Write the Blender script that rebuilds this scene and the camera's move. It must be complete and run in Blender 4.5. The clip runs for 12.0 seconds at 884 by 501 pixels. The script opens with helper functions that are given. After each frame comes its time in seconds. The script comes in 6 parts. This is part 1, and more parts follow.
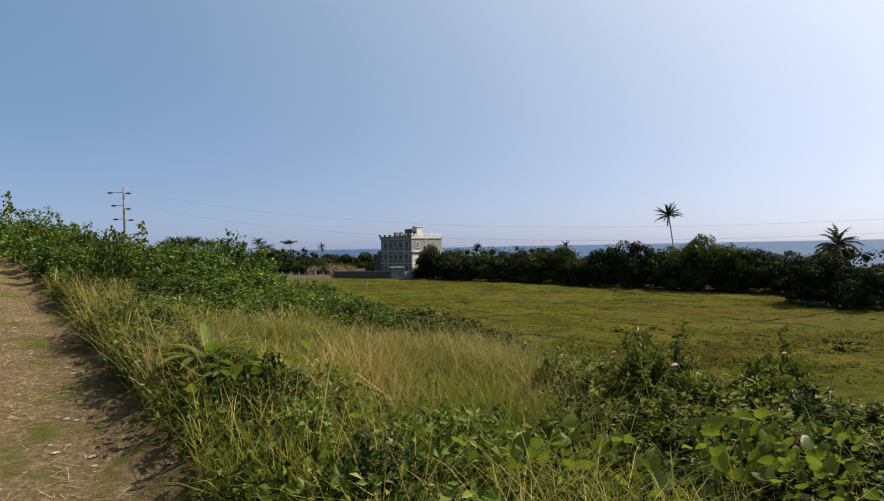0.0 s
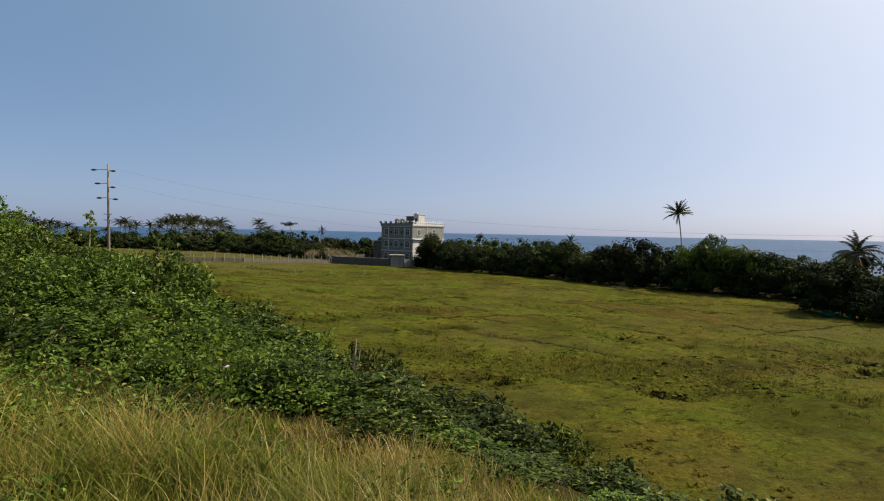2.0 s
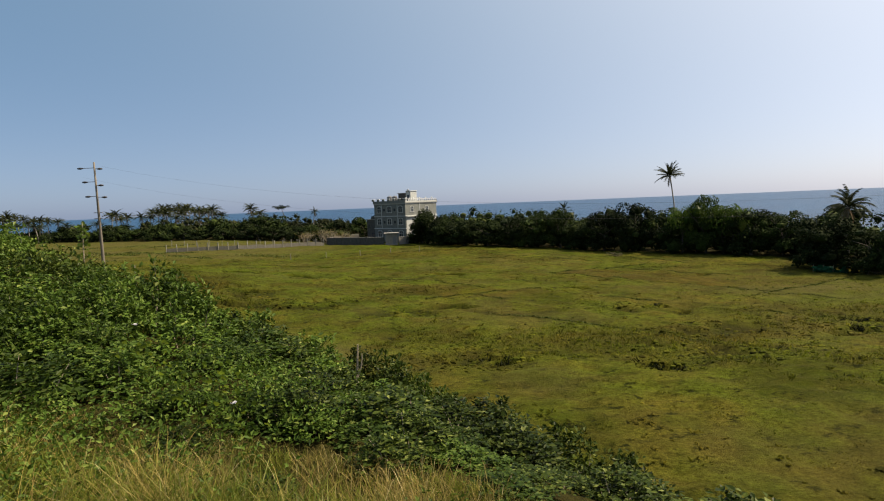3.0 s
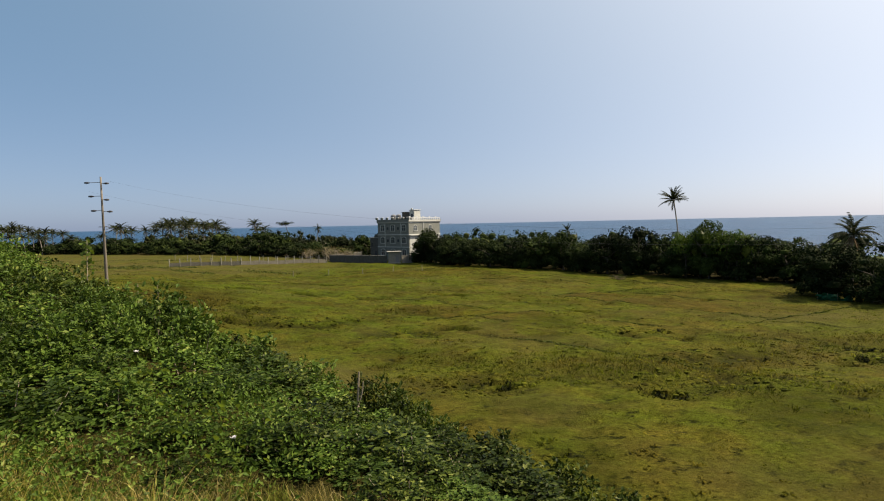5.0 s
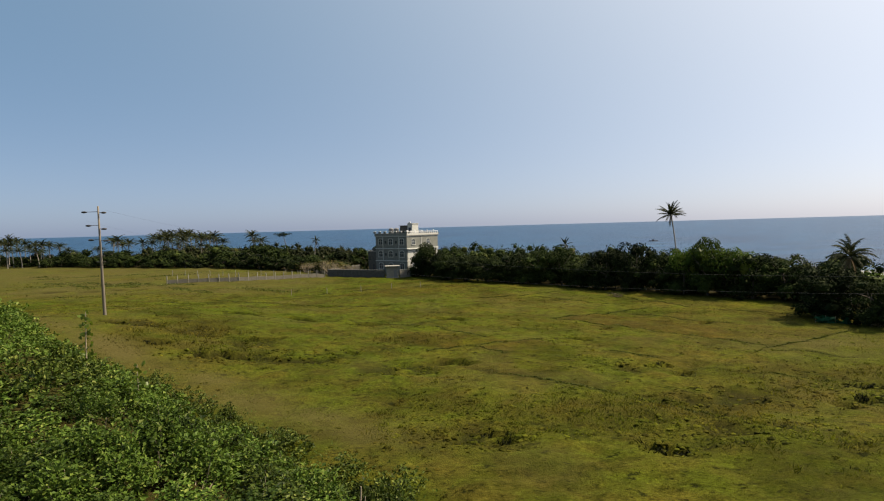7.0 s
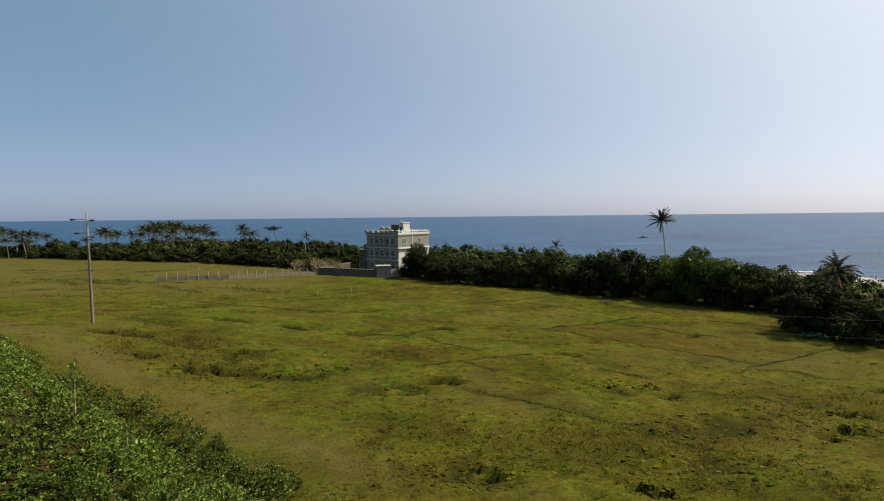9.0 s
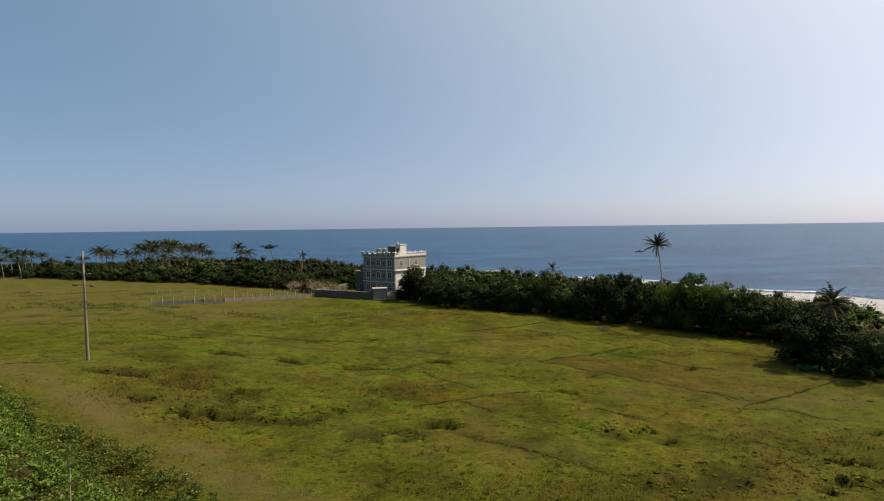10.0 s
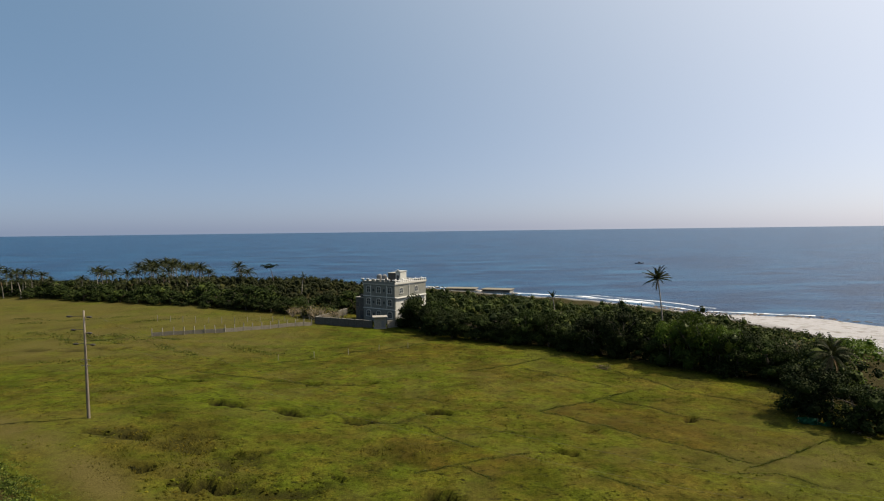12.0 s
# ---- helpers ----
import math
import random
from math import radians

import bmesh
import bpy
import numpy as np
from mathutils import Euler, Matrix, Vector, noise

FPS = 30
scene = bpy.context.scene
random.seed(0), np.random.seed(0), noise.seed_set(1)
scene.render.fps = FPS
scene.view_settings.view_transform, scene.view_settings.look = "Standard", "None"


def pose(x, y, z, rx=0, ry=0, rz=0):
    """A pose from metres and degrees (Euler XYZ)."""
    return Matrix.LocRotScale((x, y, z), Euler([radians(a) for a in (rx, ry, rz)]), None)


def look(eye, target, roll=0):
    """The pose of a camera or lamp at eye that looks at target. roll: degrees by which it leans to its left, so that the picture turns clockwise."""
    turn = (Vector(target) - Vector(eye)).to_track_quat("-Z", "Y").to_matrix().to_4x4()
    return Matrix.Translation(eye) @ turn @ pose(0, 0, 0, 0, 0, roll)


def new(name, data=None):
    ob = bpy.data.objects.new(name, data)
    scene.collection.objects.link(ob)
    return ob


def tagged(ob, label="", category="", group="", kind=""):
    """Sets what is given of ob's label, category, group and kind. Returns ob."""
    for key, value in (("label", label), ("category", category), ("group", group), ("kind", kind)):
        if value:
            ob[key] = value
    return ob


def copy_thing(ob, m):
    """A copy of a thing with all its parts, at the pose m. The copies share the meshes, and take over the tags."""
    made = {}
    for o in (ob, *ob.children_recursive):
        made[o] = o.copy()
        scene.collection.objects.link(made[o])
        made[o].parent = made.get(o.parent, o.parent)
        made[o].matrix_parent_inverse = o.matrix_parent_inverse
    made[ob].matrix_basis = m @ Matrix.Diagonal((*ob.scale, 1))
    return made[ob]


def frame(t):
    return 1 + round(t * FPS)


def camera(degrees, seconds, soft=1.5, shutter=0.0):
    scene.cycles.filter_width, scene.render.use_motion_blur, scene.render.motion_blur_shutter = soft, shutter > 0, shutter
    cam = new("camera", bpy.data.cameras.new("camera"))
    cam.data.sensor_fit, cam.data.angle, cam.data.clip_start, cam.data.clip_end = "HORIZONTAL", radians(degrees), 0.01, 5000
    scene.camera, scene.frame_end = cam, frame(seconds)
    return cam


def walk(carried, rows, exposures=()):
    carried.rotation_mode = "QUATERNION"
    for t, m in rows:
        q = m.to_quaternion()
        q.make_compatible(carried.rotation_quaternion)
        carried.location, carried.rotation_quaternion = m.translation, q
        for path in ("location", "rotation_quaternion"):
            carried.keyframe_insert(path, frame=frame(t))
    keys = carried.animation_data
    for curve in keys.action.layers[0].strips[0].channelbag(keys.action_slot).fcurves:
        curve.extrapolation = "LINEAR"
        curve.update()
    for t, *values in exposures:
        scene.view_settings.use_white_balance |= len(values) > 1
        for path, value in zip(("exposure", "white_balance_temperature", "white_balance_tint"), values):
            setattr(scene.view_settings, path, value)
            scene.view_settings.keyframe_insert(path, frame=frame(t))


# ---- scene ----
cam = camera(73.0, 12.0, soft=1.1)
PATH = [
    (0, (-0.2, -4.6, 7.75), (-0.168, -2.600, 7.736), -1.1),
    (0.5, (-0.15, -4.2, 7.6), (-0.122, -2.200, 7.571), -1.1),
    (0.6, (-0.120, -4.040, 7.600), (-0.097, -2.040, 7.578), -0.9),
    (0.7, (-0.090, -3.880, 7.600), (-0.080, -1.880, 7.560), -5.9),
    (0.8, (-0.060, -3.720, 7.600), (-0.053, -1.720, 7.560), -9.8),
    (0.9, (-0.030, -3.560, 7.600), (-0.022, -1.561, 7.543), -9.0),
    (1, (0.0, -3.4, 7.6), (0.022, -1.400, 7.568), -1.6),
    (1.1, (0.070, -3.120, 7.700), (0.089, -1.120, 7.664), 2.4),
    (1.2, (0.140, -2.840, 7.800), (0.161, -0.840, 7.764), 3.9),
    (1.3, (0.210, -2.560, 7.900), (0.241, -0.561, 7.847), 2.8),
    (1.4, (0.280, -2.280, 8.000), (0.311, -0.281, 7.943), 1.7),
    (1.5, (0.35, -2.0, 8.1), (0.380, -0.000, 8.073), 1.7),
    (2, (0.448, -0.812, 8.668), (0.468, 1.187, 8.605), 1.1),
    (2.5, (0.445, -0.847, 9.007), (0.461, 1.15, 8.911), -1.6),
    (3, (0.448, -0.873, 9.429), (0.485, 1.12, 9.273), -2.3),
    (5, (0.424, -0.829, 9.686), (0.454, 1.169, 9.592), -1.2),
    (5.5, (0.379, -0.776, 10.043), (0.416, 1.222, 9.961), -2.5),
    (6, (0.339, -0.608, 10.398), (0.365, 1.387, 10.25), -1.6),
    (6.5, (0.419, -0.643, 11.694), (0.454, 1.356, 11.619), -1.5),
    (8.5, (0.29, -0.668, 13.896), (0.331, 1.327, 13.761), -1.6),
    (9, (0.381, -0.525, 15.359), (0.449, 1.47, 15.239), -0.6),
    (9.5, (0.412, -0.603, 17.25), (0.491, 1.394, 17.197), -0.7),
    (10, (0.391, -0.432, 18.411), (0.471, 1.565, 18.326), -0.7),
    (10.5, (0.462, -0.36, 19.001), (0.536, 1.634, 18.868), -1.0),
    (11, (0.11, -0.309, 20.786), (0.196, 1.686, 20.684), -0.5),
    (11.5, (0.149, -0.372, 22.901), (0.238, 1.625, 22.825), -0.4),
    (12, (0.369, -0.274, 25.013), (0.45, 1.723, 24.937), -0.7),
]
walk(cam, [(t, look(eye, target, roll)) for t, eye, target, roll in PATH], [(0, 0.86, 6980, 15), (0.5, 0.79, 6980, 15), (2, 0.77, 7120, 14.5), (3, 0.84, 7350, 12), (5, 0.90, 7430, 12), (6.5, 0.87, 7500, 12), (9, 0.80, 7450, 12), (12, 0.70, 7300, 12.5)])

# ---- world and sun ----
SUN_ELEVATION, SUN_AZIMUTH = radians(50), radians(82)   # azimuth clockwise from +y
world = bpy.data.worlds.new("world")
scene.world = world
world.use_nodes = True
wn, wl = world.node_tree.nodes, world.node_tree.links
wn.clear()
sky = wn.new("ShaderNodeTexSky")
sky.sky_type = "NISHITA"
sky.sun_disc = False
sky.sun_elevation, sky.sun_rotation = SUN_ELEVATION, SUN_AZIMUTH
sky.altitude, sky.air_density, sky.dust_density, sky.ozone_density = 1500, 0.62, 4.4, 0.5
wback = wn.new("ShaderNodeBackground")
wback.inputs["Strength"].default_value = 0.035
# sea haze: paler towards the sun and towards the horizon
wdir = wn.new("ShaderNodeTexCoord")
wdot = wn.new("ShaderNodeVectorMath")
wdot.operation = "DOT_PRODUCT"
wdot.inputs[1].default_value = (math.sin(SUN_AZIMUTH) * math.cos(SUN_ELEVATION), math.cos(SUN_AZIMUTH) * math.cos(SUN_ELEVATION), math.sin(SUN_ELEVATION))
wl.new(wdir.outputs["Generated"], wdot.inputs[0])
wramp = wn.new("ShaderNodeMapRange")
wramp.inputs["From Min"].default_value, wramp.inputs["From Max"].default_value = -1.0, 1.0
wl.new(wdot.outputs["Value"], wramp.inputs["Value"])
wpow = wn.new("ShaderNodeMath")
wpow.operation, wpow.inputs[1].default_value = "POWER", 4.5
wl.new(wramp.outputs["Result"], wpow.inputs[0])
wcol = wn.new("ShaderNodeMix")
wcol.data_type = "RGBA"
wcol.inputs[6].default_value, wcol.inputs[7].default_value = (0.032, 0.098, 0.176, 1), (0.70, 0.735, 0.79, 1)
wl.new(wpow.outputs[0], wcol.inputs[0])
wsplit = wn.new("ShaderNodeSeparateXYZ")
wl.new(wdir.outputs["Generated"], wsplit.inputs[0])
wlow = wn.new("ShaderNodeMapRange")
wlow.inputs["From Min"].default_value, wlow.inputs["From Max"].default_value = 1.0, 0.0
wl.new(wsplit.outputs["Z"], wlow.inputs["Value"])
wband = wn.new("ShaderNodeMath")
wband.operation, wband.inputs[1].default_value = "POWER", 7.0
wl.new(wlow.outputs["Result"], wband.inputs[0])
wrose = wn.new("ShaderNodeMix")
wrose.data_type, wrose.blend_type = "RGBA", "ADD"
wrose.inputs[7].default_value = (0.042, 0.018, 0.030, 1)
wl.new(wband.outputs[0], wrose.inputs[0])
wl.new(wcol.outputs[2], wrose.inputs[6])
whaze = wn.new("ShaderNodeBackground")
whaze.inputs["Strength"].default_value = 1.0
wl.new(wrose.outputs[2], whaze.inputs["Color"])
wadd = wn.new("ShaderNodeAddShader")
wout = wn.new("ShaderNodeOutputWorld")
wl.new(sky.outputs["Color"], wback.inputs["Color"])
wl.new(wback.outputs["Background"], wadd.inputs[0])
wl.new(whaze.outputs["Background"], wadd.inputs[1])
wl.new(wadd.outputs[0], wout.inputs["Surface"])

sun = new("sun", bpy.data.lights.new("sun", "SUN"))
sun.data.energy, sun.data.angle, sun.data.color = 5.0, radians(0.55), (1.0, 0.91, 0.76)
to_sun = Vector((math.sin(SUN_AZIMUTH) * math.cos(SUN_ELEVATION), math.cos(SUN_AZIMUTH) * math.cos(SUN_ELEVATION), math.sin(SUN_ELEVATION)))
sun.matrix_world = look(to_sun * 300, (0, 0, 0))

# ---- numbers of the land ----
RNG = np.random.default_rng(7)
SEA = -3.5


def lattice(ix, iy, seed):
    h = (ix * 374761393 + iy * 668265263 + seed * 974634777) & 0xFFFFFFFF
    h = ((h ^ (h >> 13)) * 1274126177) & 0xFFFFFFFF
    return ((h ^ (h >> 16)) & 0xFFFF) / 65535.0


def value_noise(x, y, size, seed=0):
    """Smooth noise from 0 to 1 with bumps of the given size in metres."""
    x, y = np.asarray(x, float) / size, np.asarray(y, float) / size
    ix, iy = np.floor(x).astype(np.int64), np.floor(y).astype(np.int64)
    fx, fy = x - ix, y - iy
    fx, fy = fx * fx * (3 - 2 * fx), fy * fy * (3 - 2 * fy)
    a, b = lattice(ix, iy, seed), lattice(ix + 1, iy, seed)
    c, d = lattice(ix, iy + 1, seed), lattice(ix + 1, iy + 1, seed)
    return (a * (1 - fx) + b * fx) * (1 - fy) + (c * (1 - fx) + d * fx) * fy


def ease(lo, hi, v):
    f = np.clip((np.asarray(v, float) - lo) / (hi - lo), 0, 1)
    return f * f * (3 - 2 * f)


def bank(x, y):
    """How far up the bank a place lies from its foot (s), and how far along it (u)."""
    x, y = np.asarray(x, float), np.asarray(y, float)
    return -0.69 * (x - 0.3) - 0.72 * (y - 20.3), -0.72 * x + 0.69 * y


SHORE = np.array([(-2500, 480), (-420, 345), (-200, 335), (-60, 318), (0, 292), (40, 252), (63, 236), (83, 210), (92, 192), (122, 176), (131, 158), (200, 90), (420, -60), (2500, -900)], float)


def line_gap(x, y, line):
    """The distance to a polyline."""
    best = np.full(np.shape(x), 1e9)
    for (ax, ay), (bx, by) in zip(line[:-1], line[1:]):
        dx, dy = bx - ax, by - ay
        f = np.clip(((x - ax) * dx + (y - ay) * dy) / (dx * dx + dy * dy), 0, 1)
        best = np.minimum(best, np.hypot(x - ax - f * dx, y - ay - f * dy))
    return best


def inland(x, y):
    """Metres from the waterline, positive on land."""
    x, y = np.asarray(x, float), np.asarray(y, float)
    gap = line_gap(x, y, SHORE)
    return np.where(y < np.interp(x, SHORE[:, 0], SHORE[:, 1]), gap, -gap)


# dark hollows in the pasture: two ends and a half-width
HOLLOWS = [((-29.2, 83.7), (-25.2, 82.2), 1.3), ((-18.7, 80.8), (-15.4, 79.4), 0.9), ((-8.9, 77.6), (-6.6, 76.9), 0.9), ((1.1, 81.3), (4.6, 80.3), 0.7), ((-38.6, 96.9), (-35.2, 97.3), 0.7), ((-39.7, 105.7), (-38.1, 106.3), 0.6),
           ((-17.9, 96.7), (-15.6, 96.8), 0.7), ((-9.2, 96.3), (-7.8, 96.6), 0.6), ((-20.0, 64.1), (-17.1, 64.5), 0.7), ((15.7, 66.4), (17.9, 66.1), 0.8), ((36.5, 78.9), (37.7, 78.7), 0.7), ((-37.3, 67.5), (-35.3, 67.3), 0.7),
           ((-32.9, 66.8), (-30.8, 67.0), 0.8), ((-28.0, 59.5), (-26.2, 59.2), 0.5), ((-22.6, 56.8), (-20.8, 55.6), 0.7), ((-20.3, 57.1), (-18.3, 55.9), 0.8), ((-8.5, 59.2), (-7.4, 59.2), 0.4)]
HOLLOWS += [((12.0, 31.4), (13.8, 30.3), 0.45), ((3.3, 34.6), (4.3, 34.2), 0.4), ((4.2, 33.0), (5.0, 32.8), 0.35), ((1.1, 55.5), (3.0, 54.9), 0.9), ((33.8, 46.1), (36.8, 45.5), 0.5), ((20.8, 52.9), (20.9, 52.6), 0.4),
            ((21.6, 50.3), (22.3, 50.2), 0.4), ((29.5, 40.9), (30.1, 40.9), 0.4), ((31.7, 42.6), (32.7, 42.7), 0.4), ((42.2, 53.1), (42.5, 52.9), 0.4)]
# old ruts and paddy edges, the far ones and the near ones
RUTS = [[(9.0, 104.6), (16.7, 109.3), (24.8, 116.5)], [(18.5, 107.6), (25.4, 101.5), (31.9, 95.7)], [(33.9, 109.9), (38.9, 100.6), (42.4, 93.8)], [(17.0, 81.9), (24.0, 85.7), (34.8, 93.4)],
        [(28.3, 88.6), (33.6, 84.6), (37.5, 79.4), (40.4, 78.1)], [(17.3, 81.7), (23.0, 76.7), (27.5, 72.6), (30.7, 70.0), (34.5, 66.4), (37.2, 63.6)], [(36.2, 62.5), (39.4, 63.7), (45.9, 67.5), (51.7, 70.9)], [(44.3, 91.0), (50.1, 85.4), (53.4, 82.6)],
        [(0.7, 75.3), (4.0, 70.1), (6.5, 68.1)]]
RUTS += [[(-0.3, 60.6), (4.2, 62.7), (8.1, 64.3), (12.6, 65.5)], [(4.5, 62.5), (6.1, 60.4), (7.6, 58.7)], [(34.1, 61.0), (38.2, 60.6), (40.5, 57.7), (42.4, 56.3)], [(18.6, 59.9), (20.9, 57.9), (22.3, 56.2)],
         [(-0.0, 89.2), (3.3, 86.0)], [(-29.7, 112.4), (-22.9, 115.1), (-14.0, 122.7), (-4.8, 125.9), (2.5, 131.4)], [(2.9, 53.0), (6.8, 50.2), (13.4, 44.2), (18.6, 38.2), (22.3, 34.2)],
         [(29.8, 50.7), (31.9, 49.1), (33.4, 47.6)]]
# the broken edges of two old terraces
GULLIES = [[(-24.8, 81.0), (-21.6, 80.1), (-18.7, 80.8), (-14.9, 78.7), (-11.5, 80.6), (-8.9, 77.6), (-6.6, 76.5), (-2.9, 76.5), (1.1, 80.0)],
           [(-39.7, 105.7), (-32.8, 102.4), (-27.5, 100.6), (-22.3, 98.5), (-16.5, 96.4), (-8.2, 95.9)],
           [(-45.6, 101.4), (-38.6, 96.9), (-34.6, 96.9)]]


def plain(x, y):
    """The pasture's height."""
    z = -0.4 + 3.3 * np.exp(-((x + 43) / 24) ** 2 - ((y - 66) / 27) ** 2) + 0.9 * np.exp(-((y - 15) / 24) ** 2)
    z = z - 1.15 * ease(5, 42, x) * ease(20, 45, y) - 0.1 * ease(80, 150, y) + 1.2 * ease(-15, -70, x) * ease(40, 110, y)
    return z


def deep_of(x, y):
    """1 in the larger hollows, whose floor is bare."""
    return hollow_of(x, y, 0.55)


def hollow_of(x, y, least=0.0):
    h = np.zeros(np.shape(x))
    wx = x + (value_noise(x, y, 1.7, 51) - 0.5) * 1.4 + (value_noise(x, y, 0.8, 52) - 0.5) * 0.9
    wy = y + (value_noise(x, y, 1.7, 53) - 0.5) * 1.1 + (value_noise(x, y, 0.8, 54) - 0.5) * 0.9
    for a, b, w in [h for h in HOLLOWS if h[2] > least]:
        h = np.maximum(h, np.exp(-(line_gap(wx, wy, [a, b]) / (1.0 * w)) ** 10))
    return h


# trampled ground with broken turf: centre and half-axes
BROKEN = ((-31, 67.5, 7, 3), (-23, 66, 6, 4), (-20, 60, 5, 5), (-22, 56, 5, 3), (-13, 57, 6, 3.5), (-94, 156, 10, 3), (-67, 138, 16, 3), (-66, 126, 22, 2.5), (20, 52.5, 4, 2.5), (33, 44, 8, 5), (21, 42, 7, 3.5), (17, 34, 8, 4), (5, 34, 5, 3), (-3, 52, 5, 3))


def broken_of(x, y):
    """Little scarps where cattle have broken the turf."""
    r = np.zeros(np.shape(x))
    for cx, cy, a, b in BROKEN:
        r = np.maximum(r, ease(1.2, 0.45, np.hypot((x - cx) / a, (y - cy) / b)))
    lump = value_noise(x * 0.8, y, 2.3, 131) * 0.62 + value_noise(x * 0.8, y, 1.0, 133) * 0.38
    return r * ease(0.53, 0.62, lump)


def rut_of(x, y):
    r = np.zeros(np.shape(x))
    for line in RUTS + GULLIES:
        r = np.maximum(r, np.exp(-(line_gap(x, y, line) / 0.4) ** 2))
    return r * (0.35 + 0.65 * value_noise(x, y, 3.0, 71))


RANK = ((10, 38, 19, 6), (36, 47, 15, 9), (-26, 63, 9, 8), (22, 30, 9, 5), (-2, 67, 6, 3), (-20, 57, 5, 4))


def rank_of(x, y):
    """Where the pasture is left long."""
    r = np.zeros(np.shape(x))
    for cx, cy, a, b in RANK:
        r = np.maximum(r, ease(1.15, 0.5, np.hypot((x - cx) / a, (y - cy) / b)))
    return r * ease(0.30, 0.62, value_noise(x, y, 2.6, 97) * 0.6 + value_noise(x, y, 0.8, 98) * 0.4)


def land(x, y, detail=True):
    x, y = np.asarray(x, float), np.asarray(y, float)
    s, u = bank(x, y)
    crest = 5.5 + 0.085 * np.clip(u, -25, 70) + 0.35 * ease(12, 16, s)
    w = ease(-1.5, 10.5, s) * ease(-60, -25, u)
    z = plain(x, y) * (1 - w) + crest * w
    if detail:
        z = z + (value_noise(x, y, 2.2, 3) - 0.5) * (0.16 + 0.12 * (1 - w)) + (value_noise(x, y, 0.9, 5) - 0.5) * (0.06 + 0.15 * (1 - w))
        z = z - 0.28 * track_of(x, y) - 1.25 * hollow_of(x, y) - 0.11 * rut_of(x, y) - 0.32 * broken_of(x, y)
    d = inland(x, y)
    z = np.where(d < 45, SEA - 0.25 + (z - SEA + 0.25) * ease(-4, 45, d) + 0.4 * ease(0, 12, d) * (1 - ease(12, 45, d)), z)
    return np.where(d < 0, SEA + np.maximum(d * 0.12, -6) - 0.2, z)


# old paddies that were left to dry: corners in order
FALLOW = (((17.3, 81.7), (28.3, 88.6), (40.4, 78.0), (51.7, 70.9), (37.2, 63.6)), ((-4.0, 70.0), (0.7, 75.3), (6.5, 68.1), (12.6, 65.5), (-0.3, 60.6)), ((4.5, 62.5), (12.6, 65.5), (15.0, 58.0), (7.6, 57.5)), ((-22.9, 115.1), (-4.8, 125.9), (2.5, 131.4), (12.0, 125.0), (-5.0, 108.0)))


def fallow_of(x, y):
    """1 inside one of the dried-out paddies."""
    r = np.zeros(np.shape(x))
    wx, wy = x + (value_noise(x, y, 2.5, 141) - 0.5) * 1.2, y + (value_noise(x, y, 2.5, 143) - 0.5) * 1.2
    for quad in FALLOW:
        inside = np.ones(np.shape(x))
        for (ax, ay), (bx, by) in zip(quad, quad[1:] + quad[:1]):
            side = ((wx - ax) * (by - ay) - (wy - ay) * (bx - ax)) / math.hypot(bx - ax, by - ay)
            inside = np.minimum(inside, ease(-0.2, 0.6, side))
        r = np.maximum(r, inside)
    return r


def track_of(x, y):
    """1 on the gravel track that runs along the top of the bank."""
    s, u = bank(x, y)
    edge = s + (value_noise(x, y, 1.3, 21) - 0.5) * 0.6 + 0.16 * np.clip(u - 3, -30, 22)
    return ease(15.7, 16.1, edge) * (1 - ease(20.6, 21.3, edge))


# ---- node materials ----
def material(name):
    m = bpy.data.materials.new(name)
    m.use_nodes = True
    nt = m.node_tree
    return m, nt, nt.nodes["Principled BSDF"]


def node(nt, kind, **values):
    n = nt.nodes.new("ShaderNode" + kind)
    for key, value in values.items():
        n.inputs[key.replace("_", " ")].default_value = value
    return n


def position(nt, local=False):
    return nt.nodes.new("ShaderNodeTexCoord").outputs["Object"] if local else nt.nodes.new("ShaderNodeNewGeometry").outputs["Position"]


def noise_node(nt, where, scale, detail=4.0, rough=0.55, stretch=None):
    n = node(nt, "TexNoise", Scale=scale, Detail=detail, Roughness=rough)
    if stretch:
        mp = nt.nodes.new("ShaderNodeMapping")
        mp.inputs["Scale"].default_value = stretch
        nt.links.new(where, mp.inputs["Vector"])
        where = mp.outputs["Vector"]
    nt.links.new(where, n.inputs["Vector"])
    return n.outputs["Fac"]


def ramp(nt, fac, stops):
    r = nt.nodes.new("ShaderNodeValToRGB")
    while len(r.color_ramp.elements) < len(stops):
        r.color_ramp.elements.new(0.5)
    for e, (at, c) in zip(r.color_ramp.elements, stops):
        e.position, e.color = at, (*c, 1) if len(c) == 3 else c
    nt.links.new(fac, r.inputs["Fac"])
    return r.outputs["Color"]


def blend(nt, fac, a, b, mode="MIX"):
    m = nt.nodes.new("ShaderNodeMix")
    m.data_type, m.blend_type = "RGBA", mode
    for socket, value in ((m.inputs[0], fac), (m.inputs[6], a), (m.inputs[7], b)):
        if isinstance(value, bpy.types.NodeSocket):
            nt.links.new(value, socket)
        else:
            socket.default_value = value if isinstance(value, (int, float)) else (*value, 1)
    return m.outputs[2]


def bump(nt, bsdf, height, strength, distance):
    b = node(nt, "Bump", Strength=strength, Distance=distance)
    nt.links.new(height, b.inputs["Height"])
    nt.links.new(b.outputs["Normal"], bsdf.inputs["Normal"])


def zone(nt, name):
    a = nt.nodes.new("ShaderNodeAttribute")
    a.attribute_name = name
    return a.outputs["Fac"]


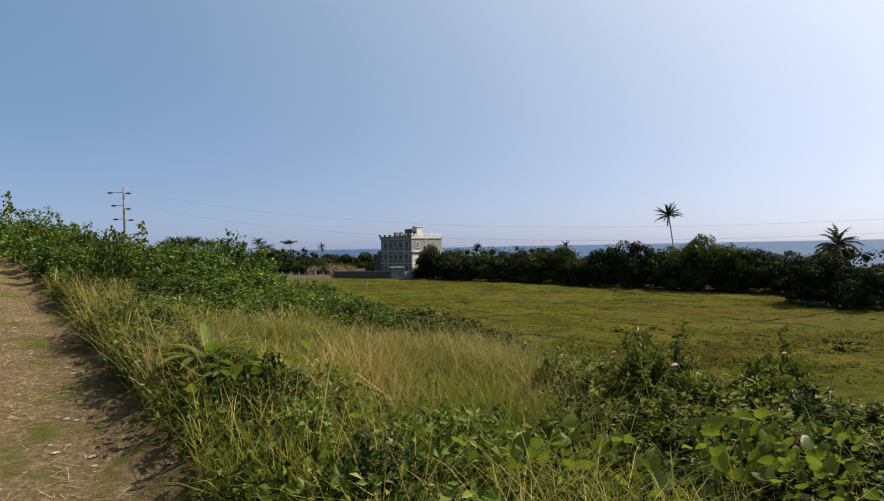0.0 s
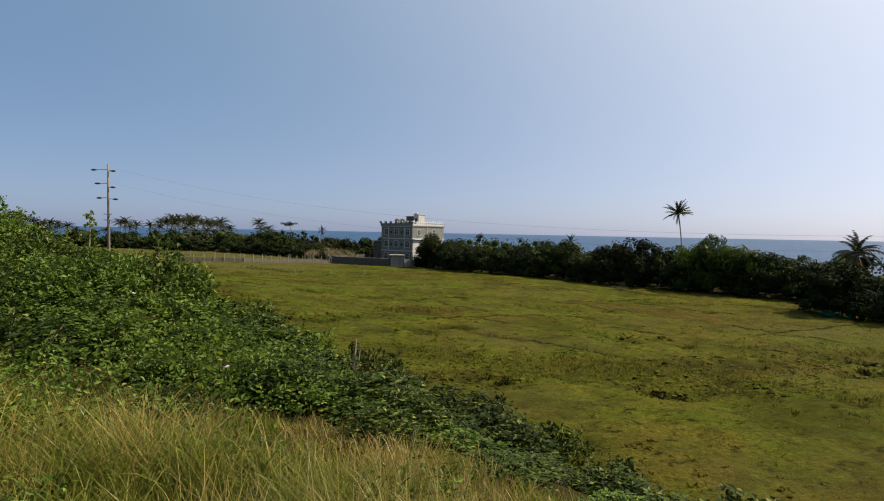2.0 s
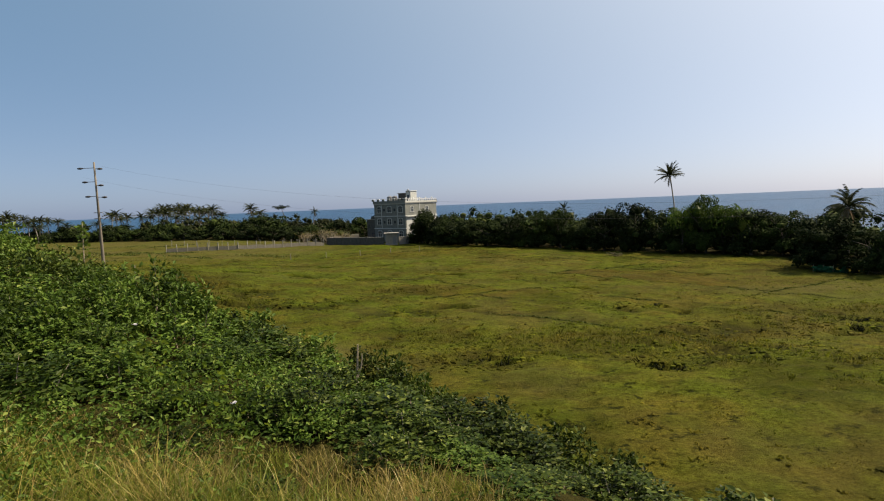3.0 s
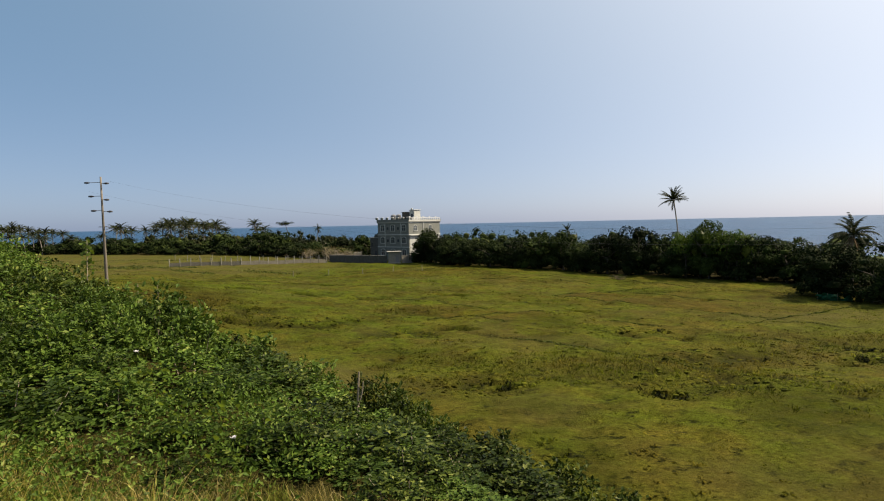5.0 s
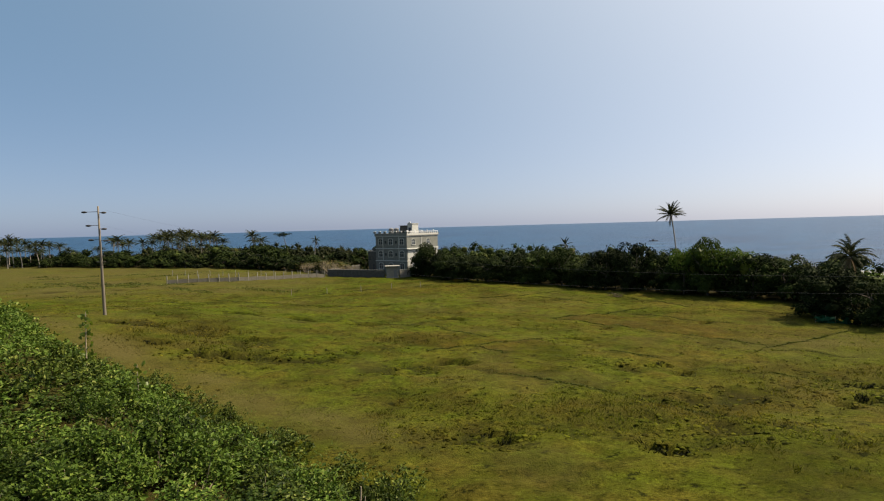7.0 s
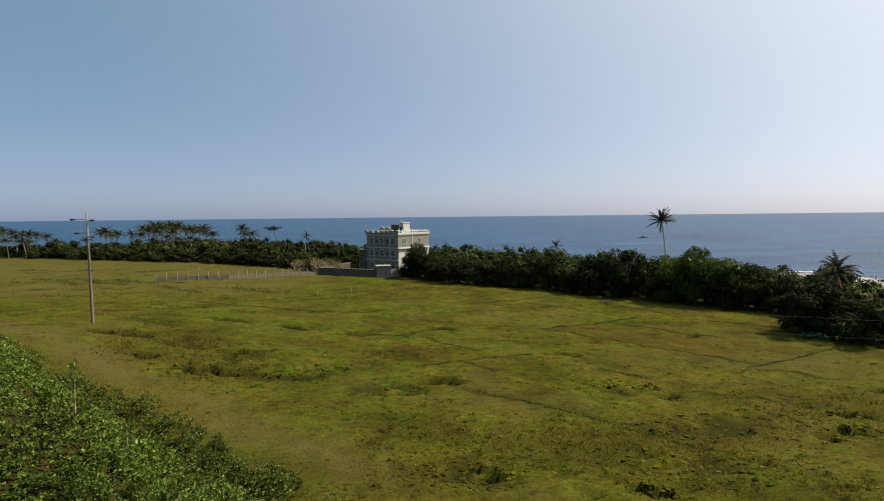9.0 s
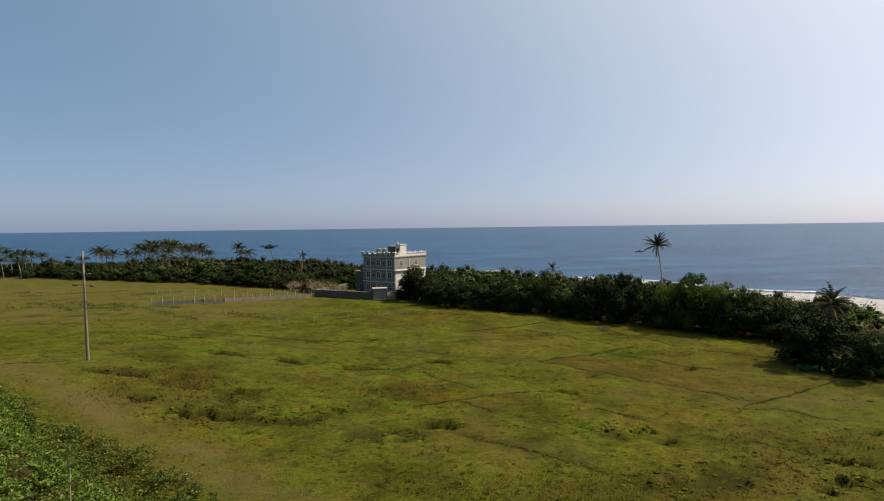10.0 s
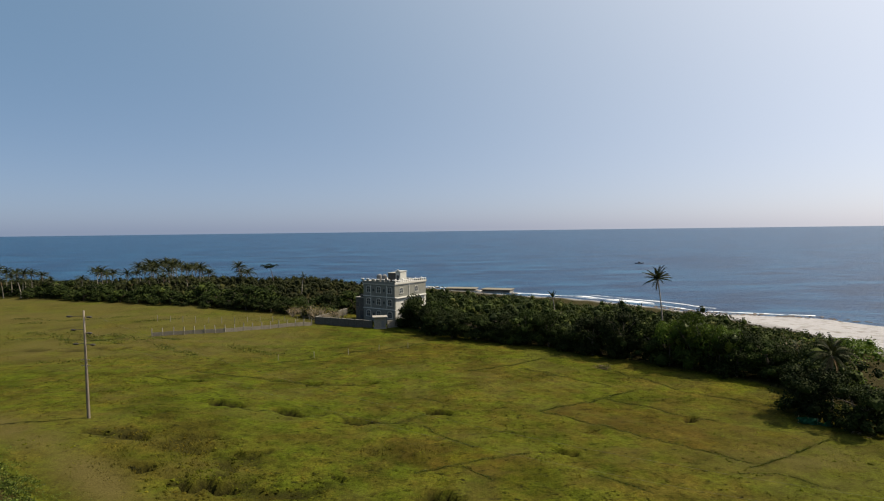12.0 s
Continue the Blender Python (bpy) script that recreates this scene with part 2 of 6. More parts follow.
def pasture_colour(nt):
    """Grazed grass: bright green, olive and straw patches, by place; dark marks paint dents and clump shade."""
    p = position(nt)
    wide = noise_node(nt, p, 0.055, 3.0)
    mid = noise_node(nt, p, 0.32, 5.0, 0.62)
    fine = noise_node(nt, p, 2.6, 6.0, 0.72)
    green = ramp(nt, fine, [(0.30, (0.012, 0.016, 0.002)), (0.42, (0.050, 0.062, 0.007)), (0.60, (0.074, 0.090, 0.010)), (0.8, (0.105, 0.120, 0.016))])
    straw = ramp(nt, fine, [(0.30, (0.016, 0.014, 0.003)), (0.42, (0.056, 0.049, 0.009)), (0.60, (0.084, 0.072, 0.014)), (0.8, (0.120, 0.098, 0.024))])
    dry = ramp(nt, blend(nt, 0.55, wide, mid), [(0.42, (0, 0, 0)), (0.58, (1, 1, 1))])
    c = blend(nt, dry, green, straw)
    nap = ramp(nt, noise_node(nt, p, 9.0, 6.0, 0.8, (0.55, 1.0, 1.0)), [(0.34, (0.50, 0.52, 0.48)), (0.5, (1, 1, 1)), (0.66, (1.42, 1.36, 1.25))])
    c = blend(nt, 1.0, c, nap, "MULTIPLY")
    # shading of small clumps is mottled into the grass colour
    clump = ramp(nt, noise_node(nt, p, 0.75, 7.0, 0.72, (0.75, 1.0, 1.0)), [(0.36, (0.55, 0.57, 0.50)), (0.48, (0.95, 0.96, 0.93)), (0.66, (1.20, 1.17, 1.10))])
    c = blend(nt, 1.0, c, clump, "MULTIPLY")
    tone = ramp(nt, noise_node(nt, p, 0.13, 4.0, 0.6), [(0.34, (0.62, 0.64, 0.58)), (0.5, (1, 1, 1)), (0.66, (1.26, 1.22, 1.12))])
    c = blend(nt, 1.0, c, tone, "MULTIPLY")
    trod_shade = ramp(nt, noise_node(nt, p, 1.3, 8.0, 0.72, (0.7, 1.0, 1.0)), [(0.575, (0, 0, 0)), (0.62, (0.9, 0.9, 0.9))])
    return blend(nt, trod_shade, c, (0.010, 0.012, 0.003)), p


def stone_like(name, stops, scale, roughness=0.85, relief=0.4, size=0.02, local=True, stretch=None):
    m, nt, bsdf = material(name)
    p = position(nt, local)
    a = noise_node(nt, p, scale, 6.0, 0.6, stretch)
    b = noise_node(nt, p, scale * 7.3, 4.0, 0.6)
    colour = blend(nt, 0.35, ramp(nt, a, stops), ramp(nt, b, [(0.3, stops[0][1]), (0.7, stops[-1][1])]))
    nt.links.new(colour, bsdf.inputs["Base Color"])
    bsdf.inputs["Roughness"].default_value = roughness
    bump(nt, bsdf, b, relief, size)
    return m


LEAF_TONE = 0.74   # all foliage together


def leaf_like(name, stops, through_light=0.45, gloss=0.45, by_place=False, glow=(0.16, 0.22, 0.02), specular=0.12, spread=(0.72, 1.25)):
    """Thin leaves or blades: the colour varies leaf by leaf, and light comes through from behind."""
    m, nt, bsdf = material(name)
    stops, glow = [(at, tuple(v * LEAF_TONE for v in c)) for at, c in stops], tuple(v * LEAF_TONE for v in glow)
    g = nt.nodes.new("ShaderNodeNewGeometry")
    info = nt.nodes.new("ShaderNodeObjectInfo")
    colour = ramp(nt, g.outputs["Random Per Island"], stops)
    shade = ramp(nt, info.outputs["Random"], [(0.0, (spread[0],) * 3), (1.0, (spread[1], spread[1] * 0.97, spread[1] * 0.88))])
    colour = blend(nt, 1.0, colour, shade, "MULTIPLY")
    if by_place:
        patch = noise_node(nt, position(nt), 0.35, 4.0)
        colour = blend(nt, 1.0, colour, ramp(nt, patch, [(0.35, (0.7, 0.75, 0.7)), (0.65, (1.3, 1.2, 1.1))]), "MULTIPLY")
    nt.links.new(colour, bsdf.inputs["Base Color"])
    bsdf.inputs["Roughness"].default_value = gloss
    bsdf.inputs["Specular IOR Level"].default_value = 0.12 if gloss > 0.7 else specular
    behind = nt.nodes.new("ShaderNodeBsdfTranslucent")
    nt.links.new(blend(nt, 0.5, colour, glow), behind.inputs["Color"])
    mix = nt.nodes.new("ShaderNodeMixShader")
    mix.inputs[0].default_value = through_light
    nt.links.new(bsdf.outputs[0], mix.inputs[1])
    nt.links.new(behind.outputs[0], mix.inputs[2])
    nt.links.new(mix.outputs[0], nt.nodes["Material Output"].inputs["Surface"])
    return m


def ground_material():
    m, nt, bsdf = material("pasture_ground")
    grass, p = pasture_colour(nt)
    fine = noise_node(nt, p, 6.0, 6.0, 0.7)
    gravel = noise_node(nt, p, 14.0, 5.0, 0.75)
    # bank earth and leaf litter, darkened to carry shade between the shrubs
    shaded_earth = ramp(nt, fine, [(0.3, (0.012, 0.011, 0.005)), (0.7, (0.036, 0.031, 0.013))])
    stony = ramp(nt, gravel, [(0.3, (0.065, 0.048, 0.028)), (0.5, (0.125, 0.092, 0.054)), (0.72, (0.25, 0.195, 0.13))])
    sand = ramp(nt, fine, [(0.3, (0.20, 0.205, 0.22)), (0.7, (0.315, 0.322, 0.34))])
    weedy = ramp(nt, noise_node(nt, p, 0.35, 7.0, 0.7), [(0.50, (0, 0, 0)), (0.66, (0.8, 0.8, 0.8))])
    sand = blend(nt, weedy, sand, (0.11, 0.10, 0.085))
    # near-black soil that also paints the shade of hollows and scarps
    mud_shade = ramp(nt, fine, [(0.3, (0.006, 0.006, 0.002)), (0.7, (0.022, 0.021, 0.007))])
    dusty = ramp(nt, fine, [(0.3, (0.050, 0.045, 0.013)), (0.7, (0.108, 0.090, 0.034))])
    rank = ramp(nt, fine, [(0.3, (0.020, 0.019, 0.004)), (0.7, (0.082, 0.072, 0.014))])
    lush = blend(nt, 1.0, grass, (0.86, 0.95, 0.88), "MULTIPLY")
    c = blend(nt, zone(nt, "dusty"), blend(nt, zone(nt, "rank"), blend(nt, zone(nt, "lush"), grass, lush), rank), dusty)
    c = blend(nt, zone(nt, "fallow"), c, blend(nt, 1.0, c, (0.93, 0.80, 0.82), "MULTIPLY"))
    c = blend(nt, 1.0, c, (0.76, 0.765, 0.74), "MULTIPLY")
    c = blend(nt, zone(nt, "bank"), c, shaded_earth)
    c = blend(nt, zone(nt, "mud_shade"), c, mud_shade)
    tyre = noise_node(nt, p, 1.4, 3.0)
    worn = blend(nt, ramp(nt, tyre, [(0.50, (0, 0, 0)), (0.62, (1, 1, 1))]), stony, (0.075, 0.08, 0.022))
    c = blend(nt, zone(nt, "track"), c, worn)
    c = blend(nt, zone(nt, "sand"), c, sand)
    nt.links.new(c, bsdf.inputs["Base Color"])
    bsdf.inputs["Roughness"].default_value = 0.95
    bsdf.inputs["Specular IOR Level"].default_value = 0.02
    # the nap of fine blades shows at low angles
    nap = ramp(nt, zone(nt, "mud_shade"), [(0.0, (0.05,) * 3), (0.5, (0, 0, 0))])
    nt.links.new(nap, bsdf.inputs["Sheen Weight"])
    bsdf.inputs["Sheen Roughness"].default_value = 0.25
    bsdf.inputs["Sheen Tint"].default_value = (0.62, 0.58, 0.08, 1)
    bump(nt, bsdf, noise_node(nt, p, 5.0, 8.0, 0.75), 1.0, 0.16)
    return m


def sea_material():
    m, nt, bsdf = material("sea_water")
    p = position(nt)
    swell = noise_node(nt, p, 0.045, 5.0, 0.6, (0.6, 1.5, 1.0))
    chop = noise_node(nt, p, 0.45, 5.0, 0.65, (0.7, 1.4, 1.0))
    streak = noise_node(nt, p, 0.02, 6.0, 0.7, (0.35, 1.6, 1.0))
    # light and dark of the ripples is put into the water colour
    tone = blend(nt, 0.35, blend(nt, 0.5, swell, streak), noise_node(nt, p, 0.22, 4.0, 0.7, (0.25, 1.6, 1.0)))
    nt.links.new(ramp(nt, tone, [(0.40, (0.001, 0.009, 0.029)), (0.5, (0.001, 0.026, 0.072)), (0.58, (0.010, 0.066, 0.132))]), bsdf.inputs["Base Color"])
    bsdf.inputs["Roughness"].default_value = 0.30
    bsdf.inputs["IOR"].default_value = 1.33
    bsdf.inputs["Specular IOR Level"].default_value = 0.16
    bump(nt, bsdf, blend(nt, 0.5, swell, chop), 1.0, 1.4)
    return m


GROUND, WATER = ground_material(), sea_material()
FOAM = stone_like("sea_foam", [(0.3, (0.36, 0.40, 0.44)), (0.7, (0.66, 0.70, 0.73))], 0.8, 0.7, 0.5, 0.05, local=False)
BLADE_DRY = leaf_like("dry_grass", [(0.0, (0.24, 0.175, 0.06)), (0.45, (0.44, 0.355, 0.13)), (0.8, (0.30, 0.27, 0.07)), (1.0, (0.70, 0.61, 0.36))], 0.32, 0.6, True, (0.36, 0.30, 0.09))
BLADE_GREEN = leaf_like("green_grass", [(0.0, (0.095, 0.15, 0.020)), (0.5, (0.17, 0.215, 0.034)), (0.85, (0.25, 0.26, 0.05)), (1.0, (0.40, 0.33, 0.11))], 0.40, 0.5, True, (0.26, 0.30, 0.03))
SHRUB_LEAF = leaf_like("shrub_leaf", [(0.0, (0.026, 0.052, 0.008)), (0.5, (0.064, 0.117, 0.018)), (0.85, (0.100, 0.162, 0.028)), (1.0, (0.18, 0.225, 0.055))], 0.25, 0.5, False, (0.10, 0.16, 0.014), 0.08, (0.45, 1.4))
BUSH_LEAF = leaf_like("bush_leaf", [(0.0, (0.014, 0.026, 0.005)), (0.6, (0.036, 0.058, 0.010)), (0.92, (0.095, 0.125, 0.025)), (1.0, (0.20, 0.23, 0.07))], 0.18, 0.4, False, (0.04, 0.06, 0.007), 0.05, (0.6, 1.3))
BROAD_LEAF = leaf_like("broad_leaf", [(0.0, (0.050, 0.102, 0.014)), (0.6, (0.102, 0.160, 0.022)), (1.0, (0.20, 0.235, 0.045))], 0.45, 0.40, False, (0.24, 0.31, 0.025), 0.3, (0.5, 1.35))
# pale leaf that puts sunlight into the colour of the sprig tips
LIT_TIP_LEAF = leaf_like("lit_tip_leaf", [(0.0, (0.06, 0.09, 0.014)), (0.6, (0.12, 0.16, 0.024)), (1.0, (0.24, 0.26, 0.07))], 0.35, 0.45, False, (0.14, 0.18, 0.02))
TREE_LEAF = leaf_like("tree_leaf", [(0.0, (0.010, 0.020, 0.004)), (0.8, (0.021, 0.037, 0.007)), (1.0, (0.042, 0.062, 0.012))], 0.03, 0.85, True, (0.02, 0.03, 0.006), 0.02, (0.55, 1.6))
# paler leaf than the dark belt front, painting sunlit tops on inner rows
LIT_SCRUB_LEAF = leaf_like("lit_scrub_leaf", [(0.0, (0.020, 0.036, 0.006)), (0.8, (0.044, 0.070, 0.011)), (1.0, (0.085, 0.095, 0.024))], 0.08, 0.8, True, (0.05, 0.07, 0.01))
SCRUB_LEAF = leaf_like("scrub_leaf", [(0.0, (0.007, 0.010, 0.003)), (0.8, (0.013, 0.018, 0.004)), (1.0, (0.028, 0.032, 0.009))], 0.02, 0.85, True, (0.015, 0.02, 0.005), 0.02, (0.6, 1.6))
PALM_LEAF = leaf_like("palm_leaf", [(0.0, (0.014, 0.022, 0.006)), (0.7, (0.026, 0.035, 0.010)), (1.0, (0.060, 0.060, 0.024))], 0.10, 0.75, False, (0.05, 0.06, 0.015), 0.04)
DEAD_FROND = leaf_like("dead_frond", [(0.0, (0.09, 0.065, 0.035)), (1.0, (0.20, 0.15, 0.09))], 0.15, 0.8, False, (0.1, 0.08, 0.04), 0.03)
PETAL = leaf_like("pink_petal", [(0.0, (0.50, 0.22, 0.20)), (1.0, (0.62, 0.40, 0.32))], 0.3, 0.5, False, (0.5, 0.28, 0.24))
WHITE_PETAL = leaf_like("pale_petal", [(0.0, (0.62, 0.62, 0.70)), (1.0, (0.78, 0.78, 0.82))], 0.3, 0.5, False, (0.6, 0.6, 0.7))
BARK = stone_like("bark", [(0.3, (0.04, 0.032, 0.024)), (0.7, (0.11, 0.09, 0.068))], 6.0, 0.9, 0.6, 0.02, stretch=(1, 1, 0.3))
PALM_BARK = stone_like("palm_bark", [(0.3, (0.13, 0.115, 0.095)), (0.7, (0.27, 0.245, 0.21))], 5.0, 0.9, 0.6, 0.02, stretch=(1, 1, 3.0))
TWIG = stone_like("grey_twig", [(0.3, (0.16, 0.13, 0.09)), (0.7, (0.30, 0.25, 0.18))], 8.0)
STRAW_STALK = stone_like("straw_stalk", [(0.3, (0.20, 0.155, 0.075)), (0.7, (0.36, 0.29, 0.15))], 8.0)
FENCE_PANEL = stone_like("fence_panel", [(0.3, (0.085, 0.078, 0.058)), (0.7, (0.15, 0.138, 0.108))], 1.2, 0.9, 0.4, 0.01)
CONCRETE = stone_like("bare_concrete", [(0.3, (0.14, 0.137, 0.125)), (0.7, (0.25, 0.245, 0.22))], 1.2, 0.9, 0.4, 0.01)
BLOCKWORK = stone_like("weathered_blockwork", [(0.3, (0.032, 0.031, 0.027)), (0.7, (0.082, 0.078, 0.068))], 1.6, 0.95, 0.5, 0.02)
TILED_WALL = stone_like("grey_green_render", [(0.3, (0.085, 0.092, 0.082)), (0.7, (0.150, 0.158, 0.142))], 0.9, 0.8, 0.5, 0.02)
PALE_WALL = stone_like("pale_render", [(0.3, (0.27, 0.285, 0.27)), (0.7, (0.39, 0.40, 0.38))], 1.3, 0.8, 0.3, 0.01)
WHITE_PAINT = stone_like("white_paint", [(0.3, (0.44, 0.455, 0.455)), (0.7, (0.62, 0.625, 0.615))], 2.0, 0.65, 0.2, 0.004)
POST_CONCRETE = stone_like("post_concrete", [(0.3, (0.12, 0.115, 0.10)), (0.7, (0.21, 0.20, 0.175))], 2.5, 0.9, 0.3, 0.01)
STEEL = stone_like("galvanised_steel", [(0.3, (0.08, 0.085, 0.09)), (0.7, (0.14, 0.145, 0.15))], 3.0, 0.5, 0.15, 0.002)
POLE = stone_like("weathered_pole", [(0.3, (0.085, 0.072, 0.056)), (0.7, (0.17, 0.148, 0.118))], 3.0, 0.8, 0.3, 0.01, stretch=(1, 1, 0.2))
PORCELAIN = stone_like("dark_insulator", [(0.3, (0.018, 0.016, 0.016)), (0.7, (0.04, 0.036, 0.036))], 9.0, 0.7, 0.1, 0.002)
ARM = stone_like("rusty_arm", [(0.3, (0.022, 0.018, 0.015)), (0.7, (0.05, 0.042, 0.035))], 9.0, 0.8, 0.2, 0.002)
WIRE = stone_like("wire", [(0.3, (0.04, 0.04, 0.04)), (0.7, (0.08, 0.08, 0.08))], 9.0, 0.5, 0.1, 0.002)
ROCK = stone_like("rock", [(0.3, (0.16, 0.15, 0.135)), (0.7, (0.40, 0.38, 0.34))], 2.0, 0.9, 0.7, 0.03)
PEBBLE = stone_like("pebble", [(0.3, (0.12, 0.095, 0.068)), (0.7, (0.27, 0.23, 0.18))], 9.0, 0.9, 0.4, 0.01, local=False)
DARK_GLASS, _nt, _b = material("dark_glass")
_b.inputs["Base Color"].default_value, _b.inputs["Roughness"].default_value = (0.03, 0.04, 0.05, 1), 0.12
NET = leaf_like("green_net", [(0.0, (0.008, 0.095, 0.050)), (1.0, (0.015, 0.13, 0.07))], 0.3, 0.6, True, (0.02, 0.22, 0.11))
VAN_WHITE = stone_like("van_paint", [(0.3, (0.70, 0.70, 0.69)), (0.7, (0.80, 0.80, 0.79))], 0.7, 0.3, 0.05, 0.002)
RUBBER = stone_like("rubber", [(0.3, (0.02, 0.02, 0.02)), (0.7, (0.04, 0.04, 0.04))], 9.0)
HULL = stone_like("boat_paint", [(0.3, (0.03, 0.035, 0.05)), (0.7, (0.07, 0.075, 0.09))], 2.0)
WRACK = stone_like("sea_wrack", [(0.3, (0.035, 0.026, 0.018)), (0.7, (0.12, 0.09, 0.065))], 2.0)
TWIG_MULCH = stone_like("cut_brush", [(0.3, (0.07, 0.05, 0.03)), (0.7, (0.18, 0.13, 0.08))], 5.0)


# ---- mesh tools ----
def mesh(name, verts, tris, mat, smooth=False):
    verts, tris = np.asarray(verts, np.float32), np.asarray(tris, np.int32)
    me = bpy.data.meshes.new(name)
    me.vertices.add(len(verts))
    me.vertices.foreach_set("co", verts.ravel())
    k = tris.shape[1]
    me.loops.add(tris.size)
    me.loops.foreach_set("vertex_index", tris.ravel())
    me.polygons.add(len(tris))
    me.polygons.foreach_set("loop_start", np.arange(0, tris.size, k, dtype=np.int32))
    me.polygons.foreach_set("use_smooth", np.full(len(tris), smooth))
    me.update(calc_edges=True)
    me.materials.append(mat)
    return me


def part(name, shape, mat, parent, label=""):
    """Links a bmesh or mesh as one mesh object under a thing or a part."""
    if isinstance(shape, bmesh.types.BMesh):
        me = bpy.data.meshes.new(name)
        shape.to_mesh(me)
        shape.free()
        me.materials.append(mat)
        shape = me
    ob = new(name, shape)
    ob.parent = parent
    return tagged(ob, label)


def thing(name, m, label, category, group=""):
    ob = new(name)
    ob.empty_display_size = 0.3
    ob.matrix_world = m
    return tagged(ob, label, category, group)


def box(bm, x0, x1, y0, y1, z0, z1, bevel=0.0):
    made = bmesh.ops.create_cube(bm, size=1, matrix=Matrix.Translation(((x0 + x1) / 2, (y0 + y1) / 2, (z0 + z1) / 2)) @ Matrix.Diagonal((x1 - x0, y1 - y0, z1 - z0, 1)))
    if bevel:
        edges = list({e for v in made["verts"] for e in v.link_edges})
        bmesh.ops.bevel(bm, geom=edges, offset=bevel, segments=1, affect="EDGES")
    return bm


def boxed(*sizes, bevel=0.0):
    return box(bmesh.new(), *sizes, bevel=bevel)


def tube(points, radii, sides=7):
    """A tapered tube along points, as vertices and triangles."""
    points, radii = np.asarray(points, float), np.asarray(radii, float)
    n = len(points)
    verts, tris = [], []
    for i in range(n):
        d = points[min(i + 1, n - 1)] - points[max(i - 1, 0)]
        d = d / (np.linalg.norm(d) + 1e-9)
        a = np.cross(d, (0.31, 0.95, 0.02) if abs(d[2]) > 0.8 else (0, 0, 1.0))
        a = a / np.linalg.norm(a)
        b = np.cross(d, a)
        ang = np.arange(sides) * 2 * np.pi / sides
        verts.append(points[i] + radii[i] * (np.cos(ang)[:, None] * a + np.sin(ang)[:, None] * b))
    for i in range(n - 1):
        for k in range(sides):
            p, q = i * sides + k, i * sides + (k + 1) % sides
            tris += [(p, q, q + sides), (p, q + sides, p + sides)]
    verts = np.concatenate(verts)
    top = (n - 1) * sides
    tris += [(top, top + k, top + k + 1) for k in range(1, sides - 1)]
    return verts, np.array(tris)


def join(pieces):
    verts, tris, at = [], [], 0
    for v, t in pieces:
        verts.append(v)
        tris.append(np.asarray(t) + at)
        at += len(v)
    return np.concatenate(verts), np.concatenate(tris)


def turn_vectors(rng, n):
    d = rng.normal(size=(n, 3))
    return d / np.linalg.norm(d, axis=1)[:, None]


def leaves(centres, size, rng, up=0.5, slim=0.5, outward=None, facing=None):
    """One folded leaf of four corners at each centre: two triangles along a midrib."""
    n = len(centres)
    axis = turn_vectors(rng, n)
    if outward is not None:
        axis = axis + outward
    axis[:, 2] *= 0.7
    axis /= np.linalg.norm(axis, axis=1)[:, None]
    normal = turn_vectors(rng, n) + np.array([0, 0, up * 2]) + (0 if facing is None else facing)
    side = np.cross(axis, normal)
    side /= np.linalg.norm(side, axis=1)[:, None] + 1e-9
    normal = np.cross(side, axis)
    length = (size * (0.65 + 0.7 * rng.random(n)))[:, None]
    wide = length * slim * 0.5
    base, tip = centres - axis * length * 0.5, centres + axis * length * 0.5
    mid = centres + axis * length * 0.05 + normal * length * 0.10
    verts = np.stack([base, mid + side * wide, tip - normal * length * 0.08, mid - side * wide], 1).reshape(-1, 3)
    i = np.arange(n)[:, None] * 4
    return verts, np.concatenate([i + [0, 1, 2], i + [0, 2, 3]])


def blades(x, y, z, height, width, lean, rng, droop=0.35):
    """Grass blades of three bands that bend over towards the tip."""
    n = len(x)
    ang = rng.random(n) * 2 * np.pi
    dirn = np.stack([np.cos(ang), np.sin(ang), np.zeros(n)], 1)
    face = rng.random(n) * 2 * np.pi
    side = np.stack([np.cos(face), np.sin(face), np.zeros(n)], 1) * (width / 2)[:, None]
    root = np.stack([x, y, z], 1)
    out = []
    for f, w in ((0, 0.8), (0.4, 1.0), (0.75, 0.7)):
        c = root + dirn * (height * lean * f * (0.5 + droop * f))[:, None]
        c[:, 2] += height * f * (1 - 0.25 * lean * f)
        out += [c - side * w, c + side * w]
    c = root + dirn * (height * lean * (0.5 + droop))[:, None]
    c[:, 2] += height * (1 - 0.32 * lean)
    out.append(c)
    verts = np.stack(out, 1).reshape(-1, 3)
    i = np.arange(n)[:, None] * 7
    tris = np.concatenate([i + t for t in ([0, 1, 3], [0, 3, 2], [2, 3, 5], [2, 5, 4], [4, 5, 6])])
    return verts, tris


def stuff(name, shape, mat, label, category):
    return tagged(new(name, mesh(name, *shape, mat)), label, category, kind="stuff")


# ---- ground, sea, surf ----
def axis_steps(lo, hi, step, far_lo, far_hi):
    mid = np.arange(lo, hi + step / 2, step)
    out = [hi]
    while out[-1] < far_hi:
        out.append(out[-1] + max(step, (out[-1] - hi) * 0.12 + step))
    inn = [lo]
    while inn[-1] > far_lo:
        inn.append(inn[-1] - max(step, (lo - inn[-1]) * 0.12 + step))
    return np.concatenate([inn[:0:-1], mid, out[1:]])


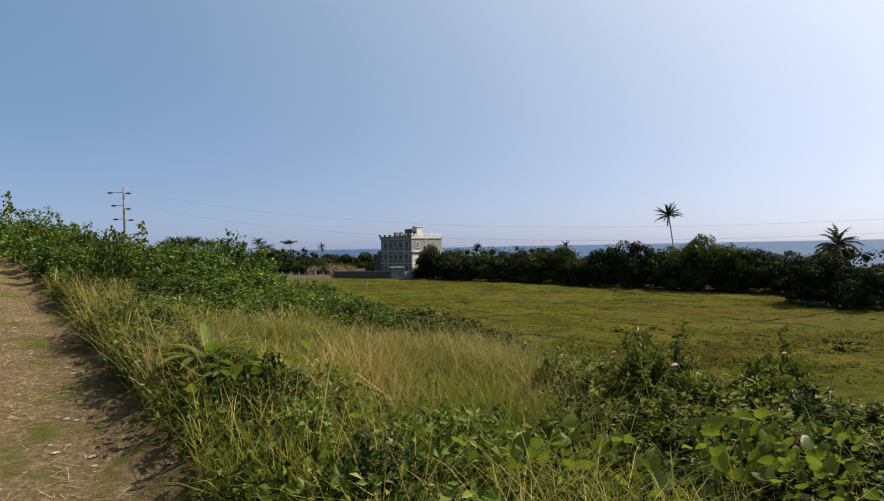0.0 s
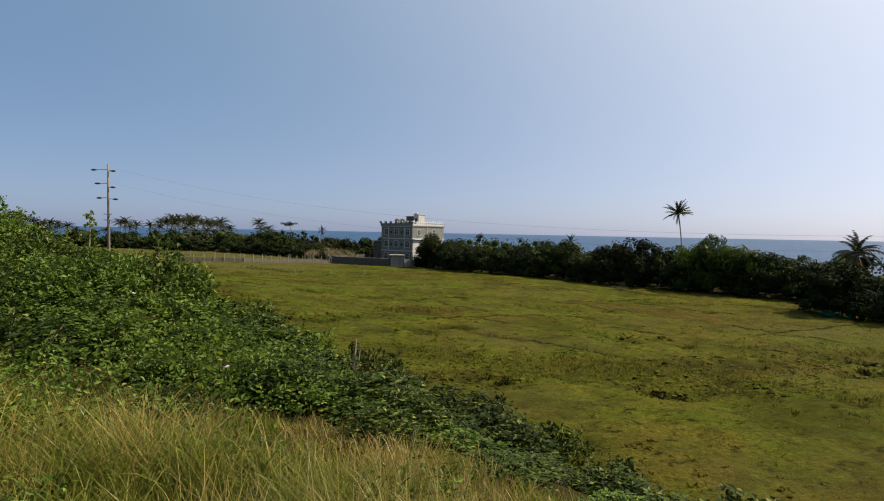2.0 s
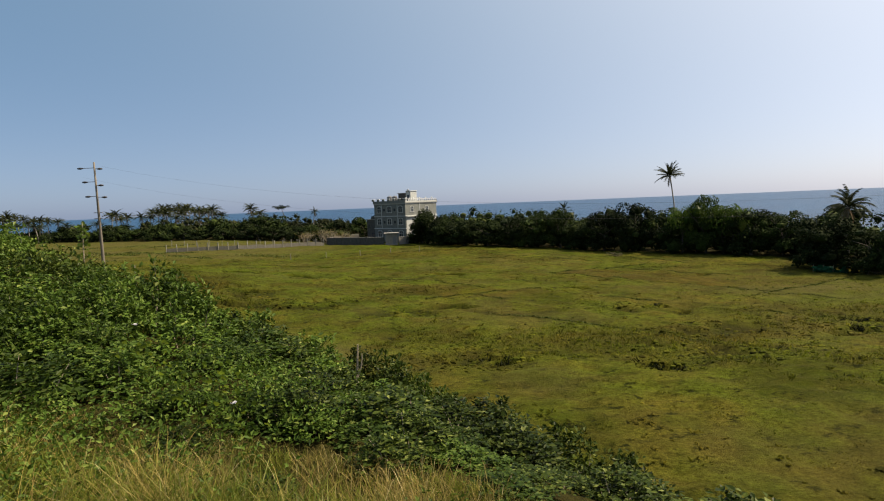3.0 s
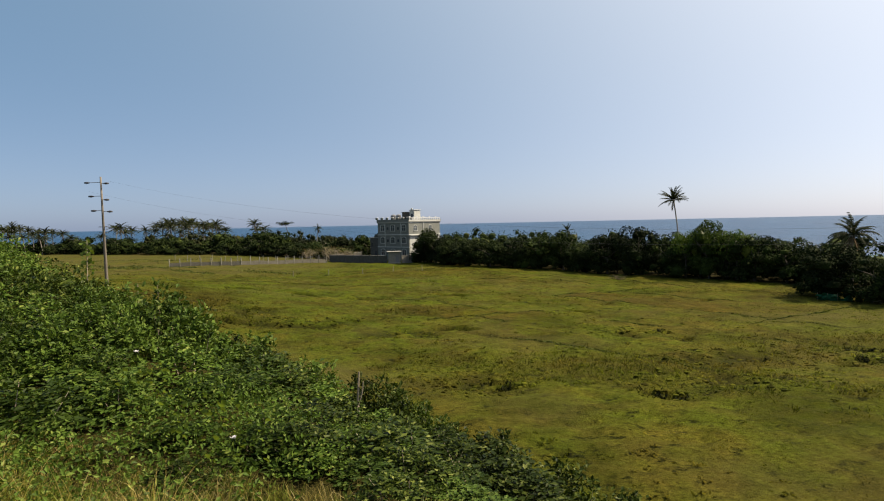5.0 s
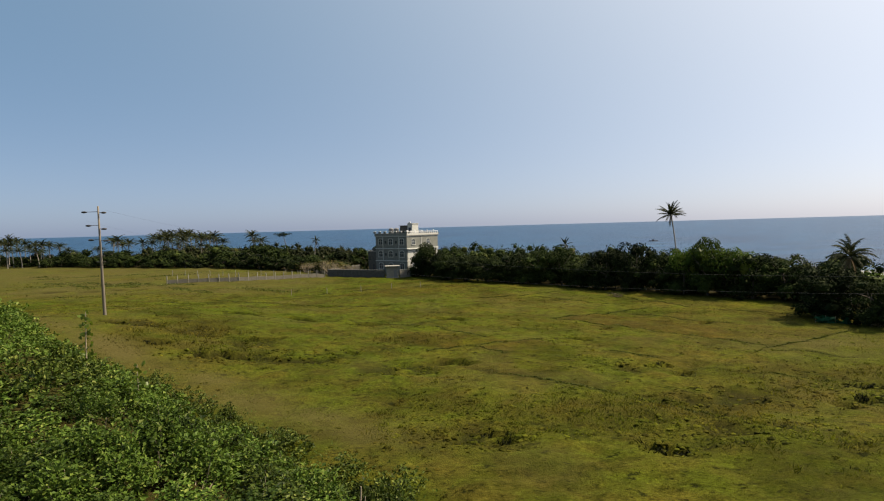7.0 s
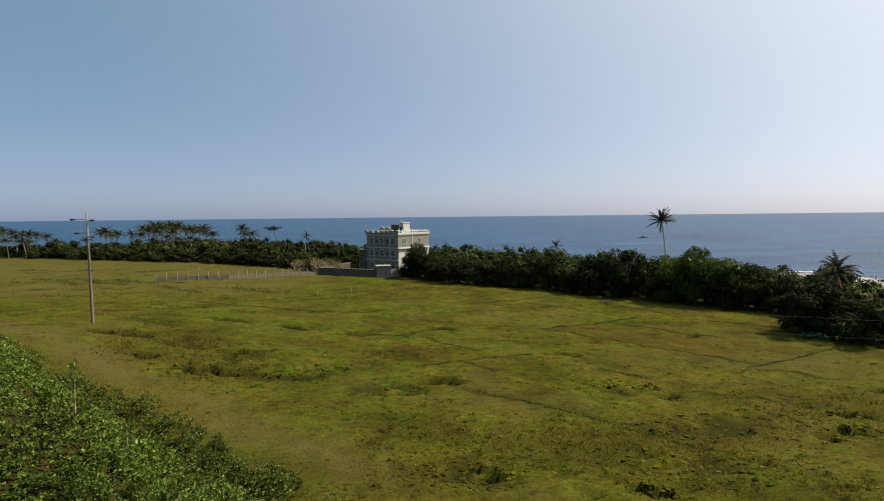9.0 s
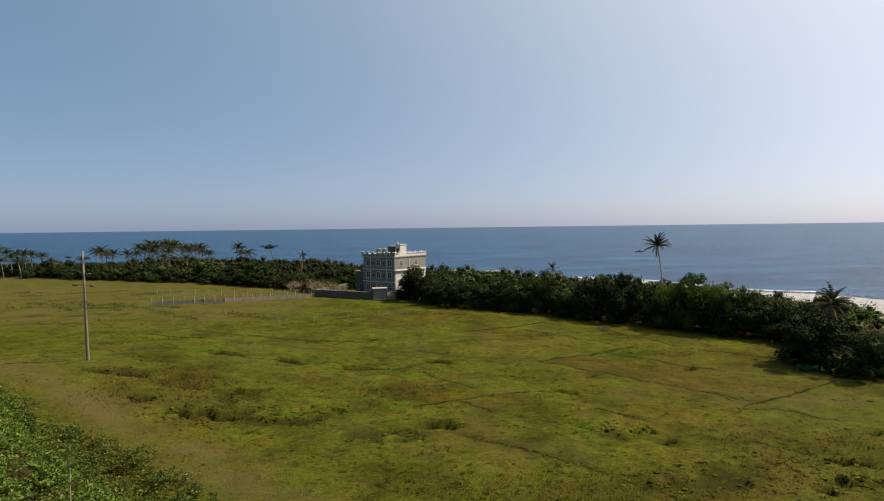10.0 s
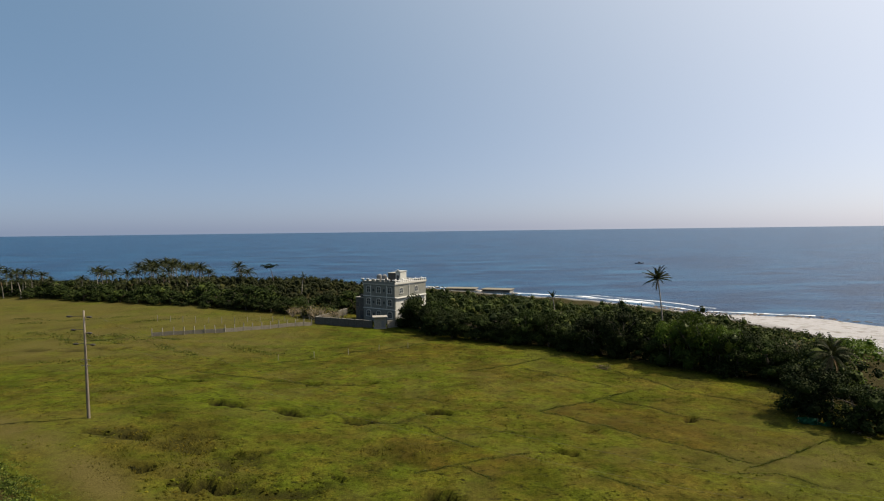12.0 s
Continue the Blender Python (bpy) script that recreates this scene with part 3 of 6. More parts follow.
def make_ground():
    gx, gy = axis_steps(-60, 62, 0.47, -2600, 2600), axis_steps(-9, 128, 0.47, -900, 700)
    X, Y = np.meshgrid(gx, gy)
    x, y = X.ravel(), Y.ravel()
    z = land(x, y)
    nx, ny = len(gx), len(gy)
    i = (np.arange(ny - 1)[:, None] * nx + np.arange(nx - 1)).ravel()
    me = mesh("ground", np.stack([x, y, z], 1), np.stack([i, i + 1, i + nx + 1, i + nx], 1), GROUND, True)
    s, u = bank(x, y)
    d = inland(x, y)
    track = track_of(x, y)
    dusty = np.exp(-((s + 6.9 - 0.10 * (u - 40)) / 2.6) ** 2) * ease(18, 32, u) * (0.35 + 0.8 * value_noise(x, y, 3.5, 31))
    dusty = np.maximum(dusty, ease(0.62, 0.8, value_noise(x, y, 6.0, 33)) * 0.22)
    dusty = np.maximum(dusty, ease(112, 132, y - 0.1 * x) * ease(-18, -34, x) * (0.15 + 0.7 * value_noise(x * 0.5, y, 3.0, 39)))
    dusty = np.maximum(dusty, np.exp(-((x - 44) / 13) ** 2 - ((y - 65) / 12) ** 2) * (0.15 + 0.7 * value_noise(x, y, 3.0, 43)))
    # ground under the trees also takes the shade-darkened earth
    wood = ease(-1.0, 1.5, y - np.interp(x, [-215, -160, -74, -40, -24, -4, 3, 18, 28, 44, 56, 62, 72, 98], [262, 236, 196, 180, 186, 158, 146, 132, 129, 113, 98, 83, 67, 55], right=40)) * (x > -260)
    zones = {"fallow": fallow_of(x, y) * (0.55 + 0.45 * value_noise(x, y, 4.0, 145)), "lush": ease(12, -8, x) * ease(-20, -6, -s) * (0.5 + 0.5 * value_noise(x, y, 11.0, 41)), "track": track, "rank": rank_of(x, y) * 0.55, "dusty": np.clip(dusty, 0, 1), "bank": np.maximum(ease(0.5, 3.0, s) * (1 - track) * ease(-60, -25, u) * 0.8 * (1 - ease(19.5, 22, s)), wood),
             "mud_shade": np.clip(hollow_of(x, y) * 2.2 * (0.5 + value_noise(x, y, 1.1, 35)) + 0.6 * rut_of(x, y) + 0.68 * broken_of(x, y), 0, 1) * (s < 0),
             "sand": ease(26, 18, d + 16 * (1 - ease(84, 96, x)) - 40 * ease(84, 100, x) + (value_noise(x, y, 6, 37) - 0.5) * 8)}
    for name, values in zones.items():
        me.attributes.new(name, "FLOAT", "POINT").data.foreach_set("value", values.astype(np.float32))
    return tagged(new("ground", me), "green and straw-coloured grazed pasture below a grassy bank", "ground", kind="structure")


make_ground()


def make_sea():
    gx = np.concatenate([np.linspace(-4900, -600, 12), np.linspace(-500, 500, 60), np.linspace(600, 4900, 12)])
    gy = np.concatenate([np.linspace(-900, 60, 10), np.linspace(90, 700, 60), np.linspace(800, 4900, 14)])
    X, Y = np.meshgrid(gx, gy)
    nx, ny = len(gx), len(gy)
    i = (np.arange(ny - 1)[:, None] * nx + np.arange(nx - 1)).ravel()
    me = mesh("sea", np.stack([X.ravel(), Y.ravel(), np.full(X.size, SEA)], 1), np.stack([i, i + 1, i + nx + 1, i + nx], 1), WATER)
    tagged(new("sea", me), "calm blue sea with low swell reaching the horizon", "sea", kind="structure")


make_sea()


def make_surf(offset, lo, hi, width, seed):
    """A broken line of foam along the shore, with a ragged edge."""
    seg = np.concatenate([np.linspace(SHORE[i], SHORE[i + 1], 60, endpoint=False) for i in range(lo, hi)])
    d = np.gradient(seg, axis=0)
    d /= np.linalg.norm(d, axis=1)[:, None]
    nrm = np.stack([-d[:, 1], d[:, 0]], 1)
    nrm *= np.sign(nrm[:, 1:2] + 1e-6)
    t = np.arange(len(seg))
    wob = (value_noise(t, t * 0, 16, seed) - 0.5) * width * 2.4
    w = width * np.clip(value_noise(t, t * 0 + 50, 11, seed + 1) * 1.3 + 0.5 * value_noise(t, t * 0 + 80, 2.5, seed + 2) - 0.42, 0.03, 1)
    a, b = seg + nrm * (offset + wob - w)[:, None], seg + nrm * (offset + wob + w)[:, None]
    mid = (a + b) / 2
    n = len(seg)
    verts = np.concatenate([np.c_[a, np.full(n, SEA + 0.02)], np.c_[mid, SEA + 0.05 + 0.25 * w / width], np.c_[b, np.full(n, SEA + 0.02)]])
    i = np.arange(n - 1)
    quads = np.concatenate([np.stack([i, i + 1, i + 1 + n, i + n], 1), np.stack([i + n, i + 1 + n, i + 1 + 2 * n, i + 2 * n], 1)])
    tagged(new("surf", mesh("surf", verts, quads, FOAM, True)), "broken white line of surf along the beach", "surf", kind="stuff")


make_surf(4.0, 5, 7, 1.3, 11)
make_surf(1.5, 6, 9, 0.55, 17)
make_surf(2.0, 2, 5, 0.3, 13)
make_surf(10.0, 6, 8, 0.4, 23)


# ---- house by the sea ----
def arch_window(parent, at, right, out, w, h, mat_frame):
    """A window with a raised frame, sill, arched head and dark panes, on a wall that faces out."""
    r, o = Vector(right), Vector(out)
    turn = Matrix((r, o, Vector((0, 0, 1)))).transposed().to_4x4()
    win = part("window", boxed(-w / 2, w / 2, -0.02, 0.015, 0, h), DARK_GLASS, parent, "dark window with a white arched surround")
    win.matrix_basis = Matrix.Translation(at) @ turn
    for x0, x1, z0, z1 in ((-w / 2 - 0.14, -w / 2, 0, h), (w / 2, w / 2 + 0.14, 0, h)):
        part("window_frame", boxed(x0, x1, -0.02, 0.09, z0, z1, bevel=0.01), mat_frame, win)
    head = bmesh.new()
    steps = 7
    for i in range(steps):
        a0, a1 = math.pi * i / steps, math.pi * (i + 1) / steps
        ring = []
        for y in (-0.02, 0.09):
            for a, k in ((a0, 1.0), (a1, 1.0), (a1, 0.72), (a0, 0.72)):
                ring.append(head.verts.new((math.cos(a) * (w / 2 + 0.14) * k, y, h + math.sin(a) * 0.36 * k)))
        for f in ((0, 1, 2, 3), (7, 6, 5, 4), (0, 4, 5, 1), (2, 6, 7, 3)):
            head.faces.new([ring[j] for j in f])
    part("arch", head, mat_frame, win)
    part("window_sill", boxed(-w / 2 - 0.22, w / 2 + 0.22, -0.02, 0.16, -0.14, 0, bevel=0.01), mat_frame, win)
    part("mullion", boxed(-0.03, 0.03, 0, 0.04, 0, h), mat_frame, win)
    part("transom", boxed(-w / 2, w / 2, 0, 0.04, h * 0.62, h * 0.62 + 0.05), mat_frame, win)
    return win


HOUSE = Matrix.Translation((-5.9, 158.0, 0.1)) @ Matrix.Rotation(math.radians(-40), 4, "Z")   # local -x runs along the landward front, +y back to the sea


def make_house():
    W, D, F = 11.6, 13.0, 3.3
    house = thing("house", HOUSE, "three-storey grey-green concrete house with white trim and crenellated flat roof", "house")
    for k in range(3):
        part("storey_wall", boxed(-W, 0, 0, D, k * F - (1.2 if k == 0 else 0), (k + 1) * F - 0.004), TILED_WALL, house)
        part("ledge", boxed(-W - 0.12, 0.12, -0.12, D + 0.12, (k + 1) * F - 0.24, (k + 1) * F - 0.02, bevel=0.03), PALE_WALL, house, "pale band between the storeys")
    part("side_cladding", boxed(0.003, 0.06, 0.3, D - 0.1, 0.05, 2 * F - 0.3), PALE_WALL, house, "pale rendered lower side wall")
    part("roof_slab", boxed(-W - 0.25, 0.25, -0.25, D + 0.25, 3 * F, 3 * F + 0.18, bevel=0.02), CONCRETE, house)
    top = 3 * F + 0.18
    for x0, x1, y0, y1 in ((-W - 0.2, 0.2, -0.2, 0.0), (-W - 0.2, 0.2, D, D + 0.2)):
        part("parapet", boxed(x0, x1, y0, y1, top, top + 0.55), TILED_WALL, house)
    for x0 in (-W - 0.2, 0.0):
        part("parapet", boxed(x0, x0 + 0.2, 0, D, top, top + 0.40), PALE_WALL, house)
    for i in range(7):
        x = -W - 0.1 + i * (W + 0.1) / 6 - 0.1
        part("merlon", boxed(x - 0.42, x + 0.42, -0.22, 0.02, top + 0.55, top + 1.0, bevel=0.03), TILED_WALL, house)
        part("merlon_cap", boxed(x - 0.5, x + 0.5, -0.30, 0.10, top + 1.0, top + 1.14, bevel=0.03), WHITE_PAINT, house)
    for i in range(15):
        y = 0.4 + i * (D - 0.6) / 14
        part("baluster", boxed(0.02, 0.18, y - 0.08, y + 0.08, top + 0.40, top + 0.85), WHITE_PAINT, house)
        if i % 3 == 0:
            part("finial", boxed(-0.05, 0.25, y - 0.18, y + 0.18, top + 0.96, top + 1.3, bevel=0.06), WHITE_PAINT, house)
    part("top_rail", boxed(0.0, 0.2, 0.0, D, top + 0.85, top + 0.96), WHITE_PAINT, house, "white roof balustrade rail")
    part("top_rail", boxed(-W - 0.2, -W, 0.0, D, top + 0.40, top + 0.52), WHITE_PAINT, house)
    # roof house, stair head and tanks
    part("stair_head", boxed(-3.4, -1.7, 4.2, 6.8, top, top + 3.0, bevel=0.03), PALE_WALL, house, "pale stair head on the roof")
    part("stair_roof", boxed(-3.55, -1.55, 4.05, 6.95, top + 3.0, top + 3.16, bevel=0.03), PALE_WALL, house)
    part("roof_crest", boxed(-2.9, -2.2, 4.05, 4.3, top + 3.16, top + 3.6, bevel=0.08), WHITE_PAINT, house)
    part("stair_door", boxed(-3.0, -2.1, 4.16, 4.198, top, top + 2.0), DARK_GLASS, house)
    part("roof_shed", boxed(-6.4, -3.5, 4.4, 7.0, top, top + 2.5, bevel=0.03), BLOCKWORK, house, "grey block roof shed")
    part("shed_roof", boxed(-6.55, -3.56, 4.1, 7.2, top + 2.5, top + 2.62), CONCRETE, house)
    for x in (-10.3, -8.3):
        tank = bmesh.new()
        bmesh.ops.create_cone(tank, cap_ends=True, segments=18, radius1=0.78, radius2=0.74, depth=1.35, matrix=Matrix.Translation((x, 5.0, top + 1.05)))
        bmesh.ops.create_cone(tank, cap_ends=True, segments=18, radius1=0.74, radius2=0.25, depth=0.3, matrix=Matrix.Translation((x, 5.0, top + 1.87)))
        part("water_tank", tank, STEEL, house, "grey metal roof water tank")
        part("tank_stand", boxed(x - 0.7, x + 0.7, 4.3, 5.7, top, top + 0.38), CONCRETE, house)
    # inner terrace rail, pipes and a tank frame
    for k in range(11):
        x = -11.0 + k * 1.05
        part("baluster", boxed(x - 0.07, x + 0.07, 8.9, 9.04, top, top + 0.8), WHITE_PAINT, house)
    part("top_rail", boxed(-11.2, -0.3, 8.86, 9.08, top + 0.8, top + 0.92), WHITE_PAINT, house, "white terrace rail")
    for k in range(5):
        y = 1.6 + k * 1.6
        part("roof_post", boxed(-1.3, -1.14, y - 0.08, y + 0.08, top, top + 1.25), WHITE_PAINT, house, "white concrete stub post")
    for x in (-0.9, -0.5):
        part("roof_pipe", boxed(x - 0.05, x + 0.05, 0.6, 8.4, top + 0.3, top + 0.4), WHITE_PAINT, house)
    # windows on the landward front and on the lit side
    for k in range(3):
        for x in (-9.7, -5.9, -1.8):
            arch_window(house, (x, -0.003, k * F + 0.95), (-1, 0, 0), (0, -1, 0), 1.4, 1.4, PALE_WALL)
    for k in range(3):
        for x in (-7.8, -3.9):
            part("small_window", boxed(x - 0.35, x + 0.35, -0.05, -0.003, k * F + 1.25, k * F + 1.95), DARK_GLASS, house, "small square window")
    for x in (-8.8, -2.9):
        for k in (1, 2):
            part("pilaster", boxed(x - 0.09, x + 0.09, -0.06, -0.003, k * F, (k + 1) * F - 0.3), PALE_WALL, house)
    for y in (2.6, 8.8):
        arch_window(house, (0.003, y, 2 * F + 0.95), (0, -1, 0), (1, 0, 0), 1.2, 1.2, PALE_WALL)
    for y in (2.6, 6.0, 9.4):
        arch_window(house, (0.062, y, 0.95 + F * 0.05), (0, -1, 0), (1, 0, 0), 1.2, 1.2, WHITE_PAINT)
    part("balcony_canopy", boxed(0.12, 0.6, 0.2, D - 0.3, 2 * F - 0.34, 2 * F - 0.2, bevel=0.03), PALE_WALL, house, "pale narrow canopy over the lower side")
    part("side_pipe", boxed(0.07, 0.15, 5.7, 5.78, F, 3 * F), WHITE_PAINT, house)
    return house


make_house()


def make_annex():
    m = HOUSE @ Matrix.Translation((-11.9, 0.8, 0))
    annex = thing("annex", m, "unpainted grey block annex with a stepped parapet beside the house", "outbuilding")
    part("wall", boxed(-3.6, 0.0, 0, 7.0, -1.2, 5.6), BLOCKWORK, annex)
    part("roof", boxed(-3.7, -0.05, -0.15, 7.1, 5.6, 5.8, bevel=0.02), CONCRETE, annex)
    part("stair_wall", boxed(-1.9, -0.1, 0.1, 6.9, 5.8, 6.6), BLOCKWORK, annex)
    part("window", boxed(-3.4, -2.4, -0.03, -0.003, 3.2, 4.2), DARK_GLASS, annex)
    part("doorway", boxed(-1.9, -0.9, -0.03, -0.003, 0, 2.0), DARK_GLASS, annex)
    shed = thing("shed", HOUSE @ Matrix.Translation((-20.5, 9.0, 0)), "low pale-roofed shed behind the yard wall", "shed")
    part("wall", boxed(-3.0, 3.0, 0, 4.0, -1.2, 2.3), PALE_WALL, shed)
    part("roof", boxed(-3.3, 3.3, -0.4, 4.3, 2.3, 2.45, bevel=0.02), WHITE_PAINT, shed)


make_annex()


def run_of_wall(name, a, b, height, thick, mat, label, cap=True):
    a, b = np.array(a, float), np.array(b, float)
    length = float(np.hypot(*(b - a)))
    z = float(min(land(*a, False), land(*b, False)))
    m = Matrix.Translation((a[0], a[1], z - 0.1)) @ Matrix.Rotation(math.atan2(b[1] - a[1], b[0] - a[0]), 4, "Z")
    wall = thing(name, m, label, "wall", "yard walls")
    count = max(1, round(length / 2.8))
    step = length / count
    for i in range(count):
        part("panel", boxed(i * step + 0.12, (i + 1) * step - 0.12, -thick / 2, thick / 2, 0, height), mat, wall)
    for i in range(count + 1):
        part("pier", boxed(i * step - 0.14, i * step + 0.14, -0.16, 0.16, 0, height + 0.12, bevel=0.02), mat, wall)
    if cap:
        part("coping", boxed(0, length, -thick / 2 - 0.05, thick / 2 + 0.05, height + 0.002, height + 0.09, bevel=0.01), CONCRETE, wall)
    return wall


run_of_wall("yard_wall", (-27.5, 161.5), (-11.6, 152.6), 2.0, 0.18, BLOCKWORK, "dark weathered block wall round the house yard")
run_of_wall("yard_wall", (-7.6, 152.9), (-2.6, 155.6), 1.9, 0.18, POST_CONCRETE, "pale concrete yard wall beside the gatehouse")
run_of_wall("yard_wall", (-27.5, 161.5), (-21.0, 178.0), 1.9, 0.18, BLOCKWORK, "block wall closing the yard on its far side")


def make_gatehouse():
    g = thing("gatehouse", Matrix.Translation((-9.6, 152.9, -0.6)) @ Matrix.Rotation(math.radians(6), 4, "Z"), "small pale concrete gatehouse with a flat slab roof", "gatehouse")
    part("wall", boxed(-1.5, 1.5, -1.1, 1.5, 0, 2.9), POST_CONCRETE, g)
    part("roof", boxed(-1.9, 1.9, -1.5, 1.9, 2.9, 3.12, bevel=0.02), CONCRETE, g)
    part("door", boxed(0.3, 1.1, -1.13, -1.103, 0.1, 2.1), STEEL, g, "grey metal gatehouse door")
    part("plinth", boxed(-1.6, 1.6, -1.2, 1.6, 0, 0.3), CONCRETE, g)


make_gatehouse()


# ---- pole and wires ----
def make_pole():
    base = Vector((-39.2, 72.0, float(land(-39.2, 72.0)) - 0.3))
    top = Vector((-38.6, 70.6, 15.9))
    p = thing("power_pole", Matrix.Translation(base), "tall weathered grey power pole with stub arms, leaning slightly", "power pole")
    v = top - base
    part("mast", mesh("mast", *tube([v * f for f in (0, 0.3, 0.65, 1.0)], [0.20, 0.17, 0.13, 0.10], 12), POLE, True), POLE, p)
    for z, left, right in ((12.75, 1.95, 0.9), (11.15, 1.55, 0.85), (9.45, 1.35, 1.15)):
        at = v * (z / v.z)
        for side, reach in ((-1, left), (1, right)):
            dz = 0.0 if side < 0 else (-0.1 if z > 12 else -0.42 if z > 11 else -0.12)
            arm = part("arm", mesh("arm", *tube([(at.x, at.y, at.z + dz), (at.x + side * reach, at.y, at.z + dz - 0.02)], [0.035, 0.03], 6), ARM), ARM, p)
            ins = tube([(at.x + side * (reach - 0.62), at.y, at.z + dz - 0.03), (at.x + side * (reach - 0.3), at.y, at.z + dz - 0.03), (at.x + side * reach, at.y, at.z + dz - 0.03)], [0.06, 0.13, 0.08], 8)
            part("insulator", mesh("insulator", *ins, PORCELAIN, True), PORCELAIN, arm, "dark ribbed insulator")
    for z in (7.5, 6.8):
        at = v * (z / v.z)
        part("bracket", boxed(at.x - 0.55, at.x + 0.45, at.y - 0.05, at.y + 0.05, z - 0.04, z + 0.04), POLE, p)


make_pole()


def make_wire(a, b, sag, r=0.0045):
    a, b = np.array(a, float), np.array(b, float)
    f = np.linspace(0, 1, 41)[:, None]
    pts = a + (b - a) * f
    pts[:, 2] -= 4 * sag * (f * (1 - f))[:, 0]
    w = new("power_line", mesh("power_line", *tube(pts, np.full(41, r), 5), WIRE, True))
    tagged(w, "thin dark overhead power line sagging across the pasture", "power line", "power lines")


for dx, z, end in ((0.9, 15.4, 14.9), (-1.4, 14.2, 14.2)):
    make_wire((-38.7 + dx, 70.7, z), (78 + dx, 3.0, end), 6.3)


# ---- fences ----
def make_fence(points, spacing, post_h, label, panel_h=0.0, thick=0.09, wires=0):
    f = thing("fence", Matrix.Identity(4), label, "fence", "fences")
    seg = [np.array(p, float) for p in points]
    spots = []
    for a, b in zip(seg[:-1], seg[1:]):
        n = max(1, int(round(np.hypot(*(b - a)) / spacing)))
        spots += [a + (b - a) * k / n for k in range(n)]
    spots.append(seg[-1])
    shared = mesh("post", *tube([(0, 0, -0.2), (0, 0, post_h * 0.7), (0, 0, post_h)], [thick, thick, thick * 0.92], 4), POST_CONCRETE)
    zs = [float(land(*s)) for s in spots]
    for s, z in zip(spots, zs):
        po = new("post", shared)
        po.parent = f
        po.matrix_basis = pose(s[0], s[1], z, RNG.normal() * 2.0, RNG.normal() * 2.0, 45 + RNG.normal() * 8)
    for (a, za), (b, zb) in zip(zip(spots[:-1], zs[:-1]), zip(spots[1:], zs[1:])):
        d = (b - a) / np.hypot(*(b - a))
        nrm = np.array([-d[1], d[0]]) * 0.04
        if panel_h:
            c = [(a + d * 0.14, za), (b - d * 0.14, zb)]
            v = [(*(p + k * nrm), z + h) for p, z in c for k in (-1, 1) for h in (-0.1, panel_h)]
            part("panel", mesh("panel", v, [(0, 4, 5, 1), (2, 3, 7, 6), (1, 5, 7, 3), (0, 2, 6, 4), (0, 1, 3, 2), (4, 6, 7, 5)], FENCE_PANEL), FENCE_PANEL, f)
        for k in range(wires):
            h = post_h * (0.35 + 0.28 * k)
            part("strand", mesh("strand", *tube([(*a, za + h), (*((a + b) / 2), (za + zb) / 2 + h - 0.04), (*b, zb + h)], [0.008] * 3, 4), WIRE), WIRE, f)
    return f


make_fence([(-61.8, 140.7), (-46.6, 146.0), (-28.0, 158.5)], 2.3, 1.9, "row of pale concrete fence posts with low grey panels", 0.95, 0.11)
make_fence([(-70.0, 163.0), (-52.0, 160.0), (-30.0, 166.0)], 3.4, 1.5, "thin posts of a wire fence across rough pasture", 0, 0.06, 2)
make_fence([(-27.0, 116.0), (-14.0, 121.0), (-2.0, 126.0)], 5.6, 1.2, "sparse thin posts of an old pasture fence", 0, 0.05, 0)


# ---- trees ----
def limb(rng, start, end, r, bend=0.25):
    start, end = np.array(start, float), np.array(end, float)
    mid = (start + end) / 2 + rng.normal(size=3) * bend * np.linalg.norm(end - start) * 0.4
    return tube([start, (start + mid) / 2 + rng.normal(size=3) * 0.03, mid, end], [r, r * 0.8, r * 0.6, r * 0.25], 6)


def crown_points(rng, blobs, per):
    """Leaf places in the shells of many small clumps, with gaps between."""
    cs, outs = [], []
    for c, r in blobs:
        n = int(per * r * r)
        d = turn_vectors(rng, n)
        d[:, 2] = np.where(d[:, 2] < -0.2, -d[:, 2], d[:, 2])
        k = r * np.where(rng.random(n) < 0.3, 0.5 + 0.45 * rng.random(n), 0.92 + 0.1 * rng.random(n))
        cs.append(c + d * k[:, None] * np.array([1, 1, 0.78]))
        outs.append(d)
    return np.concatenate(cs), np.concatenate(outs)


def unit_ball(level):
    bm = bmesh.new()
    bmesh.ops.create_icosphere(bm, subdivisions=level, radius=1.0)
    verts = np.array([v.co[:] for v in bm.verts])
    tris = np.array([[v.index for v in f.verts] for f in bm.faces])
    bm.free()
    return verts, tris


BALL = unit_ball(1)


def cores(rng, blobs, squash=0.78, full=0.86):
    """The shaded inside of each clump: an uneven lump under its leaves."""
    pieces = []
    for c, r in blobs:
        k = r * full * (0.70 + 0.42 * rng.random(len(BALL[0])))
        pieces.append((np.asarray(c) + BALL[0] * k[:, None] * np.array([1, 1, squash]), BALL[1]))
    return join(pieces)


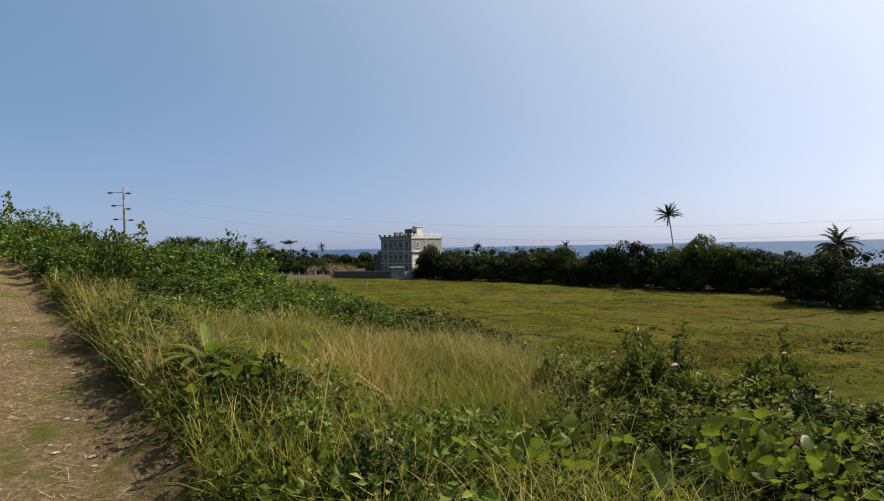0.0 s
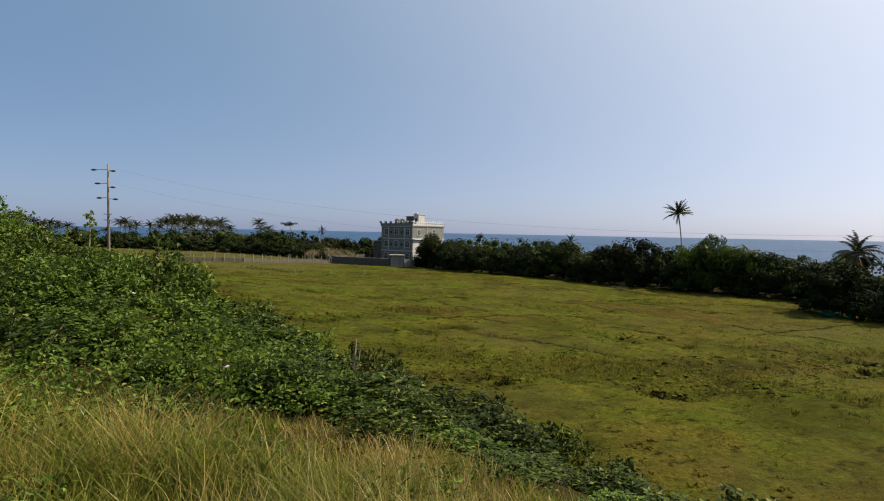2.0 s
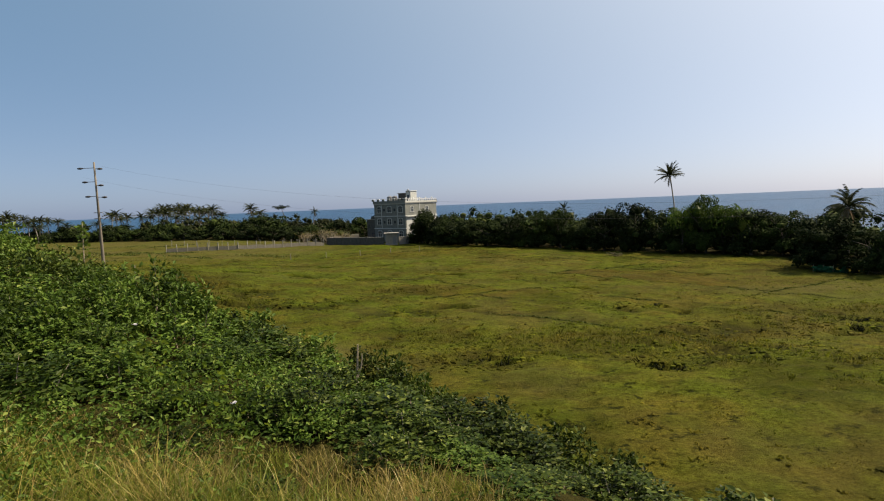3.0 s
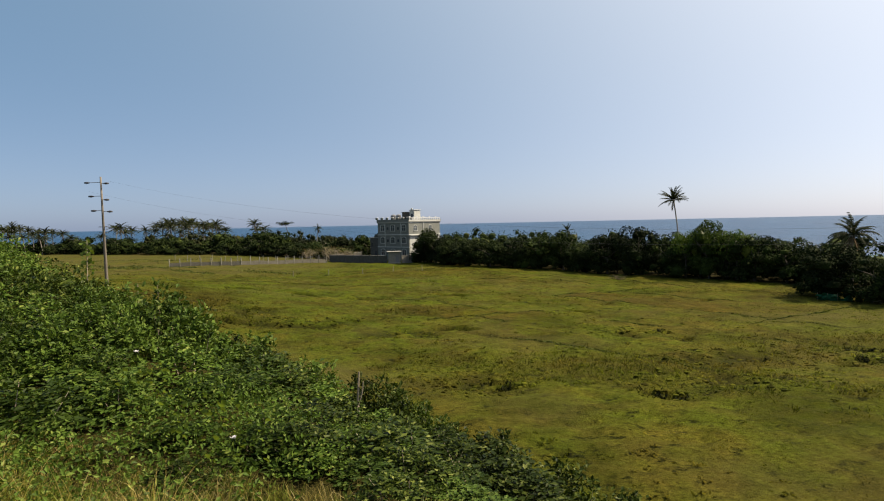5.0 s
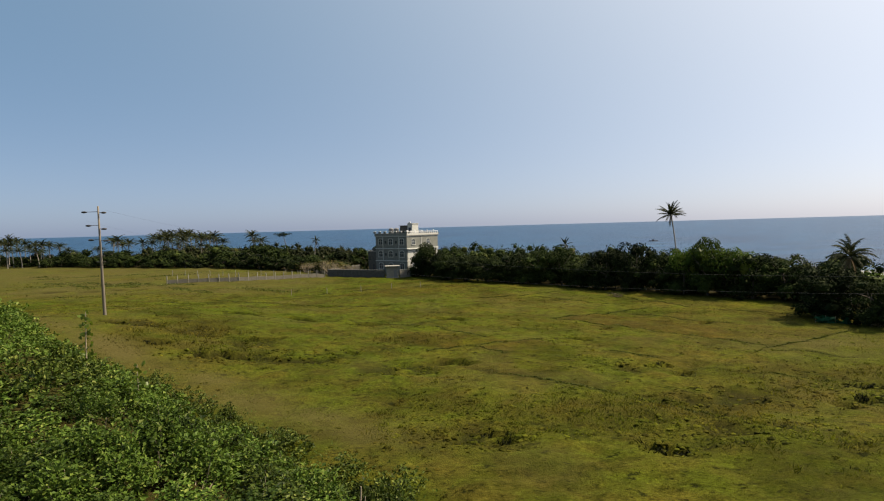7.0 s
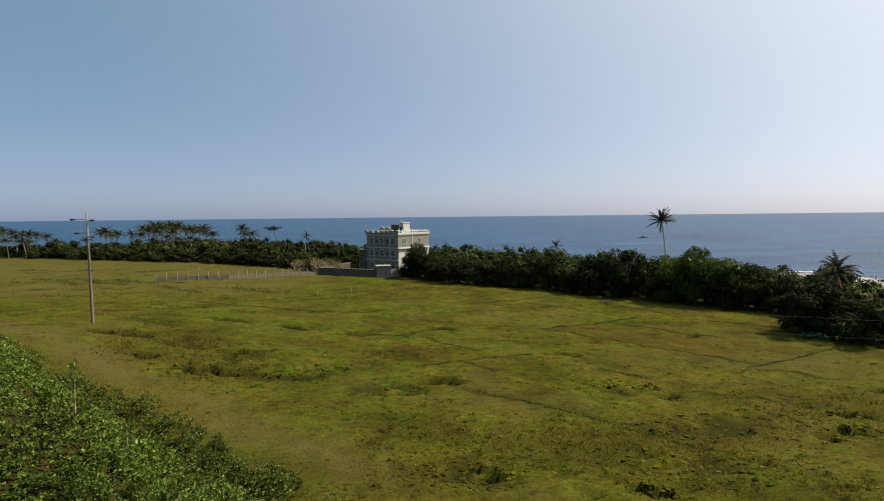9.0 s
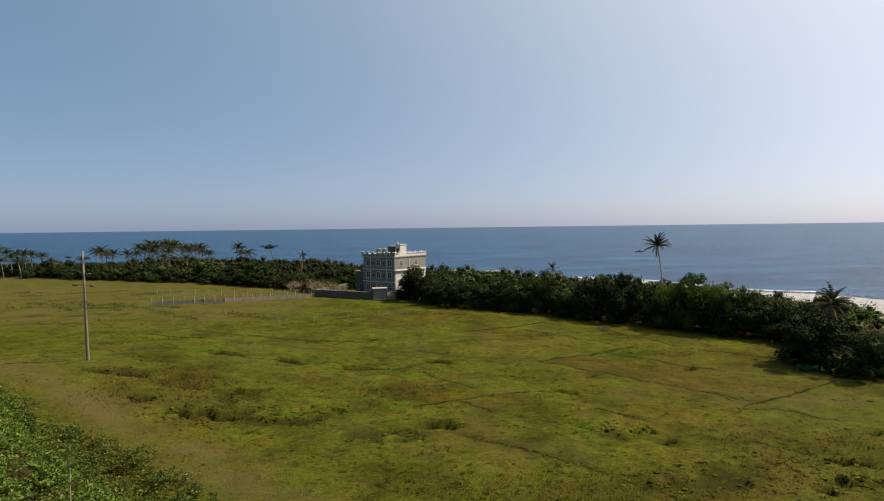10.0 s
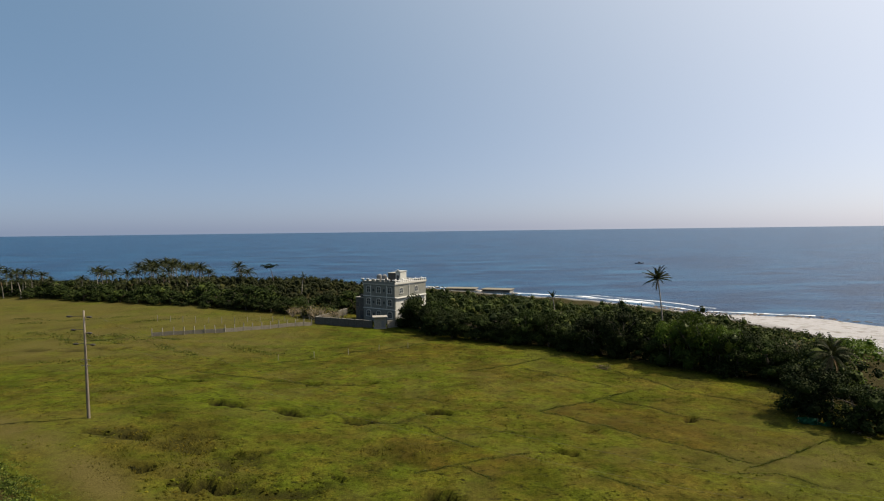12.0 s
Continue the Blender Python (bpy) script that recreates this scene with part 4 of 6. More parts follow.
def make_tree(seed, height, spread, leaf, per, label, flat=0.6, low=0.22, leaf_mat=None):
    rng = np.random.default_rng(seed)
    t = thing("tree", Matrix.Identity(4), label, "tree", "trees of the shore belt")
    trunk_top = height * 0.45
    lean = rng.normal(size=2) * 0.3
    part("trunk", mesh("trunk", *tube([(0, 0, -0.4), (lean[0] * 0.4, lean[1] * 0.4, trunk_top * 0.5), (lean[0], lean[1], trunk_top)], [0.24, 0.18, 0.13], 8), BARK, True), BARK, t)
    blobs = []
    for k in range(6):
        a = k * 2 * math.pi / 6 + rng.random()
        reach = spread * (0.45 + 0.4 * rng.random())
        end = np.array([math.cos(a) * reach, math.sin(a) * reach, height * (0.45 + 0.35 * rng.random())])
        start = np.array([lean[0] * 0.8, lean[1] * 0.8, trunk_top * (0.55 + 0.4 * rng.random())])
        part("limb", mesh("limb", *limb(rng, start, end, 0.11), BARK, True), BARK, t)
    for k in range(24):
        a, q = rng.random() * 2 * math.pi, math.sqrt(rng.random())
        zlo, zhi = height * low, height * (1 - 0.16)
        dome = zhi - (zhi - zlo) * flat * q ** 2.2
        z = dome - (dome - zlo) * (rng.random() ** 1.6) * 0.95
        r = spread * (0.26 + 0.24 * rng.random())
        blobs.append((np.array([math.cos(a) * q * spread * 0.85, math.sin(a) * q * spread * 0.85, z]), r))
    c, o = crown_points(rng, blobs, per)
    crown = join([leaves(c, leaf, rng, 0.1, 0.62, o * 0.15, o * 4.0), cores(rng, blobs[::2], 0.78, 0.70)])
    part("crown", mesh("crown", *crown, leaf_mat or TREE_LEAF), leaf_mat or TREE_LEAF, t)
    return t


def frond_shape(rng, head, a, rise, length, curve, limp):
    """One feathered frond: a rib that arches over and two combs of narrow leaflets hanging from it."""
    n = 13
    f = np.linspace(0, 1, n)
    bend = rise - curve * 2.2 * f ** 1.4
    rib = head + np.concatenate([[(0, 0, 0)], np.stack([np.cos(a) * np.cumsum(np.cos(bend)), np.sin(a) * np.cumsum(np.cos(bend)), np.cumsum(np.sin(bend))], 1) * length / n])
    side = np.array([-math.sin(a), math.cos(a), 0])
    verts, tris = [], []
    for g in np.linspace(0.12, 1.0, 19):
        k = min(int(g * n), n - 1)
        b = rib[k] + (rib[k + 1] - rib[k]) * (g * n - k if k < n - 1 else 1)
        along = (rib[k + 1] - rib[k]) / np.linalg.norm(rib[k + 1] - rib[k])
        for sgn in (-1, 1):
            ll = length * 0.21 * (0.35 + 0.65 * math.sin(math.pi * min(1.0, 0.12 + 0.80 * g))) * (0.8 + 0.4 * rng.random())
            tip = b + side * sgn * ll * 0.62 + along * ll * 0.62 + np.array([0, 0, -ll * limp * (0.6 + 0.8 * rng.random())])
            q = len(verts)
            verts += [b - along * 0.07, b + along * 0.07, (b + tip) / 2 + along * 0.07 + np.array([0, 0, ll * 0.05]), tip]
            tris += [(q, q + 1, q + 2), (q, q + 2, q + 3)]
    return join([tube(rib, np.linspace(0.045, 0.010, len(rib)), 4), (np.array(verts), np.array(tris))])


def make_palm(seed, height, label, fronds=22, reach=3.4, curve=0.55, dead=2):
    rng = np.random.default_rng(seed)
    t = thing("palm", Matrix.Identity(4), label, "palm", "coconut palms")
    lean = rng.normal(size=2) * height * 0.035
    pts = [(lean[0] * f * f, lean[1] * f * f, -0.4 + (height + 0.4) * f) for f in np.linspace(0, 1, 7)]
    part("trunk", mesh("trunk", *tube(pts, [0.26, 0.18, 0.15, 0.14, 0.13, 0.125, 0.17], 9), PALM_BARK, True), PALM_BARK, t)
    head = np.array(pts[-1])
    for k in range(fronds):
        rise = 1.5 - 1.75 * (k / fronds) ** 0.9 + rng.normal() * 0.14
        shape = frond_shape(rng, head, k * 2.39996 + rng.random() * 0.5, rise, reach * (0.82 + 0.3 * rng.random()), curve * (0.7 + 0.5 * rng.random()), 0.45)
        part("frond", mesh("frond", *shape, PALM_LEAF), PALM_LEAF, t)
    for k in range(dead):
        shape = frond_shape(rng, head, rng.random() * 6.28, -0.75 - 0.4 * rng.random(), reach * 0.8, 0.25, 0.3)
        part("frond", mesh("frond", *shape, DEAD_FROND), DEAD_FROND, t, "brown dead frond hanging down")
    for k in range(5):
        a = k * 1.26
        nut = bmesh.new()
        bmesh.ops.create_icosphere(nut, subdivisions=1, radius=0.13, matrix=Matrix.Translation((head[0] + math.cos(a) * 0.25, head[1] + math.sin(a) * 0.25, head[2] - 0.25)))
        part("coconut", nut, BARK, t)
    return t


def make_bare_tree(seed, height, label):
    rng = np.random.default_rng(seed)
    t = thing("bare_shrub", Matrix.Identity(4), label, "shrub", "bare shrubs")
    pieces = []
    for k in range(16):
        a, q = rng.random() * 2 * math.pi, height * (0.3 + 0.5 * rng.random())
        end = np.array([math.cos(a) * q, math.sin(a) * q, height * (0.55 + 0.45 * rng.random())])
        pieces.append(limb(rng, (0, 0, -0.2), end, 0.07))
        for j in range(7):
            s = end * (0.45 + 0.5 * rng.random())
            pieces.append(limb(rng, s, s + turn_vectors(rng, 1)[0] * height * 0.25 + np.array([0, 0, height * 0.1]), 0.025))
    part("trunk", mesh("trunk", *join(pieces), TWIG), TWIG, t)
    c = rng.normal(size=(500, 3)) * np.array([height * 0.38, height * 0.38, height * 0.2]) + np.array([0, 0, height * 0.65])
    part("foliage", mesh("foliage", *leaves(c, 0.16, rng), BLADE_DRY), BLADE_DRY, t)
    return t


def put(ob, x, y, scale=1.0, turn=0.0, sink=0.0, tall=None):
    """A copy of a model, standing on the land."""
    m = Matrix.Translation((x, y, float(land(x, y, False)) - sink)) @ Matrix.Rotation(turn, 4, "Z")
    c = copy_thing(ob, m)
    c.scale = (scale, scale, tall or scale)
    return c


def settle(ob, x, y, scale=1.0, turn=0.0, tall=None):
    ob.matrix_world = Matrix.Translation((x, y, float(land(x, y, False)))) @ Matrix.Rotation(turn, 4, "Z")
    ob.scale = (scale, scale, tall or scale)
    return ob


# the dark belt between pasture and beach
BELT = np.array([(-1.5, 153.0), (3.0, 146.0), (8.0, 138.1), (18.2, 132.2), (28.8, 129.9), (37.5, 119.8), (46.0, 113.9), (53.3, 105.6), (58.5, 98.2), (64.8, 90.9)], float)
CLUMP = np.array([(55.1, 78.5), (57.1, 74.0), (64.3, 71.4), (73.4, 67.3), (85.7, 62.2), (100.0, 55.1)], float)
BROAD = [make_tree(100 + k, 7.6, 3.6, 0.31, 84, "dense dark-green broadleaf tree in the shore belt", 0.34, 0.03) for k in range(5)]
used = {}
spots = []
# slope of the sight line that caps the tree tops, by bearing
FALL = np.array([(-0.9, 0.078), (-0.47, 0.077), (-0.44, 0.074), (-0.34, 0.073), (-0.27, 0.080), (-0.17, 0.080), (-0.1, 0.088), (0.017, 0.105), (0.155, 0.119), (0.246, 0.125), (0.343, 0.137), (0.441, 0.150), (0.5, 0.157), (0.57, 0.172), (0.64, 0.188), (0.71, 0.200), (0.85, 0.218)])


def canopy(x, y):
    """How high trees may stand here: about up to a sight line from 25 m."""
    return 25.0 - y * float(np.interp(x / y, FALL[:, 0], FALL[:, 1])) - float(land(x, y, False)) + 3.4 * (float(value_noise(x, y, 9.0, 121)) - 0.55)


def rows_of(line, count, gap, step, inward, jitter):
    seg = np.concatenate([np.linspace(a, b, max(2, int(np.hypot(*(b - a)) / step) + 1))[:-1] for a, b in zip(line[:-1], line[1:])] + [line[-1:]])
    for k in range(count):
        for p in seg:
            yield k, p + np.array(inward) * (k * gap) + RNG.normal(size=2) * jitter


def grow(models, x, y, scale, tall):
    """The next of some models, standing on the land: the model itself first, then copies."""
    n = used.get(models[0].name, 0)
    used[models[0].name] = n + 1
    (settle if n < len(models) else put)(models[n % len(models)], x, y, scale, RNG.random() * 6.28, tall=tall)


def make_thicket(name, places, leaf, count, mat, label, full=0.62):
    """Many joined tree crowns, too far off to tell apart singly: leaves over lumpy domes down to the ground."""
    rng = np.random.default_rng(len(places))
    cs, outs, lumps = [], [], []
    for x, y, h, r in places:
        z0 = float(land(x, y, False))
        for k in range(8):
            lx, ly = rng.normal(size=2) * r * 0.48
            lr = min(r * (0.24 + 0.30 * rng.random() ** 1.5), h * 0.6)
            lz = h * (1.0 if k == 0 else 0.5 + 0.45 * rng.random()) - 0.85 * lr
            d = turn_vectors(rng, count // 8)
            d[:, 2] = np.abs(d[:, 2]) * 1.1 - 0.25
            q = lr * (0.88 + 0.36 * rng.random(len(d)) ** 2)
            c = np.c_[x + lx + d[:, 0] * q, y + ly + d[:, 1] * q, z0 + np.maximum(lz + d[:, 2] * q, 0.1)]
            cs.append(c)
            outs.append(d)
            if k < 6:
                lumps.append(((x + lx, y + ly, z0 + max(lz, 0.2)), lr))
    foliage = leaves(np.concatenate(cs), leaf, rng, 0.1, 0.65, np.concatenate(outs) * 0.15, np.concatenate(outs) * 4.0)
    return stuff(name, join([foliage, cores(rng, lumps, 1.0, full)]), mat, label, "thicket")


back, inner = [], []
for k, q in list(rows_of(BELT, 14, 4.6, 4.2, (0.60, 0.80), 0.9)) + list(rows_of(CLUMP, 15, 4.6, 4.2, (0.62, 0.78), 0.9)):
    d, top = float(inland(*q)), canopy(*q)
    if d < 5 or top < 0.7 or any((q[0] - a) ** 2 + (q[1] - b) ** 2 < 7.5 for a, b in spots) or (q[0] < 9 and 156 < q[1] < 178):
        continue
    spots.append(tuple(q))
    if k == 0:
        back.append((q[0] - 0.3 + RNG.normal(), q[1] - 0.4 + RNG.normal(), 3.2 + 1.8 * RNG.random(), 2.0))
    if k < 1:
        rise = 1.0 + 0.38 * math.exp(-((q[0] - 46) ** 2 + (q[1] - 107) ** 2) / 330)
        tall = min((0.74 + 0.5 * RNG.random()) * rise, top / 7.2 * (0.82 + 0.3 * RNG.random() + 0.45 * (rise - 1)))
        grow(BROAD, q[0], q[1], max(0.55, min(1.1, tall * 1.05)), tall)
    else:
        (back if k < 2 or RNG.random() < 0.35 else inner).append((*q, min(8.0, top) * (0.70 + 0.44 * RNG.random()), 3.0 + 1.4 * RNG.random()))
    if k < 3:
        back.append((q[0] + 0.4, q[1] + 0.5, min(4.6, top * 0.6), 3.0))
    if k == 0:
        for _ in range(6):
            back.append((q[0] + 0.6 + RNG.normal() * 1.4, q[1] + 0.8 + RNG.normal() * 1.4, 1.8 + 1.3 * RNG.random(), 1.7))
for x in np.arange(-6, 46, 4.8):
    for y in np.arange(177, 275, 4.8):
        q = (x + RNG.normal(), y + RNG.normal())
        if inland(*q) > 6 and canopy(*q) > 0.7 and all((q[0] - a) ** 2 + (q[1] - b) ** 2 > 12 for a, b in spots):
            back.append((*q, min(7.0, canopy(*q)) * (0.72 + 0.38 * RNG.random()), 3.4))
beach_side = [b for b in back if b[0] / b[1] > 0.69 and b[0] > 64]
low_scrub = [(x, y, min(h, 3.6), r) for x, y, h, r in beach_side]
# the paler shrub leaf stands in for sunlight on this scrub
make_thicket("beach_thicket", low_scrub, 0.46, 304, SHRUB_LEAF, "beach scrub behind the field corner, in a paler leaf as if sunlit", 0.4)
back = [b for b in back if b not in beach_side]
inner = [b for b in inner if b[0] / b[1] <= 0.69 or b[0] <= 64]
make_thicket("inner_thicket", inner, 0.42, 264, LIT_SCRUB_LEAF, "scrub inside the shore belt, leaf colour lightened for its sunlit tops")
make_thicket("belt_thicket", back, 0.42, 264, TREE_LEAF, "dark-green thicket running back to the beach")
for x, y, k, tall in ((1.2, 150.5, 1.35, 1.28), (-1.6, 152.6, 0.9, 0.95), (4.5, 147.0, 1.1, 1.1)):
    put(BROAD[1], x, y, k, RNG.random() * 6.28, tall=tall)

# these crowns take the paler shrub leaf to look sunlit
SUNNY = [make_tree(120 + k, 6.6, 3.6, 0.29, 100, "rounded tree standing out of the shore belt, leaf colour lightened as if sunlit", 0.5, 0.10, SHRUB_LEAF) for k in range(2)]
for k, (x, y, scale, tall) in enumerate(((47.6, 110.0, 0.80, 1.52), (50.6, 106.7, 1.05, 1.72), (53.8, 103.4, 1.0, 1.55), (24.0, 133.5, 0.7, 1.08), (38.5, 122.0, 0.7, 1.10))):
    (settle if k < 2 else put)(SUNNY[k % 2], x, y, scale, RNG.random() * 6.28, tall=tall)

# scrub and trees along the far side of the pasture, back to the shore
FAR_EDGE = np.array([(-215, 262), (-175, 243), (-160, 236), (-122, 218), (-74, 196), (-40, 180), (-24, 170)], float)
SCRUB = [make_tree(140 + k, 5.2, 3.3, 0.5, 32, "low green scrub tree along the far pasture edge", 0.5, 0.01) for k in range(4)]
for k, q in rows_of(FAR_EDGE, 2, 5.0, 4.4, (0.35, 0.94), 1.2):
    if q[0] > -23 and q[1] < 182:
        continue
    scale = (0.65 if k == 0 else 1.05) * (0.65 + 0.6 * RNG.random()) * (1.0 if q[0] < -75 else 1.15)
    grow(SCRUB, q[0], q[1], scale * 1.15, scale * (0.75 + 0.4 * RNG.random()))
cover = []
for k, q in rows_of(FAR_EDGE + np.array([4.0, 11.0]), 24, 6.0, 6.5, (0.30, 0.95), 1.8):
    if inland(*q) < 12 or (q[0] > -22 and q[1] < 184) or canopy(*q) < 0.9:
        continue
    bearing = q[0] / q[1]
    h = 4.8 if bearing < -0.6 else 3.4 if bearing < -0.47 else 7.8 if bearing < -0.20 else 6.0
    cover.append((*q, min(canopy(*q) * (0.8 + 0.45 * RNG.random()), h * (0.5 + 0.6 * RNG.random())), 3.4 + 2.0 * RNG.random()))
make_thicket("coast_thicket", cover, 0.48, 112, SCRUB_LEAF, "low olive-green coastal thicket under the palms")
for q, scale in (((-20, 182), 1.3), ((-15, 185), 1.35), ((-26, 180), 1.15), ((-10, 184), 1.15), ((-5, 186), 1.1), ((2, 190), 1.0)):
    put(SCRUB[0], q[0], q[1], scale, RNG.random() * 6.28)

PALMS = [make_palm(200 + k, 11.5, "coconut palm with a dark feathered crown above the scrub", 24, 3.7, 0.5) for k in range(4)]
n_palm = 0
for direction, y, top in ((-0.517, 228, 13.0), (-0.503, 236, 12.2), (-0.479, 232, 11.5), (-0.462, 240, 10.8), (-0.449, 236, 13.2), (-0.437, 246, 14.0), (-0.427, 238, 13.8), (-0.415, 250, 14.4),
                          (-0.405, 240, 14.0), (-0.396, 246, 13.8), (-0.384, 238, 13.4), (-0.372, 244, 12.8), (-0.36, 236, 13.0), (-0.344, 240, 10.6), (-0.697, 238, 13.8), (-0.684, 246, 13.0),
                          (-0.67, 242, 12.4), (-0.655, 248, 12.0), (-0.64, 240, 11.6), (-0.612, 242, 12.0), (-0.55, 240, 9.6), (-0.293, 240, 12.9), (-0.289, 243, 11.6), (-0.712, 244, 13.4), (-0.73, 240, 13.0),
                          (-0.47, 226, 9.4), (-0.44, 228, 9.8), (-0.42, 226, 10.4), (-0.40, 229, 10.0), (-0.379, 227, 9.6), (-0.365, 229, 9.2), (-0.35, 228, 8.6), (-0.70, 228, 10.2), (-0.676, 230, 9.4), (-0.648, 229, 9.0), (-0.50, 227, 8.8), (-0.60, 232, 8.8),
                          (-0.456, 252, 13.0), (-0.443, 254, 13.4), (-0.421, 256, 13.6), (-0.410, 234, 12.6), (-0.401, 255, 13.8), (-0.390, 252, 13.0), (-0.378, 250, 12.4), (-0.366, 253, 12.2), (-0.353, 249, 11.6), (-0.432, 233, 12.2),
                          (-0.525, 238, 12.6), (-0.510, 244, 11.4), (-0.705, 250, 13.0), (-0.690, 236, 12.0), (-0.662, 236, 11.4), (-0.630, 248, 10.8), (-0.285, 238, 11.0), (-0.72, 252, 12.4), (-0.74, 246, 13.0), (-0.645, 234, 9.6)):
    x = direction * (y + 0.6) + 0.4
    h = (top - 1.9 - 1.6 * RNG.random() ** 2 - float(land(x, y, False))) / 12.2
    model = PALMS[n_palm % 4]
    (settle if n_palm < 4 else put)(model, x, y, 0.85 + 0.3 * RNG.random(), RNG.random() * 6.28, tall=h)
    n_palm += 1
tagged(settle(make_palm(231, 15.1, "tall lone coconut palm rising out of the shore belt", 26, 3.0, 0.30, 1), 52.4, 124.0, 1.0, 0.4), group="lone palms")
tagged(settle(make_palm(237, 8.4, "short coconut palm with arching fronds at the field corner", 26, 3.0, 0.50, 7), 57.2, 79.0, 1.0, 1.1), group="lone palms")
tagged(settle(make_palm(239, 8.2, "small palm among the far trees", 12, 2.0, 0.6), -40.5, 210, 1.0, 2.0), group="lone palms")
tagged(settle(make_palm(241, 8.4, "small palm behind the shore belt", 9, 2.2, 0.3), 35.2, 150.0, 1.0, 0.3), group="lone palms")


def make_umbrella_tree():
    rng = np.random.default_rng(250)
    t = thing("umbrella_tree", Matrix.Identity(4), "thin leaning tree with a flat umbrella crown", "tree")
    part("trunk", mesh("trunk", *tube([(1.6, 0, -0.4), (1.3, 0, 4), (0.5, 0, 7.5), (0, 0, 9.4)], [0.2, 0.16, 0.12, 0.07], 7), BARK, True), BARK, t)
    blobs = [(np.array([rng.normal() * 1.5, rng.normal() * 1.5, 9.7 + rng.normal() * 0.3]), 0.9) for _ in range(14)]
    c, o = crown_points(rng, blobs, 60)
    part("crown", mesh("crown", *leaves(c, 0.4, rng, 0.6, 0.6, o * 0.5), TREE_LEAF), TREE_LEAF, t)
    settle(t, -58.5, 240)


make_umbrella_tree()
BARE = make_bare_tree(260, 3.6, "leafless grey-brown shrub by the yard wall")
settle(BARE, -24.5, 165)
for x, y, k in ((-28.5, 168, 1.1), (-32, 171, 0.9), (-21.5, 166.5, 0.8), (-36, 173, 0.8)):
    put(BARE, x, y, k, RNG.random() * 6)
settle(make_bare_tree(261, 7.2, "half-leafless grey tree at the back of the belt"), 66, 98)


# ---- shore things ----
def make_rock(seed, x, y, size, label="pale flat rock at the water's edge", category="rock", group="shore rocks"):
    rng = np.random.default_rng(seed)
    bm = bmesh.new()
    bmesh.ops.create_icosphere(bm, subdivisions=2, radius=1.0)
    for v in bm.verts:
        k = 0.75 + 0.5 * noise.noise(v.co * 1.3 + Vector((seed * 3.1, 0, 0)))
        v.co = Vector((v.co.x * size[0] * k, v.co.y * size[1] * k, v.co.z * size[2] * k))
    me = bpy.data.meshes.new("rock")
    bm.to_mesh(me)
    bm.free()
    me.materials.append(ROCK)
    ob = new("rock", me)
    ob.matrix_world = pose(x, y, max(float(land(x, y, False)), SEA) + size[2] * 0.25, 0, 0, rng.random() * 360)
    tagged(ob, label, category, group)


for k in range(14):
    f = RNG.random()
    make_rock(k, 8 + 40 * f + RNG.normal() * 2, 284 - 34 * f + RNG.normal() * 2.0, (0.9 + RNG.random() * 1.6, 0.8 + RNG.random() * 1.0, 0.35 + RNG.random() * 0.35))


def make_shelter(x, y, turn, length, depth, height, bays):
    """An open-fronted beach shelter: a flat slab on piers with a low wall behind."""
    z = max(float(land(x, y, False)), SEA + 0.5)
    sh = thing("beach_shelter", Matrix.Translation((x, y, z)) @ Matrix.Rotation(math.radians(turn), 4, "Z"), "low open concrete beach shelter with a pale flat slab roof", "beach shelter", "beach shelters")
    part("floor_slab", boxed(-length / 2, length / 2, -depth / 2, depth / 2, -1.5, 0.15), CONCRETE, sh)
    part("roof_slab", boxed(-length / 2 - 0.4, length / 2 + 0.4, -depth / 2 - 0.5, depth / 2 + 0.4, height, height + 0.28, bevel=0.03), FENCE_PANEL, sh, "pale weathered roof slab")
    part("back_wall", boxed(-length / 2, length / 2, depth / 2 - 0.2, depth / 2, 0.15, height), BLOCKWORK, sh)
    for sx in (-1, 1):
        part("end_wall", boxed(min(sx * length / 2, sx * (length / 2 - 0.2)), max(sx * length / 2, sx * (length / 2 - 0.2)), -depth / 2 + 0.3, depth / 2 - 0.2, 0.15, height), CONCRETE, sh)
    for k in range(1, bays):
        px = -length / 2 + k * length / bays
        part("pier", boxed(px - 0.15, px + 0.15, -depth / 2 + 0.1, -depth / 2 + 0.4, 0.15, height, bevel=0.02), CONCRETE, sh)


make_shelter(20.0, 269.0, -18, 13.5, 6.0, 0.5, 4)
make_shelter(35.2, 260.0, -24, 12.5, 6.5, 0.7, 4)


def sea_wrack():
    """Brown weed and stones washed up along the edge of the sand."""
    rng = np.random.default_rng(61)
    blobs = []
    for k in range(300):
        f = rng.random()
        at = np.array([np.interp(f, (0, 0.3, 0.7, 1), (84, 92, 122, 150)), np.interp(f, (0, 0.3, 0.7, 1), (208, 192, 176, 138))])
        p = at - np.array([0.55, 0.84]) * (1.0 + 5.0 * rng.random() ** 2) + rng.normal(size=2) * 1.2
        blobs.append(((p[0], p[1], max(float(land(p[0], p[1], False)), SEA) + 0.02), 0.25 + 0.8 * rng.random() ** 2))
    stuff("sea_wrack", cores(rng, blobs, 0.22, 1.0), WRACK, "brown weed and stones washed up on the sand", "seaweed")


sea_wrack()


